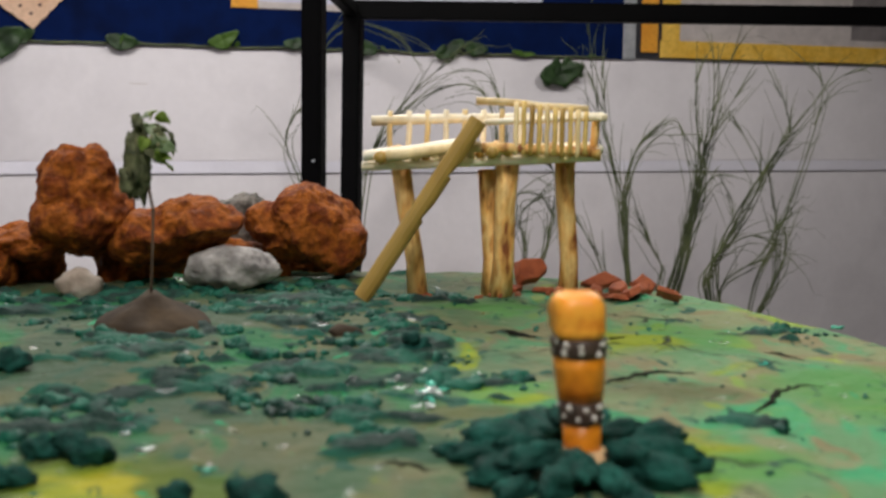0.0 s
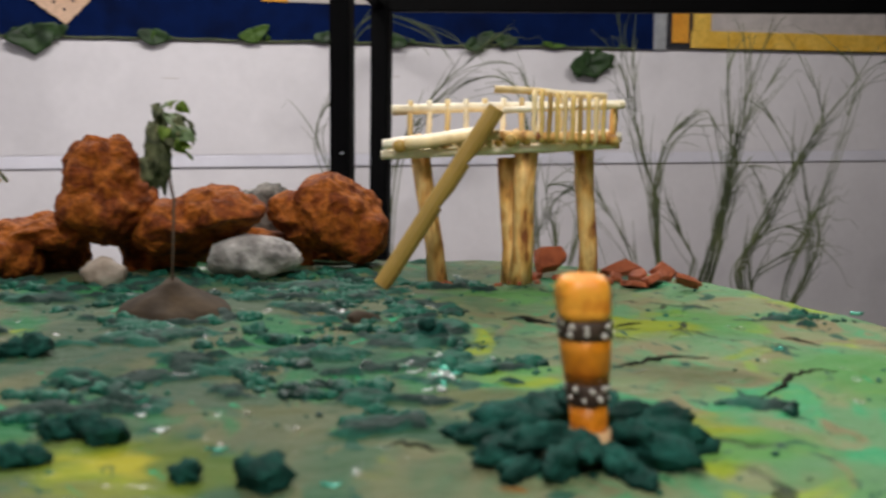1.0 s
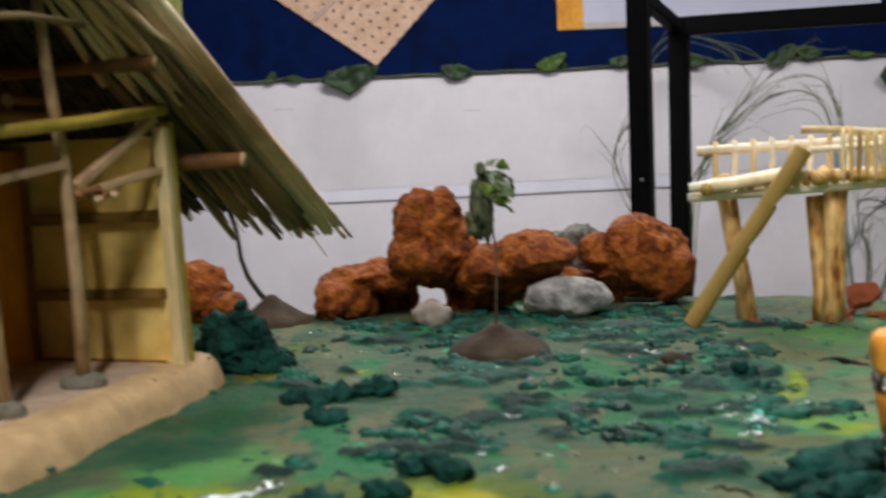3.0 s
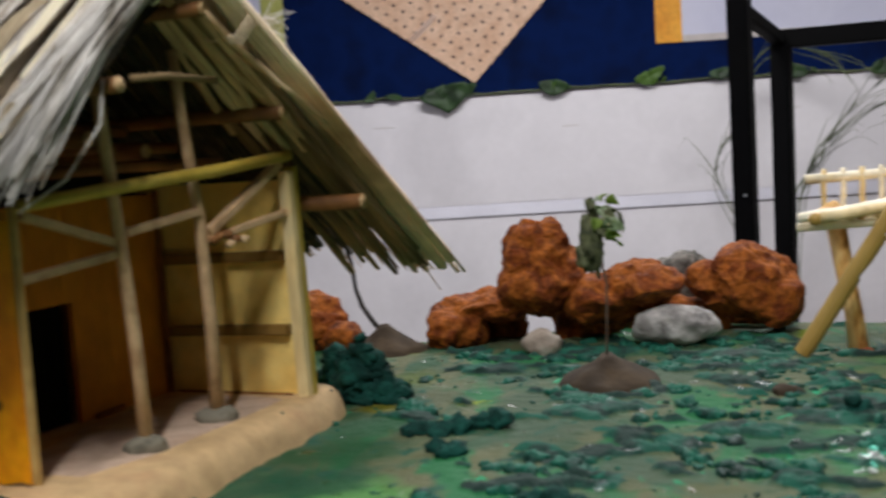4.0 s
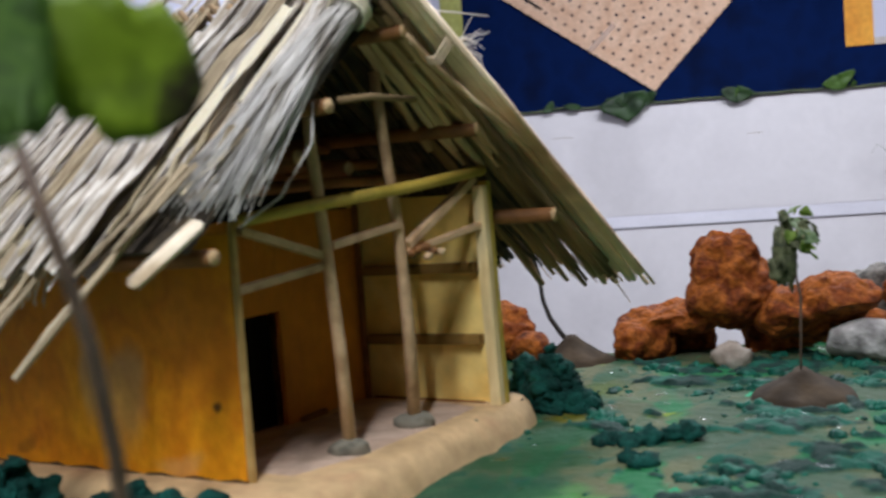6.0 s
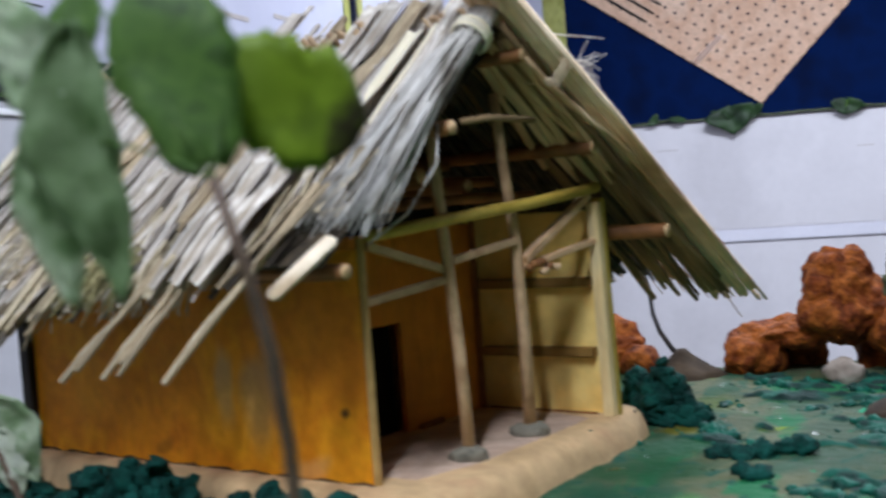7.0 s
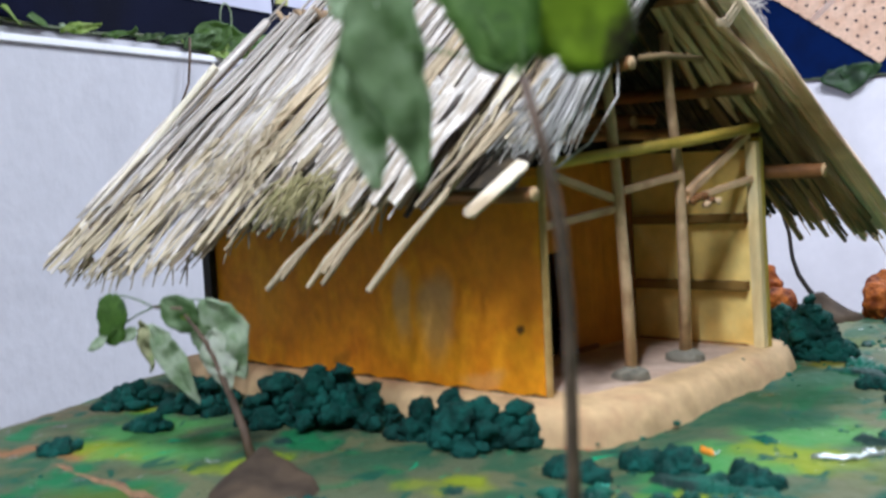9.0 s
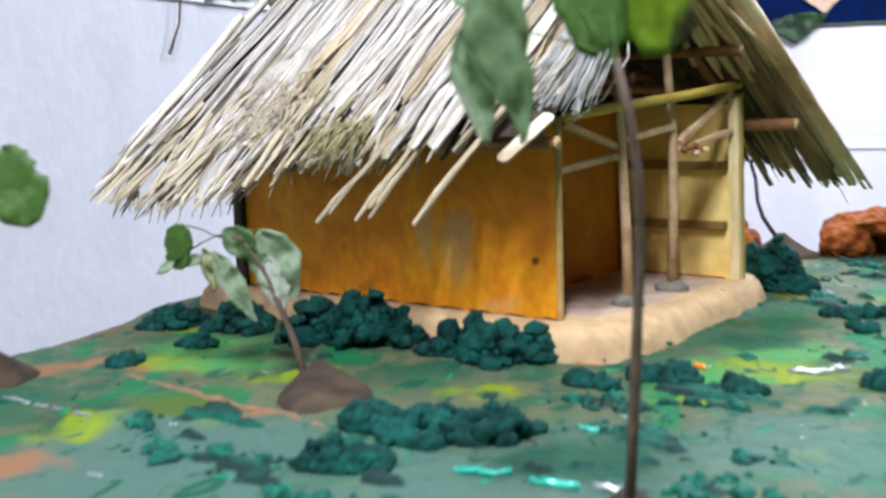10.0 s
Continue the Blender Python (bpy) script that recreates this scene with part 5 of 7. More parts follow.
laterite([((-0.303, 1.122, 0.096), (0.040, 0.040, 0.037), 0), ((-0.302, 1.124, 0.079), (0.040, 0.038, 0.030), 0), ((-0.296, 1.124, 0.064), (0.052, 0.044, 0.032), 20)], "rounded rust-red laterite stone on top of the heap", 3, [((-0.30, 1.094, 0.042), (0.1, -0.55, -0.83))])
laterite([((-0.391, 1.100, 0.017), (0.033, 0.036, 0.034), 15), ((-0.366, 1.122, 0.043), (0.052, 0.046, 0.016), 8), ((-0.340, 1.124, 0.040), (0.036, 0.044, 0.013), 0)], "bent rust-red laterite stone bridging a dark hollow", 5)
laterite([((-0.236, 1.124, 0.042), (0.042, 0.042, 0.030), -10), ((-0.194, 1.134, 0.059), (0.044, 0.042, 0.025), 10), ((-0.229, 1.134, 0.014), (0.036, 0.030, 0.032), 0)], "long rust-red laterite stone leaning in the heap", 11, [((-0.235, 1.092, 0.040), (-0.12, -0.72, -0.69)), ((-0.176, 1.118, 0.045), (0.3, -0.4, -0.86))])
laterite([((-0.100, 1.215, 0.051), (0.050, 0.046, 0.040), -15), ((-0.136, 1.222, 0.052), (0.034, 0.036, 0.022), 0), ((-0.068, 1.215, 0.032), (0.030, 0.038, 0.030), 30)], "broad rust-red laterite stone at the end of the heap", 13, [((-0.128, 1.176, 0.034), (-0.42, -0.45, -0.79)), ((-0.07, 1.180, 0.040), (0.35, -0.93, 0.1))])
# four stones added behind the heap to close gaps and darken its hollows
laterite([((-0.375, 1.158, 0.012), (0.046, 0.018, 0.034), 0)], "rust-red stone added at the back to darken the hollow", 41)
laterite([((-0.268, 1.200, 0.020), (0.040, 0.020, 0.038), 6), ((-0.19, 1.235, 0.004), (0.07, 0.020, 0.030), 0)], "low rust-red stone added to close the heap from behind", 43)
laterite([((-0.283, 1.160, 0.014), (0.022, 0.018, 0.040), 0)], "small rust-red stone added to close a gap in the heap", 47)
laterite([((-0.125, 1.278, 0.012), (0.06, 0.016, 0.030), 0)], "low rust-red stone added behind the heap's end", 45)
stone((-0.188, 1.300, 0.046), (0.036, 0.030, 0.034), GREY_DARK, "grey speckled stone behind the red stones", 17, sub=4, pits=0, under=0.0, lean=0.0)
stone((-0.160, 1.125, 0.016), (0.045, 0.026, 0.023), GREY_ROCK, "pale grey angular granite stone", 19, 15, 4, 0.16, 0.04, 0.0, freq=1.3, facets=14, under=0.1, lean=0.3)
stone((-0.282, 1.062, 0.009), (0.020, 0.017, 0.016), PALE_ROCK, "small pale pebble before the heap", 23, 0, 3, 0.2, 0.03, 0.0, under=0.0, lean=0.0)
laterite([((-0.545, 1.055, 0.030), (0.042, 0.032, 0.036), 0)], "rust-red laterite stone behind the hut", 29)
laterite([((-0.505, 1.04, 0.016), (0.026, 0.022, 0.022), 0)], "small rust-red laterite stone behind the hut", 31)
stone((-0.02, 0.905, 0.0), (0.013, 0.010, 0.008), CLAY_BROWN, "small brown clay lump on the ground", 33, 0, 3, 0.2, 0.03, 0, "clay_lump", under=0.0, lean=0.0)
def shard_bm(x, y, r, thick, tilt, turn, seed):
    """An angular flat splinter of brick, tilted on the ground."""
    rng = random.Random(seed)
    n = rng.choice((4, 5, 5, 6))
    bm = bmesh.new()
    m = Matrix.Translation((x, y, ground_z(x, y) + thick * 0.35 + 0.75 * r * abs(math.sin(radians(tilt))))) @ Matrix.Rotation(radians(turn), 4, "Z") @ Matrix.Rotation(radians(tilt), 4, "X")
    low, top = [], []
    for i in range(n):
        a = 2 * math.pi * (i + rng.uniform(-0.3, 0.3)) / n
        d = r * rng.uniform(0.65, 1.2)
        px, py = math.cos(a) * d * 1.25, math.sin(a) * d * 0.85
        low.append(bm.verts.new(m @ Vector((px, py, -thick * 0.5))))
        top.append(bm.verts.new(m @ Vector((px * rng.uniform(0.7, 0.98), py * rng.uniform(0.7, 0.98), thick * rng.uniform(0.25, 0.6)))))
    bm.faces.new(low[::-1])
    bm.faces.new(top)
    for i in range(n):
        bm.faces.new((low[i], low[(i + 1) % n], top[(i + 1) % n], top[i]))
    bmesh.ops.bevel(bm, geom=bm.edges[:], offset=r * 0.06, segments=1, affect="EDGES")
    bmesh.ops.triangulate(bm, faces=bm.faces[:])
    bmesh.ops.subdivide_edges(bm, edges=bm.edges[:], cuts=1)
    for v in bm.verts:
        v.co += 0.0009 * noise.noise_vector(v.co * 160)
    return bm


for i, (x, y, r, tilt, turn) in enumerate(((0.125, 1.15, 0.018, 58, 25), (0.105, 1.13, 0.011, 8, 40), (0.15, 1.12, 0.010, -16, 100), (0.192, 1.135, 0.016, 42, 20), (0.218, 1.10, 0.014, -28, 75), (0.247, 1.078, 0.012, 48, 160), (0.200, 1.092, 0.011, 15, 160), (0.232, 1.13, 0.013, 45, 35),
                                           (0.136, 1.125, 0.011, -8, 10), (0.176, 1.112, 0.010, 10, 85), (0.228, 1.118, 0.011, 30, 35), (0.208, 1.122, 0.012, -25, 110), (0.252, 1.10, 0.009, 10, 15), (0.186, 1.118, 0.008, 35, 60))):
    single("brick_chip", shard_bm(x, y, r, r * (0.75 if i == 0 else 0.5), tilt, turn, 40 + i), RED_CHIP, (x, y, ground_z(x, y)), "angular broken red brick chip under the platform", "brick chip", "brick chips", smooth=False)


rng = random.Random(57)
for fx, fy in ((0.020, 1.112), (0.092, 1.105), (0.160, 1.118)):
    for k in range(5):
        x, y, r = fx + rng.uniform(-0.022, 0.022), fy + rng.uniform(-0.022, 0.006), rng.uniform(0.0028, 0.0055)
        single("brick_chip", shard_bm(x, y, r, r * 0.7, rng.uniform(-20, 20), 40 * k, 60 + k), RED_CHIP, (x, y, ground_z(x, y)), "small red brick crumb at a stilt's foot", "brick chip", "brick chips", smooth=False)


# ---- mounds and saplings ----
def mound(x, y, r, h, label, seed, mat=CLAY_BROWN, peak=(0.0, 0.0)):
    """A cone of clay with a ragged skirt, drawn up to a peak."""
    bm = bmesh.new()
    n, rings = 40, 10
    last = None
    top = bm.verts.new((x + peak[0], y + peak[1], ground_z(x, y) + h))
    for j in range(1, rings + 1):
        u = j / rings
        ring = []
        for i in range(n):
            a = 2 * math.pi * i / n
            w = 1 + 0.28 * noise.noise(Vector((math.cos(a) * 1.4, math.sin(a) * 1.4, seed))) * u
            px, py = x + math.cos(a) * r * u * w + peak[0] * (1 - u), y + math.sin(a) * r * u * w + peak[1] * (1 - u)
            pz = ground_z(px, py) + h * (1 - u) ** 1.5 + 0.006 * (1 - u ** 6) + 0.002 * noise.noise(Vector((px * 50, py * 50, seed)))
            ring.append(bm.verts.new((px, py, pz - (0.004 if j == rings else 0))))
        for i in range(n):
            if last:
                bm.faces.new((last[i], ring[i], ring[(i + 1) % n], last[(i + 1) % n]))
            else:
                bm.faces.new((top, ring[i], ring[(i + 1) % n]))
        last = ring
    return single("clay_mound", bm, mat, (x, y, ground_z(x, y)), label, "clay mound", "clay mounds")


mound(-0.170, 0.923, 0.047, 0.022, "brown clay mound that holds a dry sapling", 1, peak=(-0.006, 0.002))
mound(-0.455, 1.05, 0.045, 0.028, "brown clay mound that holds a bent twig", 2)
mound(-0.468, 0.260, 0.037, 0.012, "brown clay mound that holds a leafy sapling", 3, peak=(-0.045, 0.036))
mound(-0.74, 0.155, 0.035, 0.022, "brown clay mound of a sapling at the rim", 4)
mound(-0.165, 0.170, 0.030, 0.018, "brown clay mound of the tall sapling", 5)

# dry sapling before the stones
sap = thing("dry_sapling", grounded(-0.176, 0.925), "thin dry sapling with crumpled grey-green leaves", "sapling", "saplings")
part("stem", tube([(-0.176, 0.925, 0.01), (-0.174, 0.925, 0.05), (-0.172, 0.924, 0.09), (-0.177, 0.924, 0.115), (-0.180, 0.923, 0.135)], [0.0012, 0.0011, 0.0013, 0.0014, 0.001], 6), STEM, sap)
rng = random.Random(4)
part("withered_clump", lump_bm((-0.183, 0.922, 0.128), (0.0085, 0.008, 0.024), 5, 4, 0.5, 1.6, 0.3, turn=20), LEAF_SERE, sap, "crumpled grey-green withered leaf")
part("withered_clump", lump_bm((-0.189, 0.922, 0.113), (0.007, 0.006, 0.014), 8, 3, 0.5, 1.6, 0.3), LEAF_SERE, sap, "crumpled grey-green withered leaf")
for i in range(26):
    a = rng.uniform(0, 6.28)
    b = Vector((-0.174 + rng.uniform(-0.010, 0.008), 0.922 + rng.uniform(-0.006, 0.004), 0.148 + rng.uniform(-0.020, 0.018)))
    t = b + Vector((0.004 + 0.011 * math.cos(a), 0.008 * math.sin(a), rng.uniform(-0.011, 0.009)))
    part("leaf", leaf_bm(b, t, rng.uniform(0.006, 0.011), (math.cos(a + 1), math.sin(a) - 0.5, 0.6), 0.5, 0.3, 0, 6, 0.08, i, 0.0005), rng.choice((LEAF_DRY, LEAF_SERE, LEAF_LIGHT, LEAF_PALE)), sap)
part("leaf", leaf_bm((-0.170, 0.92, 0.142), (-0.152, 0.918, 0.138), 0.014, (0.2, -0.8, 0.5), 0.4, 0.2, 0, 7, 0.05, 3, 0.0005), LEAF_PALE, sap)

# bent twig behind the hut
tw = thing("bent_twig", grounded(-0.458, 1.05), "dark bent bare twig stuck in a clay mound", "twig", "saplings")
part("stem", tube([(-0.458, 1.05, 0.022), (-0.468, 1.05, 0.033), (-0.480, 1.05, 0.050), (-0.487, 1.05, 0.069), (-0.490, 1.05, 0.098), (-0.496, 1.05, 0.116), (-0.492, 1.05, 0.130), (-0.482, 1.05, 0.132), (-0.474, 1.05, 0.122)], [0.003, 0.0029, 0.0027, 0.0025, 0.0024, 0.0024, 0.0022, 0.002, 0.0018], 7, 0.2, 6), DARK_TWIG, tw)


def sapling(base, pts, leaves, label, r=0.0028, taper=0.4):
    s = thing("leafy_sapling", base, label, "sapling", "saplings")
    part("stem", tube(pts, [r * (1 - taper * i / (len(pts) - 1)) for i in range(len(pts))], 7, 0.1, 3), STEM, s)
    for i, (b, t, w, nrm, mat, heart) in enumerate(leaves):
        st = pts[-1] if len(pts) else b
        if (Vector(st) - Vector(b)).length > 0.03:
            part("petiole", tube(bent(st, b, -0.002, 4), 0.0006, 5), LEAF, s)
        if mat in (LEAF_PALE, LEAF_DRY, LEAF_LIGHT, LEAF_MID, LEAF_WHITE):
            k = w / 2 / (Vector(t) - Vector(b)).length
            part("leaf", lobed_leaf_bm(b, t, nrm, [k * v for v in (0.15, 0.75, 1.05, 0.95, 0.82, 0.5, 0.05)], [k * v for v in (0.12, 0.8, 0.95, 1.05, 0.75, 0.4, 0.05)], i + 2, 16, 0.09), mat, s)
            continue
        part("leaf", leaf_bm(b, t, w, nrm, 0.05, 0.10, heart, 18, 0.010, i, 0.0007, heart > 0.02), mat, s)
    return s


# ---- the hut ----
FL, FR, BL, BR = Vector((-0.415, 0.487, 0)), Vector((-0.373, 0.751, 0)), Vector((-0.745, 0.478, 0)), Vector((-0.73, 0.75, 0))
Z0 = 0.024


def hp(a, b, z):
    """A place in the hut: a from left to right, b from front to back."""
    p = FL.lerp(FR, a).lerp(BL.lerp(BR, a), b)
    return Vector((p.x, p.y, z))


# clay floor slab with a sloping edge
slab_rim = [(-0.855, 0.456), (-0.72, 0.447), (-0.60, 0.445), (-0.50, 0.444), (-0.42, 0.436), (-0.378, 0.440), (-0.350, 0.468), (-0.341, 0.52), (-0.340, 0.58), (-0.342, 0.65), (-0.346, 0.72), (-0.352, 0.775), (-0.366, 0.80), (-0.40, 0.806), (-0.50, 0.79), (-0.62, 0.785), (-0.82, 0.79), (-0.855, 0.76)]
sl = bmesh.new()
rows = []
for inset, z in ((0.0, -0.01), (0.004, 0.006), (0.008, 0.016), (0.014, 0.022), (0.022, 0.0245)):
    row = []
    for i, (x, y) in enumerate(slab_rim):
        d = Vector((-0.58 - x, 0.62 - y)).normalized()
        row.append(sl.verts.new((x + d.x * inset, y + d.y * inset, z + 0.0015 * noise.noise(Vector((x * 20, y * 20, z * 40))))))
    rows.append(row)
for r0, r1 in zip(rows, rows[1:]):
    for i in range(len(r0)):
        sl.faces.new((r0[i], r0[(i + 1) % len(r0)], r1[(i + 1) % len(r0)], r1[i]))
sl.faces.new(rows[-1])
bmesh.ops.recalc_face_normals(sl, faces=sl.faces)
single("hut_floor_slab", sl, SLAB, (-0.58, 0.62, 0), "beige clay floor slab under the hut", "floor slab")

dust = [(-0.44, 0.50), (-0.395, 0.502), (-0.378, 0.56), (-0.376, 0.66), (-0.382, 0.735), (-0.42, 0.745), (-0.50, 0.735), (-0.50, 0.62), (-0.47, 0.53)]
single("floor_dust", prism_bm(dust, 0.0225, 0.0257, 0.012), DUST, (-0.44, 0.62, 0.024), "thin layer of greyish pink clay on the porch floor", "clay layer")
hut = thing("thatched_hut", (-0.57, 0.61, Z0), "model hut with ochre card walls and a straw roof", "hut")


def panel_bm(a0, b0, a1, b1, z0, z1, thick=0.005, ztop1=None):
    """A card wall standing between two plan places of the hut."""
    p, q = hp(a0, b0, 0), hp(a1, b1, 0)
    d = (q - p).normalized()
    s = Vector((-d.y, d.x, 0)) * thick / 2
    bm = bmesh.new()
    n = 10
    cols = []
    for i in range(n + 1):
        c = p.lerp(q, i / n)
        top = z1 if ztop1 is None else z1 + (ztop1 - z1) * i / n
        w = 0.0016 * math.sin(i * 1.9 + a0 * 5)
        off = Vector((-d.y, d.x, 0)) * w
        cols.append([bm.verts.new(c + o + Vector((0, 0, z))) for o, z in ((-s, z0), (s, z0), (s + off, top), (-s + off, top))])
    for c0, c1 in zip(cols, cols[1:]):
        for k in range(4):
            bm.faces.new((c0[k], c0[(k + 1) % 4], c1[(k + 1) % 4], c1[k]))
    bm.faces.new(cols[0])
    bm.faces.new(cols[-1][::-1])
    bmesh.ops.recalc_face_normals(bm, faces=bm.faces)
    return bm


ZW = 0.188
part("side_wall", panel_bm(0, 0, 0, 1.165, Z0 - 0.006, ZW, 0.006), OCHRE, hut, "ochre painted card wall with stains and painted eave shade", smooth=False)
part("back_wall", panel_bm(0.03, 1.15, 0.97, 1.15, Z0 - 0.004, ZW, 0.006), OCHRE, hut, "ochre painted card wall", smooth=False)
# dark strip paints the shadow line below the wall's ragged lower edge
foot = [hp(-0.012 + 0.002 * math.sin(i * 2.7), -0.005 + 1.16 * i / 40, Z0 + 0.0006 + 0.0012 * math.sin(i * 1.7)) for i in range(41)]
part("frayed_foot", tube(foot, [0.0012 + 0.0006 * math.sin(i * 3.1) for i in range(41)], 6, 0.3, 12), FOOT_SHADOW, hut, "dark strip for the shadow line at the frayed card edge")
# gable added out of view to stop light entering from behind
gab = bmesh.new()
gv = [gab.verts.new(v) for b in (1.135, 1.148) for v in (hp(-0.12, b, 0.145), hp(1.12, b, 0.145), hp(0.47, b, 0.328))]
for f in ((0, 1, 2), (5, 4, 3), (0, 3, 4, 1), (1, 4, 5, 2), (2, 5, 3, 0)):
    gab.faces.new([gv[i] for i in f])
part("back_gable", gab, STRAW_UNDER, hut, "unseen dark gable added to keep the attic dark", smooth=False)
# dark sheet added above the inner wall to stand for the attic's shade
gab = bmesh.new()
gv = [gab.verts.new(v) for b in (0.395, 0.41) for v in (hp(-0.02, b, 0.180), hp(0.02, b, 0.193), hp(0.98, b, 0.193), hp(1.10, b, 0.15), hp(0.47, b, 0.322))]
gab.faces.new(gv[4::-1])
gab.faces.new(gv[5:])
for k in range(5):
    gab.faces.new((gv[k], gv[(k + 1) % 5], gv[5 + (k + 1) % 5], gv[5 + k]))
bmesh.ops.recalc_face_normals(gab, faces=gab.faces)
part("inner_gable", gab, ATTIC_SHADE, hut, "added dark sheet painting the roof's inner shade", smooth=False)
for b, z in ((0.10, 0.214), (0.18, 0.228), (0.27, 0.243)):
    part("tie_beam", tube([hp(0.08 + 4 * (z - 0.2), b, z), hp(0.5, b, z + 0.002), hp(0.90 - 4 * (z - 0.2), b, z)], 0.0042, 8), BROWN_LOG, hut)
part("side_wall", panel_bm(1, 0.01, 1, 1.155, Z0 - 0.004, ZW + 0.01, 0.006), CREAM, hut, "cream card wall", smooth=False)
D0, D1 = 0.345, 0.555


def ib(a):
    """Depth of the inner wall, which stands a little askew."""
    return 0.275 + 0.10 * a


part("inner_wall", panel_bm(0.02, ib(0.02), D0, ib(D0), Z0 - 0.002, 0.192, 0.005), OCHRE_IN, hut, smooth=False)
part("inner_wall", panel_bm(D1, ib(D1), 0.98, ib(0.98), Z0 - 0.002, 0.192, 0.005), OCHRE_IN, hut, smooth=False)
part("door_lintel", panel_bm(D0, ib(D0), D1, ib(D1), 0.117, 0.192, 0.005), OCHRE_IN, hut, smooth=False)
# black sheet added behind the opening to paint the dark interior
part("door_panel", panel_bm(D0, ib(D0) + 0.03, D1, ib(D1) + 0.03, Z0 - 0.002, 0.121, 0.004), DOOR_BLACK, hut, "black sheet added for the dark doorway", smooth=False)
part("door_jamb", beam_bm(hp(D1 + 0.012, ib(D1) - 0.012, Z0), hp(D1 + 0.012, ib(D1) - 0.012, 0.117), 0.005, 0.004), BROWN_LOG, hut, "dark door jamb", smooth=False)


def batten(name, p0, p1, w, mat, label=""):
    return part(name, beam_bm(p0, p1, w, w * 0.9, (0, 0, 1) if abs((Vector(p1) - Vector(p0)).normalized().z) < 0.9 else (0, 1, 0), 0.0008), mat, hut, label, smooth=False)


# front frame
F = -0.006
batten("corner_post", hp(0.0, F, Z0 - 0.004), hp(0.0, F, 0.196), 0.005, EDGE_CARD)
batten("corner_post", hp(0.965, F, Z0), hp(0.945, F, 0.205), 0.010, STICK)
batten("corner_post", hp(1.0, F * 0.5, Z0 - 0.002), hp(0.975, F * 0.5, 0.208), 0.008, YELLOW_STICK)
part("front_post", tube([hp(0.325, -0.012, Z0 + 0.004), hp(0.315, -0.012, 0.10), hp(0.295, -0.012, 0.17), hp(0.27, -0.012, 0.243), hp(0.262, -0.012, 0.275)], [0.005, 0.0048, 0.0044, 0.0042, 0.004], 8), FRAME_WOOD, hut)
part("front_post", tube([hp(0.645, 0.03, Z0 + 0.004), hp(0.625, 0.015, 0.10), hp(0.59, 0.0, 0.18), hp(0.555, 0.0, 0.25), hp(0.54, 0.0, 0.295)], [0.0055, 0.005, 0.0045, 0.0042, 0.004], 8), FRAME_WOOD, hut)
part("crossbeam", tube([hp(0.0, -0.025, 0.196), hp(0.3, -0.03, 0.203), hp(0.62, -0.03, 0.209), hp(0.93, -0.025, 0.217)], [0.0042, 0.0045, 0.0045, 0.0045], 8), YELLOW_STICK, hut, "yellow-green crossbeam stick")
batten("rail", hp(0.0, F, 0.151), hp(0.295, F, 0.159), 0.0065, FRAME_WOOD)
batten("rail", hp(0.32, F, 0.172), hp(0.58, F, 0.181), 0.0065, FRAME_WOOD)
batten("rail", hp(0.61, F, 0.160), hp(0.94, F, 0.173), 0.006, FRAME_WOOD)
batten("brace", hp(0.02, F, 0.190), hp(0.29, F, 0.166), 0.0065, FRAME_WOOD)
batten("brace", hp(0.61, F, 0.165), hp(0.92, F, 0.211), 0.0075, FRAME_WOOD)
for a, b in ((0.325, -0.012), (0.645, 0.03)):
    p = hp(a, b, Z0)
    part("post_footing", lump_bm((p.x, p.y, Z0 + 0.003), (0.014, 0.014, 0.0075), int(a * 90), 3, 0.25, 1.5, 0.05), FOOT_CLAY, hut, "grey clay footing")
# frame on the inside of the cream wall
for z in (0.138, 0.078):
    batten("inner_rail", hp(0.975, 0.03, z), hp(0.975, 0.352, z - 0.002), 0.009, RAIL_WOOD)
# dark strips drawn along the joint lines at corner and floor
batten("inner_post", hp(0.955, 0.355, Z0), hp(0.955, 0.355, 0.195), 0.005, BROWN_LOG, "dark strip along the corner joint")
batten("kick_batten", hp(0.968, 0.03, Z0 + 0.001), hp(0.968, 0.345, Z0 + 0.001), 0.003, BROWN_LOG)
batten("kick_batten", hp(0.60, ib(0.60) - 0.018, Z0 + 0.002), hp(0.72, ib(0.72) - 0.018, Z0 + 0.003), 0.005, BROWN_LOG)
batten("corner_post", hp(-0.014, 1.152, Z0 - 0.004), hp(-0.014, 1.152, 0.19), 0.013, DARK_TWIG, "dark brown corner post")
batten("floor_edge", hp(-0.012, 0.0, Z0 - 0.003), hp(-0.012, 1.14, Z0 - 0.005), 0.004, BROWN_LOG)


# purlins with pale cut ends
def purlin(p0, p1, r, mat=BROWN_LOG):
    pl = stick("purlin", p0, p1, r, mat, hut, r * 0.9, int(abs(p0[1]) * 999))
    d = (Vector(p0) - Vector(p1)).normalized()
    part("cut_end", tube([Vector(p0) - d * 0.0005, Vector(p0) + d * 0.0008], r * 0.93, 10), END_GRAIN, pl, "pale cut end")


purlin((-0.325, 0.772, 0.177), (-0.84, 0.762, 0.177), 0.0065)
purlin((-0.347, 0.696, 0.249), (-0.84, 0.690, 0.249), 0.0055)
purlin((-0.376, 0.430, 0.178), (-0.84, 0.425, 0.176), 0.0055)
purlin((-0.360, 0.530, 0.266), (-0.84, 0.515, 0.256), 0.0055)
purlin((-0.352, 0.612, 0.318), (-0.86, 0.590, 0.320), 0.0055, BROWN_LOG)
purlin((-0.43, 0.58, 0.236), (-0.80, 0.575, 0.236), 0.006)
purlin((-0.43, 0.64, 0.226), (-0.80, 0.635, 0.226), 0.006)

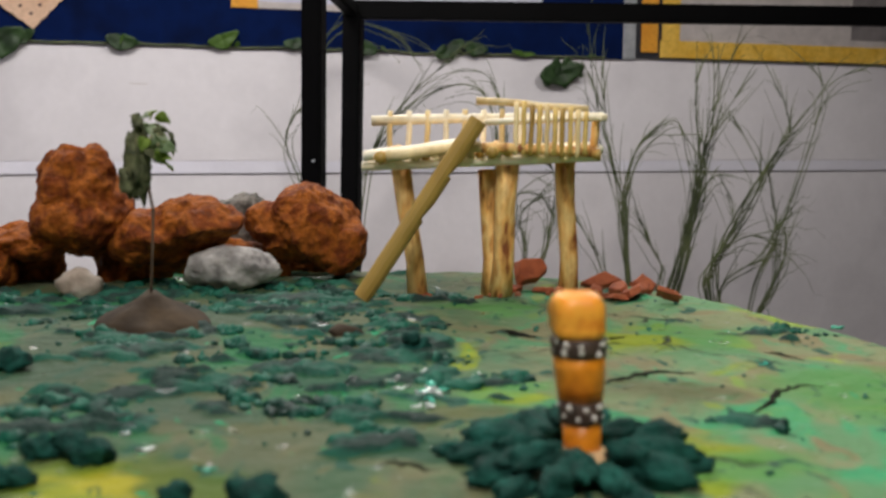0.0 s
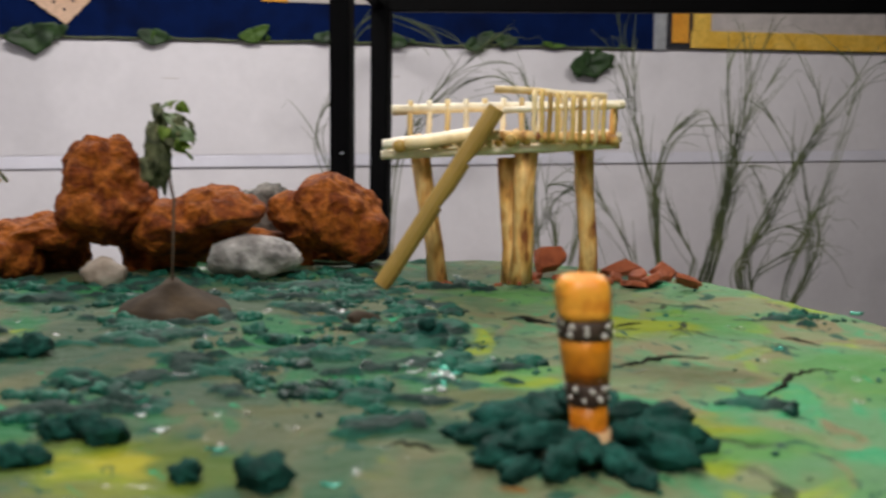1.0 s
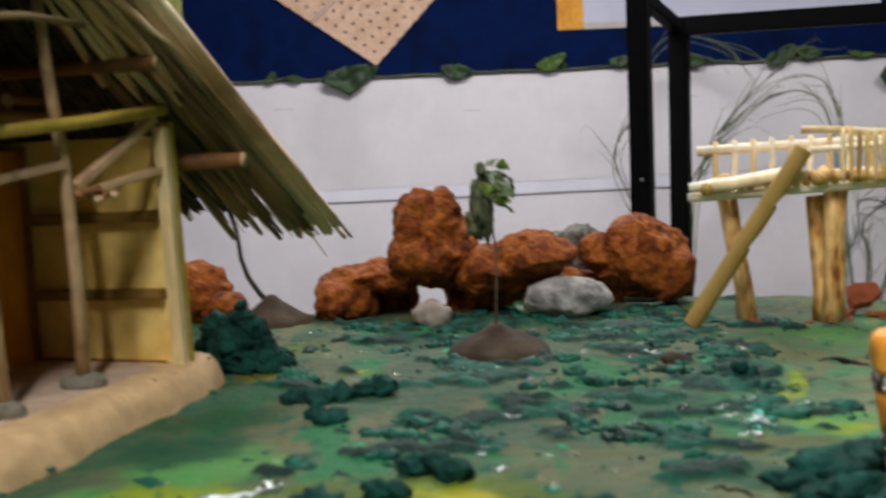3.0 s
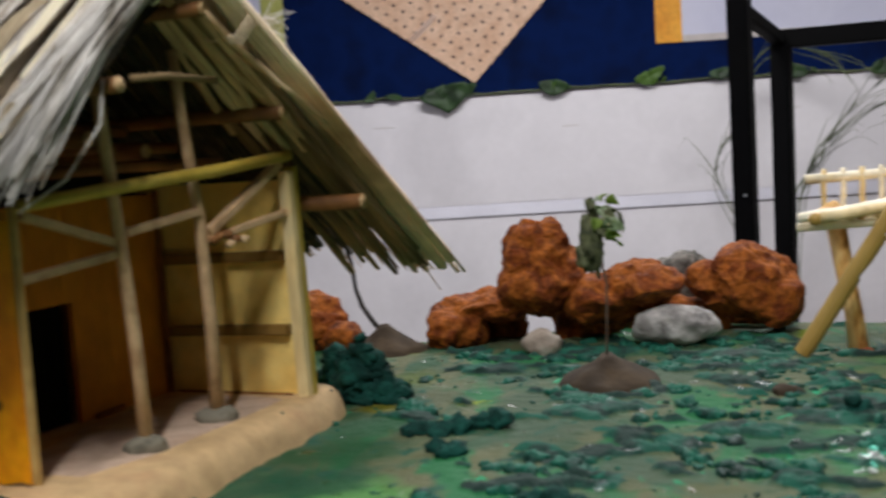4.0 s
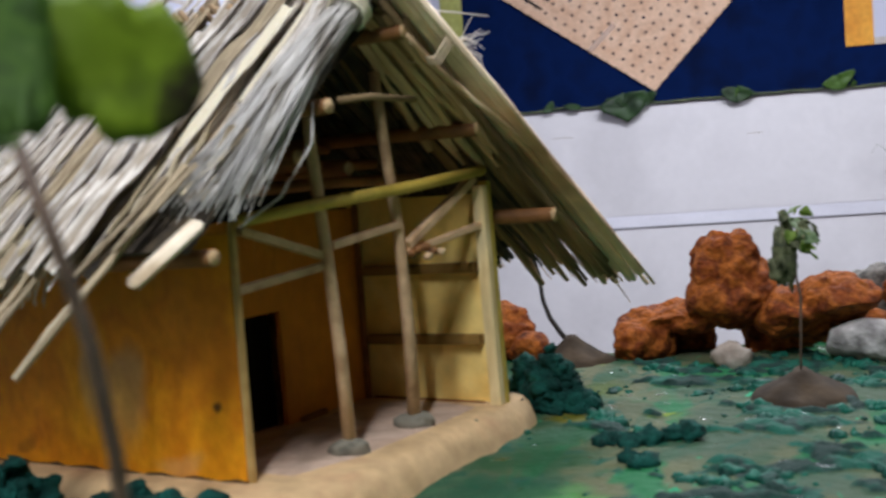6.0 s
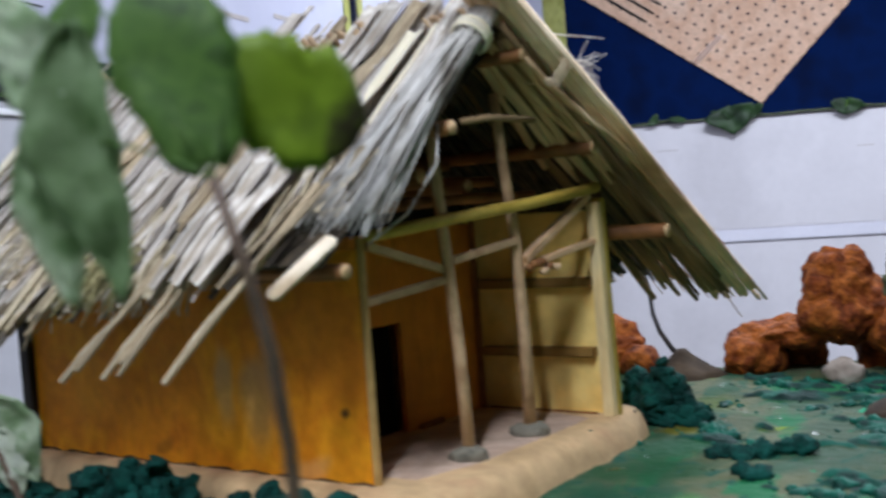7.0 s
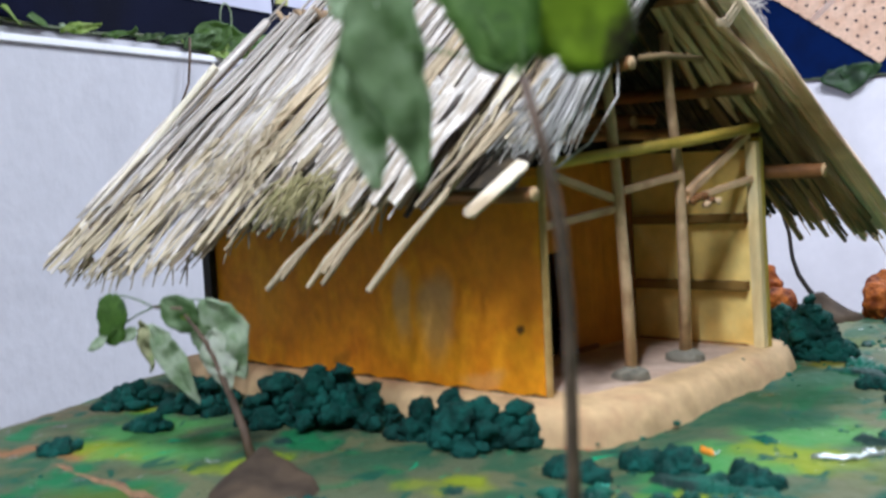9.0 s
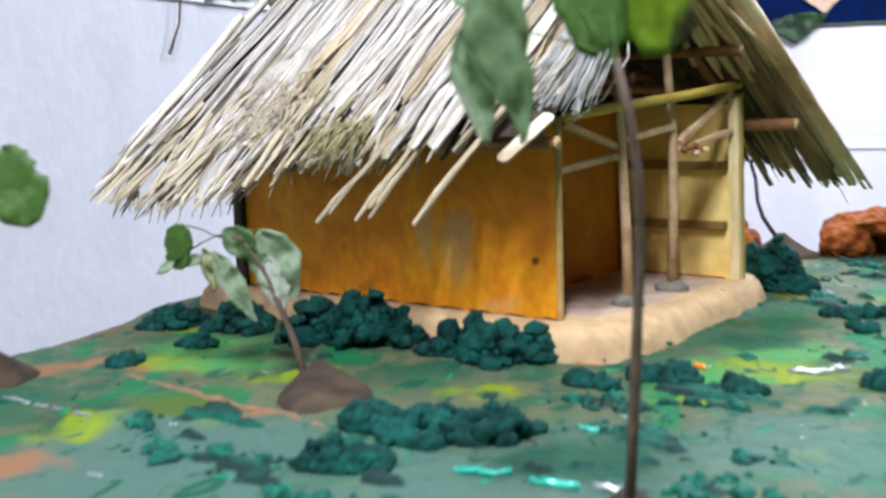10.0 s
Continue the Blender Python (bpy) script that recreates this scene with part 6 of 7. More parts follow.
# ---- straw roof ----
RIDGE_F, RIDGE_B = Vector((-0.352, 0.600, 0.333)), Vector((-0.822, 0.600, 0.334))


def strand_mesh(kind, seed):
    """One straw or leaf strip a metre long along x: a round reed, or a folded and twisted blade with a torn end."""
    rng = random.Random(seed)
    bm = bmesh.new()
    n = 10
    fold, torn = rng.uniform(-0.30, 0.30), rng.uniform(0.1, 0.55)
    rows = []
    for i in range(n + 1):
        u = i / n
        w = 0.5 * (1 - torn * max(0, (u - 0.8) / 0.2)) * (0.85 + 0.3 * rng.random())
        cz = 0.40 * noise.noise(Vector((u * 2.5, seed, 0))) + 0.12 * noise.noise(Vector((u * 9, seed, 2)))
        cy = 0.7 * noise.noise(Vector((u * 1.5, seed, 5)))
        if kind == "reed":
            w *= 0.85
            row = [(w * math.cos(a), w * math.sin(a)) for a in np.linspace(0, 2 * math.pi, 6, endpoint=False)]
        else:
            row = [(-w, abs(fold)), (-w * 0.4, fold * 0.2), (w * 0.3, -fold * 0.3), (w, abs(fold) * 0.8), (w * 0.3, -fold * 0.3 - 0.09), (-w * 0.4, fold * 0.2 - 0.09)]
        tw = 0.9 * noise.noise(Vector((u * 1.8, seed, 9)))
        c, s = math.cos(tw), math.sin(tw)
        rows.append([bm.verts.new((u, cy + y * c - z * s, cz + y * s + z * c)) for y, z in row])
    for r0, r1 in zip(rows, rows[1:]):
        for k in range(6):
            bm.faces.new((r0[k], r0[(k + 1) % 6], r1[(k + 1) % 6], r1[k]))
    bm.faces.new(rows[0][::-1])
    bm.faces.new(rows[-1])
    bmesh.ops.recalc_face_normals(bm, faces=bm.faces)
    return bm


STRANDS = []
for i in range(14):
    pair = []
    for mat in (STRAW_LONG, TIP_LONG, PALE_STICK):
        me = finish(strand_mesh("strip" if i % 3 else "reed", 60 + i), i % 3 == 0)
        me.materials.append(mat)
        pair.append(me)
    STRANDS.append(pair)


def strand_matrix(p0, p1, width, up):
    p0, p1 = Vector(p0), Vector(p1)
    d = p1 - p0
    ln = d.length
    d.normalize()
    s = Vector(up).cross(d).normalized()
    u = d.cross(s)
    m = Matrix.Identity(4)
    m.col[0][:3], m.col[1][:3], m.col[2][:3], m.col[3][:3] = d * ln, s * width, u * width, p0
    return m


def slope(side, u, v, lift=0.0):
    """A place on a roof slope: u from front to back, v from ridge (0) to eave (1)."""
    r = RIDGE_F.lerp(RIDGE_B, u)
    if side < 0:
        e = Vector((-0.350, 0.338, 0.118)).lerp(Vector((-0.838, 0.345, 0.118)), u)
        n = Vector((0, -0.65, 0.76))
    else:
        e = Vector((-0.318, 0.885, 0.106)).lerp(Vector((-0.86, 0.86, 0.104)), u)
        n = Vector((0, 0.62, 0.78))
    return r.lerp(e, v) + n * lift


rng = random.Random(77)
N_LEFT, N_RIGHT = Vector((0, -0.65, 0.76)), Vector((0, 0.62, 0.78))


def thatch_layer(side, count, v0, v1, lift, width, mats, u0=0.0, u1=1.0, jitter=0.02):
    """Joined straws of a lower layer."""
    bm = bmesh.new()
    up = N_LEFT if side < 0 else N_RIGHT
    for i in range(count):
        u = u0 + (u1 - u0) * (i + rng.random()) / count
        a, b = slope(side, u, v0 + rng.uniform(-0.04, 0.04), lift + rng.uniform(-0.003, 0.003)), slope(side, u + rng.uniform(-jitter, jitter), v1 + rng.uniform(-0.06, 0.05), lift + rng.uniform(-0.003, 0.003))
        tmp = strand_mesh("reed" if i % 2 else "strip", 300 + i)
        tmp.transform(strand_matrix(a, b, width * rng.uniform(0.7, 1.4), up))
        join_bm(bm, tmp)
    ob = part("thatch", bm, mats, hut)
    return tagged(ob, kind="stuff")


def deck_bm(side, v0, v1, lift, thick, u0=0.015, u1=0.985):
    bm = bmesh.new()
    vs = [bm.verts.new(slope(side, u, v, lift - t)) for t in (0, thick) for u, v in ((u0, v0), (u1, v0), (u1, v1), (u0, v1))]
    for f in ((0, 1, 2, 3), (7, 6, 5, 4), (0, 4, 5, 1), (1, 5, 6, 2), (2, 6, 7, 3), (3, 7, 4, 0)):
        bm.faces.new([vs[i] for i in f])
    bmesh.ops.recalc_face_normals(bm, faces=bm.faces)
    return bm


# backing and lower layers in dark straw paint shade between and under the straws
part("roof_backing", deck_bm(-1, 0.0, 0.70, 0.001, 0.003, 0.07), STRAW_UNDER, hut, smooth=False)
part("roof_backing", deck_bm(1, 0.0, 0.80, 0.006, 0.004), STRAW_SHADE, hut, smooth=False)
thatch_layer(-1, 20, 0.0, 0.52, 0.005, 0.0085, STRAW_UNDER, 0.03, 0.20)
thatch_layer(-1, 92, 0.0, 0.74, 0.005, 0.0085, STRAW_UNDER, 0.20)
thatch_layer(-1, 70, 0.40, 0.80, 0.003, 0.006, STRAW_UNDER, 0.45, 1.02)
thatch_layer(1, 110, -0.04, 0.90, 0.008, 0.0065, STRAW_OLIVE, 0.05)
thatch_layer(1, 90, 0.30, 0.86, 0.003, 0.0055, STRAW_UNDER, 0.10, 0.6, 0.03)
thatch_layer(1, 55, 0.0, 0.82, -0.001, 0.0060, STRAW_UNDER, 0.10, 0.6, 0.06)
# paler straw along the front paints the light reaching under the slope
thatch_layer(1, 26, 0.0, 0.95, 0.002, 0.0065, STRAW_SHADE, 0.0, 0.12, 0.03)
thatch_layer(1, 14, 0.02, 0.45, -0.002, 0.0075, STRAW_OLIVE, 0.0, 0.10, 0.05)
thatch_layer(1, 22, -0.20, 1.0, 0.009, 0.0075, STRAW_EDGE, -0.035, 0.05, 0.012)


# upper straws, one by one, laid on in handfuls
def eave(u):
    """How far down the near slope the straw hangs, from front to back."""
    return float(np.interp(u, (0.0, 0.09, 0.15, 0.20, 0.25, 0.36, 0.53, 0.60, 0.66, 0.8, 0.92, 1.07), (0.57, 0.56, 0.58, 0.68, 0.77, 0.79, 0.81, 0.87, 0.97, 1.0, 1.0, 0.97)))


def lay_straw(u0, v0, u1, v1, lift0, lift1, width, mesh):
    ob = new("straw", mesh)
    ob.parent = hut
    ob.matrix_basis = Matrix.Translation(-hut.location) @ strand_matrix(slope(-1, u0, v0, lift0), slope(-1, u1, v1, lift1), width, N_LEFT)
    return ob


HANDFULS = 47
for i in range(HANDFULS):
    tier = (2, 0, 1)[i % 3]
    uc = 0.03 + 1.03 * (i + rng.uniform(0.1, 0.9)) / HANDFULS
    skew, lift = rng.gauss(0.006, 0.020), 0.005 + 0.005 * tier + rng.uniform(0, 0.005)
    top = (0.28, 0.10, -0.07)[tier] + rng.uniform(-0.06, 0.06) - (0.05 if uc < 0.4 else 0.0)
    end = (0.0, -0.05, -0.16)[tier] + rng.uniform(-0.05, 0.02)
    tan = tier == 0 or rng.random() < 0.16
    for k in range(rng.randint(4, 7)):
        u = uc + rng.gauss(0, 0.013)
        v1 = eave(min(1.06, max(0.0, u + skew))) + end + rng.uniform(-0.05, 0.03)
        w = rng.uniform(0.010, 0.016) if k == 0 and tier == 2 else rng.choice((0.003, 0.0036, 0.0045, 0.0055, 0.0065, 0.008))
        pale = 2 if rng.random() < 0.03 else (1 if tan and rng.random() < 0.75 else 0)
        lay_straw(u * 0.98, top + rng.uniform(-0.07, 0.07), u + skew + rng.gauss(0, 0.006), v1, lift + rng.uniform(-0.002, 0.004), lift - 0.006 + rng.uniform(-0.003, 0.003), w, STRANDS[rng.randrange(14)][pale])


def loose_layer(n, mat, v_lo, v_hi, length, width):
    """Fine loose straws joined over the near slope."""
    bm = bmesh.new()
    for i in range(n):
        u = rng.uniform(0.05, 1.05)
        e = eave(u)
        v0 = rng.uniform(v_lo, v_hi) * e
        v1 = min(e + 0.03, v0 + rng.uniform(0.5, 1.0) * length)
        tmp = strand_mesh("strip" if i % 3 else "reed", 700 + i)
        tmp.transform(strand_matrix(slope(-1, u * 0.98, v0, rng.uniform(0.009, 0.020)), slope(-1, u + rng.gauss(0.005, 0.022), v1, rng.uniform(0.006, 0.015)), width * rng.uniform(0.5, 1.8), N_LEFT))
        join_bm(bm, tmp)
    return tagged(part("thatch", bm, mat, hut, smooth=False), kind="stuff")


loose_layer(150, STRAW, -0.1, 0.7, 0.5, 0.0023)
loose_layer(120, STRAW_TIP, 0.5, 0.95, 0.35, 0.0032)
# matted tan chaff on the lower slope
chaff = bmesh.new()
for i in range(150):
    u, v = rng.gauss(0.70, 0.05), rng.gauss(0.60, 0.09)
    a = slope(-1, u, v, rng.uniform(0.016, 0.021))
    b = slope(-1, u + rng.gauss(0.0, 0.03), v + rng.uniform(0.02, 0.09), rng.uniform(0.014, 0.020))
    tube([a, a.lerp(b, 0.5) + Vector((0, 0, rng.uniform(0, 0.003))), b], [0.0005, 0.0006, 0.0003], 4, 0, 0, chaff)
tagged(part("thatch", chaff, STRAW_TIP, hut, "matted tan chaff"), kind="stuff")
# soft frayed tufts at the eave
tuft = bmesh.new()
for i in range(120):
    u = rng.choice((rng.uniform(0.28, 0.5), rng.uniform(0.5, 1.0)))
    a = slope(-1, u, eave(u) - 0.05, rng.uniform(0.0, 0.008))
    b = a + Vector((rng.uniform(-0.012, 0.012), -rng.uniform(0.006, 0.022), -rng.uniform(0.010, 0.026)))
    tube([a, b], [0.0011, 0.0004], 4, 0, 0, tuft)
tagged(part("thatch", tuft, STRAW_TIP, hut), kind="stuff")
tuft = bmesh.new()
for i in range(90):
    u = rng.uniform(0.40, 0.53)
    a = slope(-1, u, eave(u) - rng.uniform(0.03, 0.12), rng.uniform(0.010, 0.020))
    b = a + Vector((rng.uniform(-0.014, 0.014), -rng.uniform(0.012, 0.030), -rng.uniform(0.012, 0.030)))
    tube([a, a.lerp(b, 0.5) + Vector((0, 0, 0.003)), b], [0.0010, 0.0009, 0.0004], 4, 0, 0, tuft)
tagged(part("thatch", tuft, STRAW_TUFT, hut, "yellow-green frayed straw tuft"), kind="stuff")
# long loose sticks under the eave, a pale split stick and broad folded blades near the ridge
for u0, v0, u1, v1, w, k in ((0.330, 0.70, 0.400, 1.015, 0.0065, 1), (0.345, 0.72, 0.385, 0.985, 0.005, 1), (0.275, 0.66, 0.318, 1.0, 0.0058, 1), (0.262, 0.66, 0.292, 0.99, 0.0052, 1), (0.250, 0.66, 0.300, 0.94, 0.0045, 1), (0.285, 0.7, 0.306, 0.96, 0.005, 1), (0.135, 0.52, 0.194, 1.0, 0.0068, 1),
                             (0.155, 0.55, 0.185, 0.80, 0.005, 1), (0.115, 0.52, 0.150, 0.74, 0.005, 1), (0.17, -0.08, 0.21, 0.42, 0.017, 1), (0.225, -0.10, 0.25, 0.36, 0.018, 0), (0.135, 0.05, 0.17, 0.50, 0.013, 2),
                             (0.28, -0.1, 0.30, 0.40, 0.016, 0), (0.195, 0.40, 0.232, 0.79, 0.021, 0), (0.255, 0.44, 0.275, 0.79, 0.017, 0), (0.30, 0.40, 0.318, 0.80, 0.013, 0), (1.035, 0.22, 1.06, 0.93, 0.009, 2)):
    lay_straw(u0, v0, u1, v1, 0.024 if v0 < 0.5 else 0.016, 0.004 if v1 > 0.85 else 0.016, w, STRANDS[7 if w > 0.01 else 3][k])

part("split_stick", beam_bm(slope(-1, 0.054, 0.655, 0.010), slope(-1, 0.093, 0.808, 0.010), 0.0125, 0.006, N_LEFT, 0.002), SPLIT_WOOD, hut, "pale split stick under the eave")

# sheaf of fine straw on the front edge, bound near the ridge and fanned out below
bundle = part("straw_binding", tube([slope(-1, 0.03, -0.10, 0.022), slope(-1, 0.035, 0.06, 0.016), slope(-1, 0.045, 0.25, 0.010), slope(-1, 0.055, 0.50, 0.006)], [0.006, 0.008, 0.010, 0.006], 9, 0.3, 4), STRAW_UNDER, hut, "grey bound straw sheaf")
for i in range(170):
    k, a = rng.random(), rng.uniform(0, 6.28)
    r0, r1 = rng.uniform(0.002, 0.012), rng.uniform(0.003, 0.0125)
    top = slope(-1, 0.02 + 0.03 * k, -0.12 + rng.uniform(-0.04, 0.03), 0.024) + Vector((math.cos(a) * r0, 0, math.sin(a) * r0))
    tie = slope(-1, 0.035, 0.065, 0.017) + Vector((math.cos(a) * r1, 0, math.sin(a) * r1))
    ub, vb = 0.0 + 0.14 * k ** 0.9, rng.uniform(0.50, 0.64)
    low = slope(-1, ub, vb, rng.uniform(-0.002, 0.016))
    mid = tie.lerp(low, 0.5) + N_LEFT * rng.uniform(0.001, 0.008)
    w = rng.uniform(0.0007, 0.0015)
    part("straw", tube([top, tie, tie.lerp(mid, 0.5) + N_LEFT * 0.001, mid, low], [w, w, w * 1.15, w * 1.1, w * 0.5], 5), STRAW_FINE, bundle)
ring = []
c, ax = slope(-1, 0.035, 0.065, 0.017), (slope(-1, 0, 0.1) - slope(-1, 0, 0)).normalized()
s1 = ax.orthogonal().normalized()
s2 = ax.cross(s1)
for k in range(3):
    loop = [c + ax * 0.004 * (k - 1) + (s1 * math.cos(t) + s2 * math.sin(t)) * 0.0138 for t in np.linspace(0, 2 * math.pi, 17)]
    part("tie_string", tube(loop, 0.0014, 5), PALE_STICK, bundle, "pale tie string")
# bound bundle at the ridge end of the far slope, with frayed ends
part("loose_thread", tube([slope(1, -0.02, 0.07, 0.02), slope(1, -0.02, 0.07, 0.02) + Vector((0.008, 0.025, -0.001)), slope(1, -0.02, 0.07, 0.02) + Vector((0.014, 0.055, -0.002))], 0.0006, 5), BEAD, hut, "white loose thread")
for i in range(22):
    p = slope(1, -0.02, 0.15 + 0.006 * (i % 4), 0.018)
    pts = [p]
    d = Vector((rng.uniform(0.1, 0.6), rng.uniform(0.5, 1.0), rng.uniform(-0.5, 0.5)))
    for k in range(6):
        d = (d + Vector((rng.uniform(-0.4, 0.4), rng.uniform(-0.4, 0.4), rng.uniform(-0.6, 0.45)))).normalized()
        pts.append(pts[-1] + d * rng.uniform(0.0025, 0.006))
    part("frayed_string", tube(pts, 0.00035, 4), BEAD, hut, "white frayed string")
for i in range(13):
    u = -0.036 + 0.006 * i
    part("edge_straw", tube([slope(1, u, -0.22 + rng.uniform(-0.06, 0.05), 0.010 + 0.002 * (i % 4)), slope(1, u, 0.3, 0.011 + 0.002 * (i % 4)), slope(1, u + rng.uniform(-0.004, 0.008), 0.98 + rng.uniform(-0.10, 0.04), 0.006)], [0.0026, 0.0032, 0.0024], 6), STRAW_EDGE, hut)
part("loose_thread", tube([slope(-1, 0.03, 0.30, 0.0), slope(-1, 0.015, 0.38, -0.012), slope(-1, 0.03, 0.50, -0.02), slope(-1, 0.05, 0.60, -0.014)], 0.0008, 5), STRAW_FINE, hut, "grey hanging fibre")
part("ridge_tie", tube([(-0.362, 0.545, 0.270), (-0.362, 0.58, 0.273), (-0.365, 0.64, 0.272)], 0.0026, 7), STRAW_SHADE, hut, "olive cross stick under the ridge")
for i in range(6):
    part("cord_knot", lump_bm((-0.374 + 0.002 * (i % 3), 0.636 + 0.006 * i + 0.002 * math.sin(i * 4), 0.160 + 0.004 * math.sin(i * 2.4)), (0.0032, 0.0045, 0.003), 90 + i, 2, 0.5, 1.8, 0.2), (BROWN_LOG, BROWN_LOG, FRAME_WOOD)[i % 3], hut, "brown knotted cord on the rail")
for i in range(3):
    part("tie_string", tube([slope(1, 0.04 + 0.01 * i, 0.14, 0.0), slope(1, -0.02, 0.12 + 0.01 * i, -0.008), slope(1, -0.04, 0.11 + 0.01 * i, 0.012), slope(1, 0.0, 0.12, 0.022)], 0.0009, 5), STRAW_EDGE, hut, "pale tie string")
for i in range(26):
    u = rng.uniform(0.0, 0.6)
    v = rng.uniform(0.9, 1.0) - 0.12 * min(1.0, u / 0.1)
    a = slope(1, u, v, rng.uniform(-0.004, 0.012))
    b = a + Vector((rng.uniform(-0.01, 0.01), rng.uniform(0.015, 0.05), -rng.uniform(0.012, 0.04)))
    part("frayed_straw", tube([a, b], [0.0009, 0.0004], 4), STRAW_OLIVE, hut)

# ---- stilt platform ----
plat = thing("stilt_platform", (0.085, 1.13, 0), "stick platform with railings on four stilts", "platform")


def stilt(name, x0, y0, x1, y1, z1, r, mat, seed):
    b = grounded(x0, y0, -0.004)
    pts = [b, b.lerp(Vector((x1, y1, z1)), 0.3) + Vector((0.002, 0, 0)), b.lerp(Vector((x1, y1, z1)), 0.7), Vector((x1, y1, z1))]
    return part(name, tube(pts, [r * 1.15, r, r, r * 1.08], 10, 0.1, seed), mat, plat)


stilt("stilt", 0.020, 1.115, 0.003, 1.115, 0.116, 0.0088, BARK, 1)
stilt("stilt", 0.096, 1.105, 0.101, 1.105, 0.122, 0.0098, BARK, 2)
stilt("stilt", 0.088, 1.122, 0.083, 1.120, 0.116, 0.0085, BARK, 3)
stilt("stilt", 0.160, 1.125, 0.154, 1.125, 0.126, 0.0088, BARK, 4)
# deck: two long bearers, cross logs and split sticks
for i, (p0, p1, r, m) in enumerate((((-0.030, 1.085, 0.1190), (0.180, 1.090, 0.1310), 0.0042, PALE_STICK), ((-0.020, 1.110, 0.1185), (0.186, 1.115, 0.1300), 0.0045, STICK), ((-0.032, 1.150, 0.1205), (0.188, 1.155, 0.1320), 0.0045, STICK), ((-0.03, 1.20, 0.1195), (0.192, 1.205, 0.1310), 0.0045, STICK))):
    stick("bearer", p0, p1, r, m, plat, seed=i)
for i in range(24):
    x = -0.012 + i * 0.0082
    z = 0.1265 + 0.012 * (x + 0.012) / 0.2
    stick("deck_stick", (x + 0.006, 1.078 + 0.006 * (i % 3), z), (x, 1.215 - 0.004 * (i % 2), z), 0.0038, (STICK, BARK, PALE_STICK)[i % 3], plat, seed=20 + i)
for x, z, r in ((-0.012, 0.1275, 0.0062), (0.087, 0.1335, 0.0058)):
    lg = stick("cross_log", (x, 1.072, z), (x + 0.004, 1.22, z + 0.002), r, BARK, plat, seed=int(r * 9999))
    part("cut_end", tube([(x, 1.0715, z), (x, 1.0705, z)], r * 0.9, 10), BAMBOO, lg, "hollow tan cut end")
stick("edge_log", (-0.028, 1.080, 0.1285), (0.070, 1.084, 0.1435), 0.0048, PALE_STICK, plat, 0.0046, 31)
stick("edge_log", (-0.008, 1.076, 0.1285), (0.078, 1.079, 0.1385), 0.0052, STICK, plat, 0.005, 32)
stick("edge_log", (0.078, 1.076, 0.1375), (0.182, 1.082, 0.1335), 0.0046, BARK, plat, 0.0044, 33)
stick("edge_log", (0.150, 1.08, 0.1300), (0.188, 1.16, 0.1330), 0.0046, STICK, plat, 0.0044, 34)
# back railing
stick("handrail", (-0.034, 1.200, 0.1590), (0.196, 1.205, 0.1660), 0.0050, PALE_STICK, plat, 0.0044, 35)
for i in range(11):
    x = -0.016 + i * 0.0185
    z = 0.1590 + 0.007 * (x + 0.034) / 0.23
    stick("baluster", (x, 1.200, 0.122 + 0.011 * (x + 0.03) / 0.22), (x + 0.001, 1.200, z + 0.0095), 0.0030, PALE_STICK if i % 2 else STICK, plat, 0.0028, 50 + i, sides=6)
# front railing
stick("handrail", (0.072, 1.086, 0.1785), (0.172, 1.088, 0.1725), 0.0033, STICK, plat, 0.003, 36)
stick("handrail", (0.080, 1.080, 0.1600), (0.188, 1.084, 0.1655), 0.0030, PALE_STICK, plat, 0.003, 37)
for i in range(10):
    x = 0.1075 + i * 0.0068
    stick("baluster", (x, 1.076, 0.1310 + 0.002 * math.sin(i * 3)), (x + 0.0005, 1.078, 0.1785 - 0.0008 * i + 0.0015 * math.sin(i * 2)), 0.0023, (STICK, YELLOW_PALE, BAMBOO, YELLOW_PALE)[i % 4], plat, 0.0022, 70 + i, sides=6)
for x, y in ((0.178, 1.09), (0.180, 1.12), (0.183, 1.16)):
    stick("rail_post", (x, y, 0.128), (x + 0.001, y, 0.164), 0.0034, BARK, plat, 0.0032, int(y * 100))
stick("end_rail", (0.182, 1.08, 0.1645), (0.190, 1.20, 0.1655), 0.0030, PALE_STICK, plat, 0.003, 38)

# notched log ladder leaning on the platform
lad = bmesh.new()
p0, p1 = Vector((-0.026, 1.058, 0.004)), Vector((0.075, 1.062, 0.162))
d = (p1 - p0).normalized()
s = Vector((0, 1, 0))
u = d.cross(s)
steps = [(0.0, 0.0065), (0.05, 0.0095), (0.46, 0.0095), (0.465, 0.0055), (0.56, 0.0092), (0.70, 0.0095), (0.705, 0.005), (0.80, 0.0092), (0.985, 0.0092), (1.0, 0.0085)]
rings = []
for t, h in steps:
    c = p0.lerp(p1, t)
    ring = []
    for a in np.linspace(0, 2 * math.pi, 12, endpoint=False):
        y, z = math.cos(a) * 0.0076, math.sin(a) * 0.0080
        z = max(z, -h) if math.sin(a) < 0 else z
        ring.append(lad.verts.new(c + s * y + u * z))
    rings.append(ring)
for r0, r1 in zip(rings, rings[1:]):
    for k in range(12):
        lad.faces.new((r0[k], r0[(k + 1) % 12], r1[(k + 1) % 12], r1[k]))
lad.faces.new(rings[0][::-1])
lad.faces.new(rings[-1])
bmesh.ops.recalc_face_normals(lad, faces=lad.faces)
single("notched_ladder", lad, BAMBOO, p0, "notched olive log ladder leaning on the platform", "ladder", smooth=False)

# ---- carved post ----
tot = thing("carved_post", grounded(0.134, 0.597), "small orange carved wooden post with dark beaded bands", "carved post")


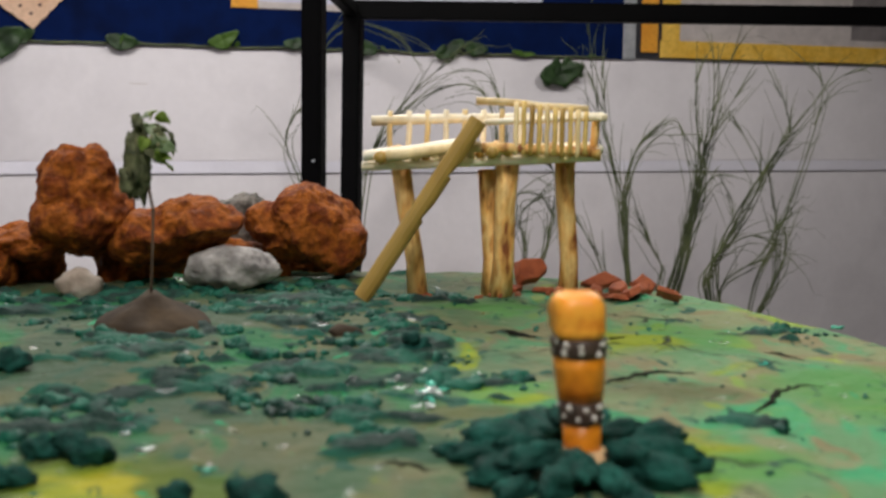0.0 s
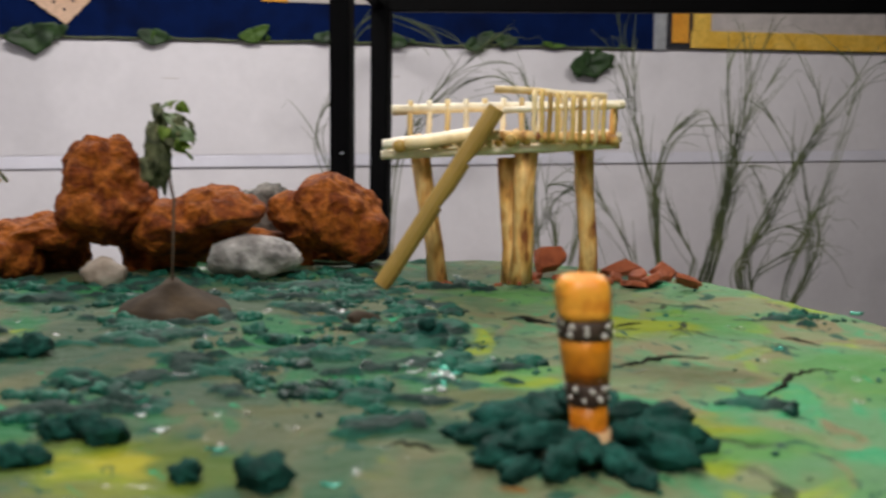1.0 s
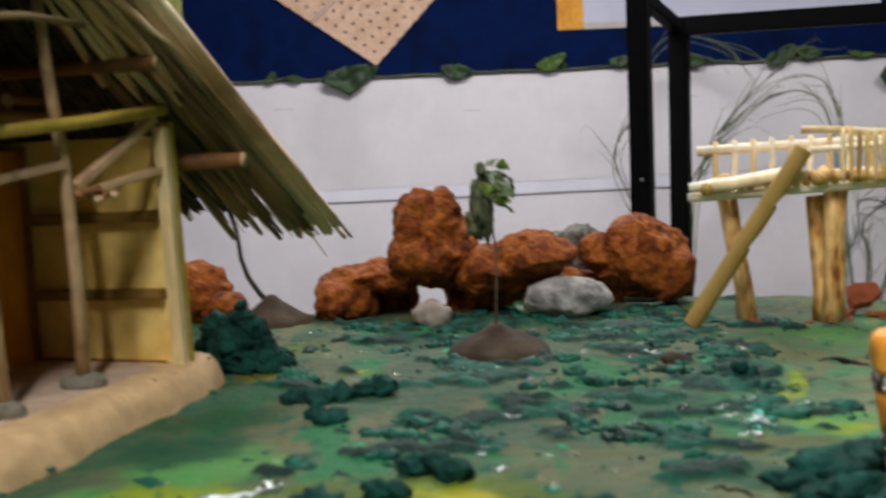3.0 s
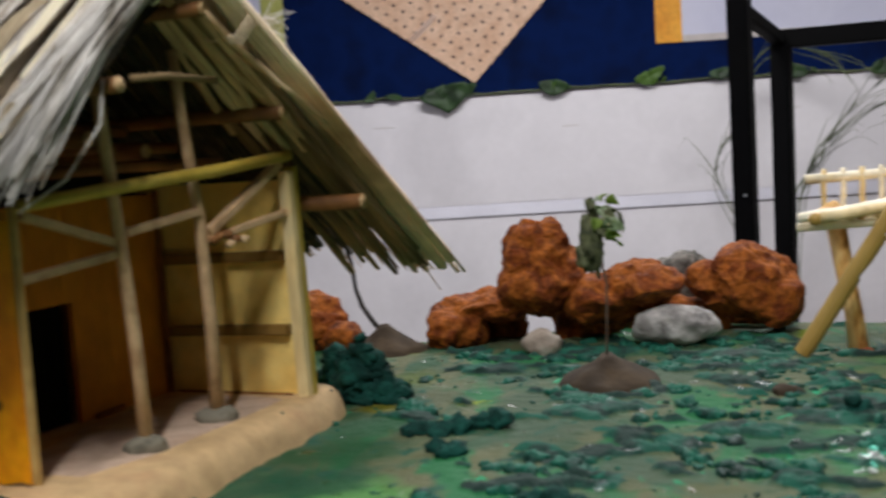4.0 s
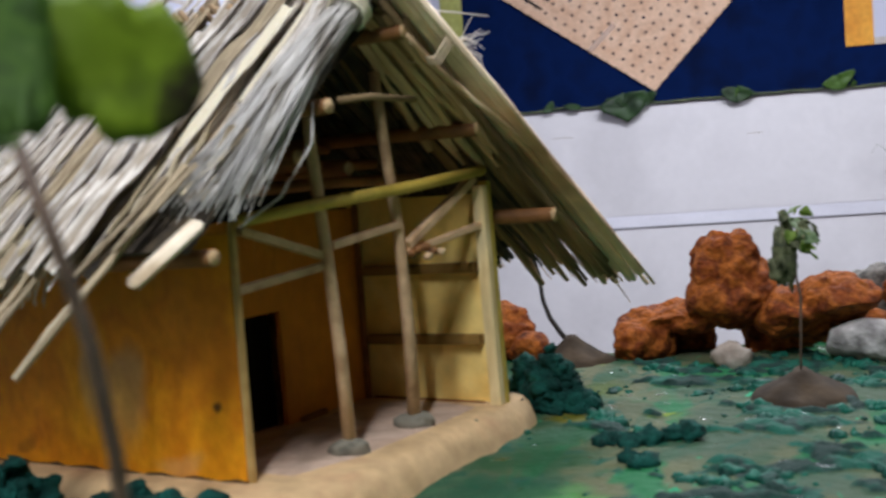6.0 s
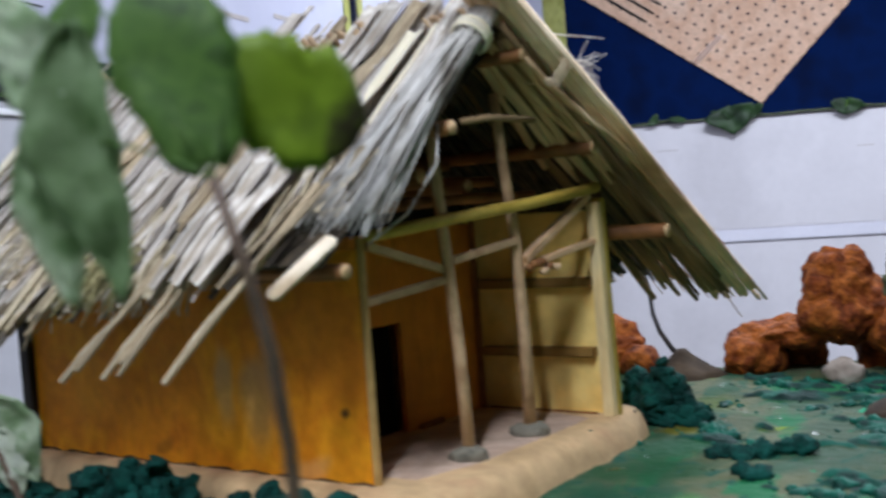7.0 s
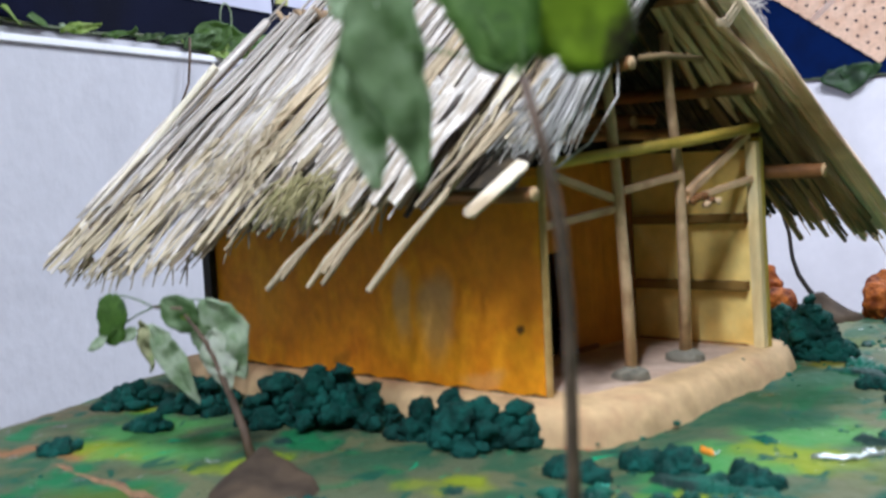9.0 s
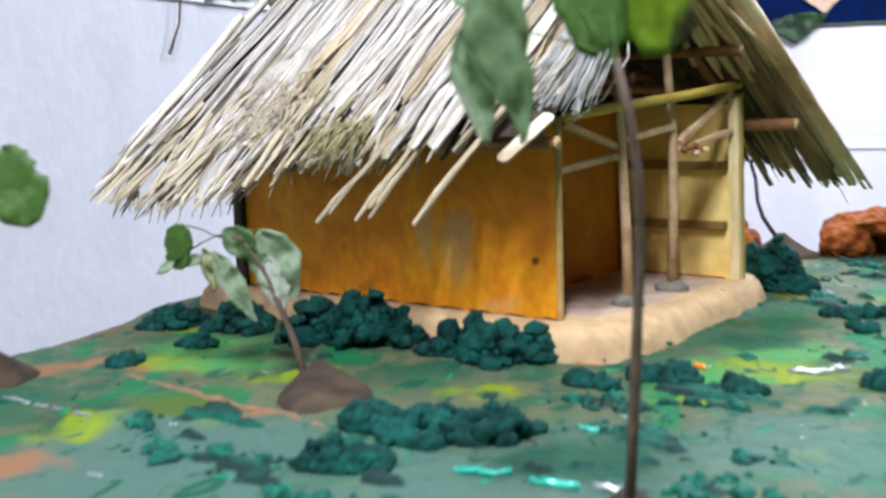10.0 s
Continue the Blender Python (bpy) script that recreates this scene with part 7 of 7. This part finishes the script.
def turned(profile, cx, cy, lean=(0, 0), n=20, sq=0.0, seed=0, worn=0.03):
    """A turned body: (z, r) from below."""
    bm = bmesh.new()
    rings = []
    for z, r in profile:
        ring = []
        for a in np.linspace(0, 2 * math.pi, n, endpoint=False):
            rr = r * (1 + sq * math.cos(4 * a)) * (1 + worn * noise.noise(Vector((math.cos(a) * 2, math.sin(a) * 2, z * 90 + seed))))
            ring.append(bm.verts.new((cx + lean[0] * z + rr * math.cos(a), cy + lean[1] * z + rr * math.sin(a), z)))
        rings.append(ring)
    for r0, r1 in zip(rings, rings[1:]):
        for k in range(n):
            bm.faces.new((r0[k], r0[(k + 1) % n], r1[(k + 1) % n], r1[k]))
    bm.faces.new(rings[0][::-1])
    bm.faces.new(rings[-1])
    return bm


TX, TY, LN = 0.1358, 0.597, (-0.06, 0)
part("lower_shaft", turned([(0.0, 0.0084), (0.010, 0.0088), (0.020, 0.0093)], TX, TY, LN, 24, 0.04), TOTEM, tot)
part("lower_band", turned([(0.020, 0.0096), (0.0206, 0.0101), (0.0258, 0.0103), (0.0306, 0.0105), (0.0312, 0.0100)], TX, TY, LN, 24, 0.04, 5, 0.07), BAND, tot, "dark woven band")
part("upper_shaft", turned([(0.0312, 0.0104), (0.038, 0.0113), (0.046, 0.0119), (0.0522, 0.0123), (0.0525, 0.0118)], TX, TY, LN, 24, 0.04), TOTEM, tot)
part("upper_band", turned([(0.0525, 0.0122), (0.0531, 0.0128), (0.0575, 0.0129), (0.0615, 0.0129), (0.062, 0.0124)], TX, TY, LN, 24, 0.04, 9, 0.07), BAND, tot, "dark woven band")
part("head", turned([(0.062, 0.0116), (0.0632, 0.0130), (0.066, 0.0139), (0.070, 0.0136), (0.0735, 0.0139), (0.0775, 0.0137), (0.0805, 0.0128), (0.0825, 0.0108), (0.0834, 0.0075)], TX, TY, LN, 24, -0.05, 3, 0.14), TOTEM_TOP, tot, "pale orange blocky head")
rng = random.Random(91)
for z, r, n in ((0.0232, 0.0103, 7), (0.0283, 0.0105, 8), (0.0555, 0.0129, 9), (0.0598, 0.0129, 9)):
    for i in range(n):
        a, k = 2 * math.pi * (i + rng.uniform(-0.32, 0.32)) / n, rng.uniform(0.65, 1.25)
        bz = z + rng.uniform(-0.001, 0.001)
        part("bead", lump_bm((TX + LN[0] * bz + (r - 0.0004) * math.cos(a), TY + (r - 0.0004) * math.sin(a), bz), (0.0013 * k, 0.0013 * k, 0.0013 * k * rng.uniform(0.8, 1.3)), i, 2, 0.6, 2, 0), BEAD, tot)

# ---- leafy saplings ----
X, Y = -0.165, 0.170
tall_sapling = sapling(grounded(X, Y), [(X, Y, 0.0), (-0.155, 0.158, 0.06), (-0.147, 0.148, 0.11), (-0.142, 0.142, 0.15), (-0.138, 0.134, 0.18), (-0.137, 0.126, 0.205), (-0.140, 0.119, 0.233)],
        [((-0.157, 0.142, 0.265), (-0.131, 0.175, 0.245), 0.040, (0.62, -0.72, 0.2), LEAF_YELLOW, 0.10),
         ((-0.152, 0.129, 0.237), (-0.164, 0.119, 0.297), 0.036, (0.62, -0.74, 0.1), LEAF, 0.05),
         ((-0.199, 0.123, 0.248), (-0.230, 0.109, 0.285), 0.022, (0.7, -0.5, 0.5), LEAF_PALE, 0.0),
         ((-0.201, 0.128, 0.295), (-0.212, 0.115, 0.265), 0.020, (0.3, -0.9, 0.2), LEAF, 0.0)], "tall thin sapling with large green leaves", 0.0029)
FACE = (0.62, -0.74, 0.0)
part("leaf", lobed_leaf_bm((-0.200, 0.120, 0.286), (-0.193, 0.125, 0.196), FACE, (0.04, 0.14, 0.20, 0.24, 0.25, 0.20, 0.15, 0.10, 0.04, 0.02), (0.02, 0.06, 0.08, 0.07, 0.09, 0.07, 0.09, 0.07, 0.05, 0.0), 4), LEAF_MID, tall_sapling, "large lobed hanging leaf")
part("leaf", lobed_leaf_bm((-0.217, 0.112, 0.250), (-0.211, 0.120, 0.196), FACE, (0.05, 0.16, 0.20, 0.14, 0.10, 0.03), (0.05, 0.12, 0.16, 0.18, 0.10, 0.02), 9), LEAF_PALE, tall_sapling, "pale curled leaf underside")
part("leaf", lobed_leaf_bm((-0.204, 0.118, 0.256), (-0.231, 0.108, 0.300), (0.5, -0.8, 0.3), (0.05, 0.18, 0.26, 0.18, 0.04), (0.05, 0.22, 0.16, 0.20, 0.02), 13, 18, 0.12), LEAF_PALE, tall_sapling, "pale crumpled leaf")
X, Y = -0.540, 0.309
sapling(grounded(X, Y), [(X, Y, -0.004), (-0.553, 0.312, 0.022), (-0.564, 0.309, 0.049), (-0.576, 0.302, 0.083), (-0.590, 0.292, 0.108), (-0.604, 0.279, 0.110)],
        [((-0.600, 0.284, 0.115), (-0.577, 0.302, 0.090), 0.024, (0.5, -0.8, 0.35), LEAF_MID, 0.05), ((-0.580, 0.305, 0.113), (-0.555, 0.318, 0.056), 0.042, (0.55, -0.8, 0.1), LEAF_PALE, 0.08), ((-0.574, 0.306, 0.092), (-0.563, 0.311, 0.048), 0.026, (0.6, -0.75, 0.2), LEAF_WHITE, 0.0),
         ((-0.606, 0.277, 0.098), (-0.579, 0.295, 0.040), 0.019, (0.7, -0.6, 0.1), LEAF_PALE, 0.0), ((-0.612, 0.273, 0.101), (-0.606, 0.277, 0.066), 0.012, (0.4, -0.8, 0.1), LEAF_DRY, 0.0), ((-0.626, 0.261, 0.120), (-0.627, 0.257, 0.084), 0.024, (0.4, -0.85, 0.1), LEAF, 0.05),
         ((-0.591, 0.291, 0.107), (-0.588, 0.293, 0.093), 0.012, (0.5, -0.7, 0.3), LEAF_YELLOW, 0.05), ((-0.629, 0.256, 0.090), (-0.640, 0.247, 0.081), 0.009, (0.3, -0.8, 0.4), LEAF_PALE, 0.0), ((-0.614, 0.270, 0.096), (-0.620, 0.264, 0.086), 0.010, (0.5, -0.7, 0.2), LEAF_PALE, 0.0)], "small sapling with pale drooping leaves beside the hut", 0.0036, 0.75)
X, Y = -0.74, 0.155
sapling(grounded(X, Y), [(X, Y, 0.0), (X + 0.05, Y - 0.02, 0.10), (X + 0.12, Y - 0.06, 0.17), (X + 0.20, Y - 0.10, 0.20)],
        [((-0.53, 0.055, 0.19), (-0.505, 0.058, 0.150), 0.040, (0.5, -0.85, 0.2), LEAF, 0.1)], "sapling at the rim with a hanging round leaf")

# ---- bits pressed into the clay ----
def scrap(pts, w, mat, label, name):
    k0 = min(1.0, w / 0.006)
    bm = bmesh.new()
    rows = []
    rng = random.Random(int(abs(pts[0][0] * 9000) + abs(pts[0][1] * 7000)))
    line = []
    for (x0, y0), (x1, y1) in zip(pts, pts[1:]):
        line += [(x0 + (x1 - x0) * t / 4, y0 + (y1 - y0) * t / 4) for t in range(4)]
    line.append(pts[-1])
    m = len(line) - 1
    for i, (x, y) in enumerate(line):
        a, b = line[max(i - 1, 0)], line[min(i + 1, m)]
        n = Vector((a[1] - b[1], b[0] - a[0])).normalized() * w / 2 * (1 - 0.75 * abs(2 * i / m - 1) ** 1.5) * rng.uniform(0.6, 1.3)
        z = ground_z(x, y) + rng.uniform(-0.0008, 0.0010) * k0
        rows.append([bm.verts.new((x + n.x * k, y + n.y * k, z + h * rng.uniform(0.5, 1.4))) for k, h in ((-1, 0.0005), (-0.3, 0.0036 * k0), (0.4, 0.0030 * k0), (1, 0.0005), (0, -0.001))])
    for r0, r1 in zip(rows, rows[1:]):
        for k in range(5):
            bm.faces.new((r0[k], r0[(k + 1) % 5], r1[(k + 1) % 5], r1[k]))
    bm.faces.new(rows[0][::-1])
    bm.faces.new(rows[-1])
    bmesh.ops.recalc_face_normals(bm, faces=bm.faces)
    return single(name, bm, mat, (*pts[0], ground_z(*pts[0])), label, "scrap", "scraps in the clay")


scrap([(-0.222, 0.508), (-0.205, 0.516), (-0.193, 0.525), (-0.186, 0.538)], 0.0055, FOIL, "curved white shiny scrap pressed in the clay", "white_scrap")
scrap([(-0.288, 0.183), (-0.275, 0.190), (-0.266, 0.191), (-0.256, 0.196)], 0.006, TEAL_FOIL, "shiny teal foil strip in the clay", "foil_strip")
scrap([(-0.282, 0.306), (-0.272, 0.301), (-0.262, 0.300)], 0.006, TEAL_FOIL, "shiny teal foil strip in the clay", "foil_strip")
scrap([(-0.240, 0.190), (-0.228, 0.196), (-0.213, 0.200)], 0.007, TEAL_FOIL, "shiny teal foil strip in the clay", "foil_strip")
scrap([(-0.210, 0.209), (-0.20, 0.212), (-0.19, 0.218)], 0.008, FOIL, "shiny silver foil strip in the clay", "foil_strip")
for x, y, ln in ((-0.677, 0.125, 0.03), (-0.635, 0.127, 0.014), (-0.612, 0.128, 0.009), (-0.589, 0.129, 0.016), (-0.536, 0.144, 0.01), (-0.509, 0.151, 0.007), (-0.275, 0.301, 0.012), (-0.462, 0.055, 0.012)):
    scrap([(x, y), (x + ln * 0.5, y + ln * 0.25), (x + ln, y + ln * 0.2)], 0.004, FOIL, "small shiny silver foil strip in the clay", "foil_strip")
for k in range(9):
    x, y = 0.045 + 0.0012 * k + 0.004 * math.sin(k * 2.3), 0.775 - 0.0105 * k
    scrap([(x, y), (x + 0.003, y + 0.003 * math.cos(k)), (x + 0.006, y - 0.002)], 0.0045 if k % 3 else 0.007, TEAL_FOIL if k % 2 else FOIL, "tiny shiny scrap put where the clay glints", "foil_strip")
scrap([(0.045, 0.725), (0.052, 0.722), (0.058, 0.726)], 0.008, FOIL, "shiny silver scrap in the clay", "foil_strip")
scrap([(-0.290, 0.488), (-0.283, 0.486), (-0.276, 0.480)], 0.009, TOTEM, "small orange leaf scrap on the clay", "leaf_scrap")
scrap([(0.052, 0.76), (0.06, 0.755)], 0.006, TEAL_FOIL, "shiny teal scrap in the clay", "foil_strip")
# bits of foil added to make the glints of the glossy clay
rng = random.Random(91)
for x, y in ((-0.132, 0.657), (-0.084, 0.597), (-0.047, 0.565), (0.033, 0.611), (-0.296, 0.986), (0.016, 0.524), (0.27, 0.82), (0.078, 0.774), (0.366, 0.992), (-0.282, 0.487), (-0.265, 0.526), (-0.203, 0.545), (-0.574, 0.293), (0.045, 0.69), (0.05, 0.74), (0.040, 0.715), (0.056, 0.735), (0.048, 0.760), (0.036, 0.775), (0.062, 0.705), (0.030, 0.740), (0.02, 0.66), (0.01, 0.62), (-0.06, 0.70), (-0.10, 0.62), (-0.31, 0.40), (-0.27, 0.34)):
    a, ln = rng.uniform(-0.9, 0.9), rng.uniform(0.004, 0.008)
    scrap([(x, y), (x + ln * math.cos(a), y + ln * math.sin(a)), (x + 1.6 * ln * math.cos(a + 0.6), y + 1.6 * ln * math.sin(a + 0.6))], rng.uniform(0.0016, 0.0028), rng.choice((FOIL, FOIL, TEAL_FOIL)), "tiny shiny scrap put where the clay glints", "foil_scrap")


# dark cracks in the clay: half-buried bars coloured with the cracks' shade
def crack(pts, r, seed, name="crack", mat=CRACK, label="dark bar drawn as an open crack", sink=0.0):
    rng = random.Random(seed)
    line = []
    for (x0, y0), (x1, y1) in zip(pts, pts[1:]):
        for k in range(6):
            t = k / 6
            x, y = x0 + (x1 - x0) * t + rng.uniform(-0.002, 0.002), y0 + (y1 - y0) * t + rng.uniform(-0.003, 0.003)
            line.append((x, y, ground_z(x, y) - sink))
    m = len(line)
    part(name, tube(line, [r * (0.25 + math.sin(math.pi * i / (m - 1))) * rng.uniform(0.6, 1.2) for i in range(m)], 5, 0.3, seed), mat, model_ground, label)


for n, (line, r) in enumerate((([(0.159, 0.764), (0.176, 0.775), (0.2, 0.8), (0.23, 0.803)], 0.0018), ([(0.235, 0.693), (0.25, 0.715), (0.268, 0.757), (0.281, 0.769), (0.302, 0.772)], 0.0015), ([(0.086, 0.922), (0.103, 0.915), (0.126, 0.903)], 0.003),
                                ([(0.038, 0.583), (0.05, 0.58), (0.07, 0.569)], 0.0012), ([(0.284, 0.868), (0.31, 0.847)], 0.0016), ([(0.166, 0.892), (0.196, 0.906)], 0.0014))):
    crack(line, r, n + 1)
crack([(-0.80, 0.24), (-0.692, 0.224), (-0.613, 0.221), (-0.526, 0.215), (-0.459, 0.219), (-0.407, 0.211), (-0.345, 0.218)], 0.0042, 21, "seam", TAN_CLAY, "tan clay seam", 0.0030)
crack([(-0.385, 0.444), (-0.370, 0.452), (-0.352, 0.468)], 0.0030, 23, "seam", RED_CHIP, "red clay seam", 0.0016)
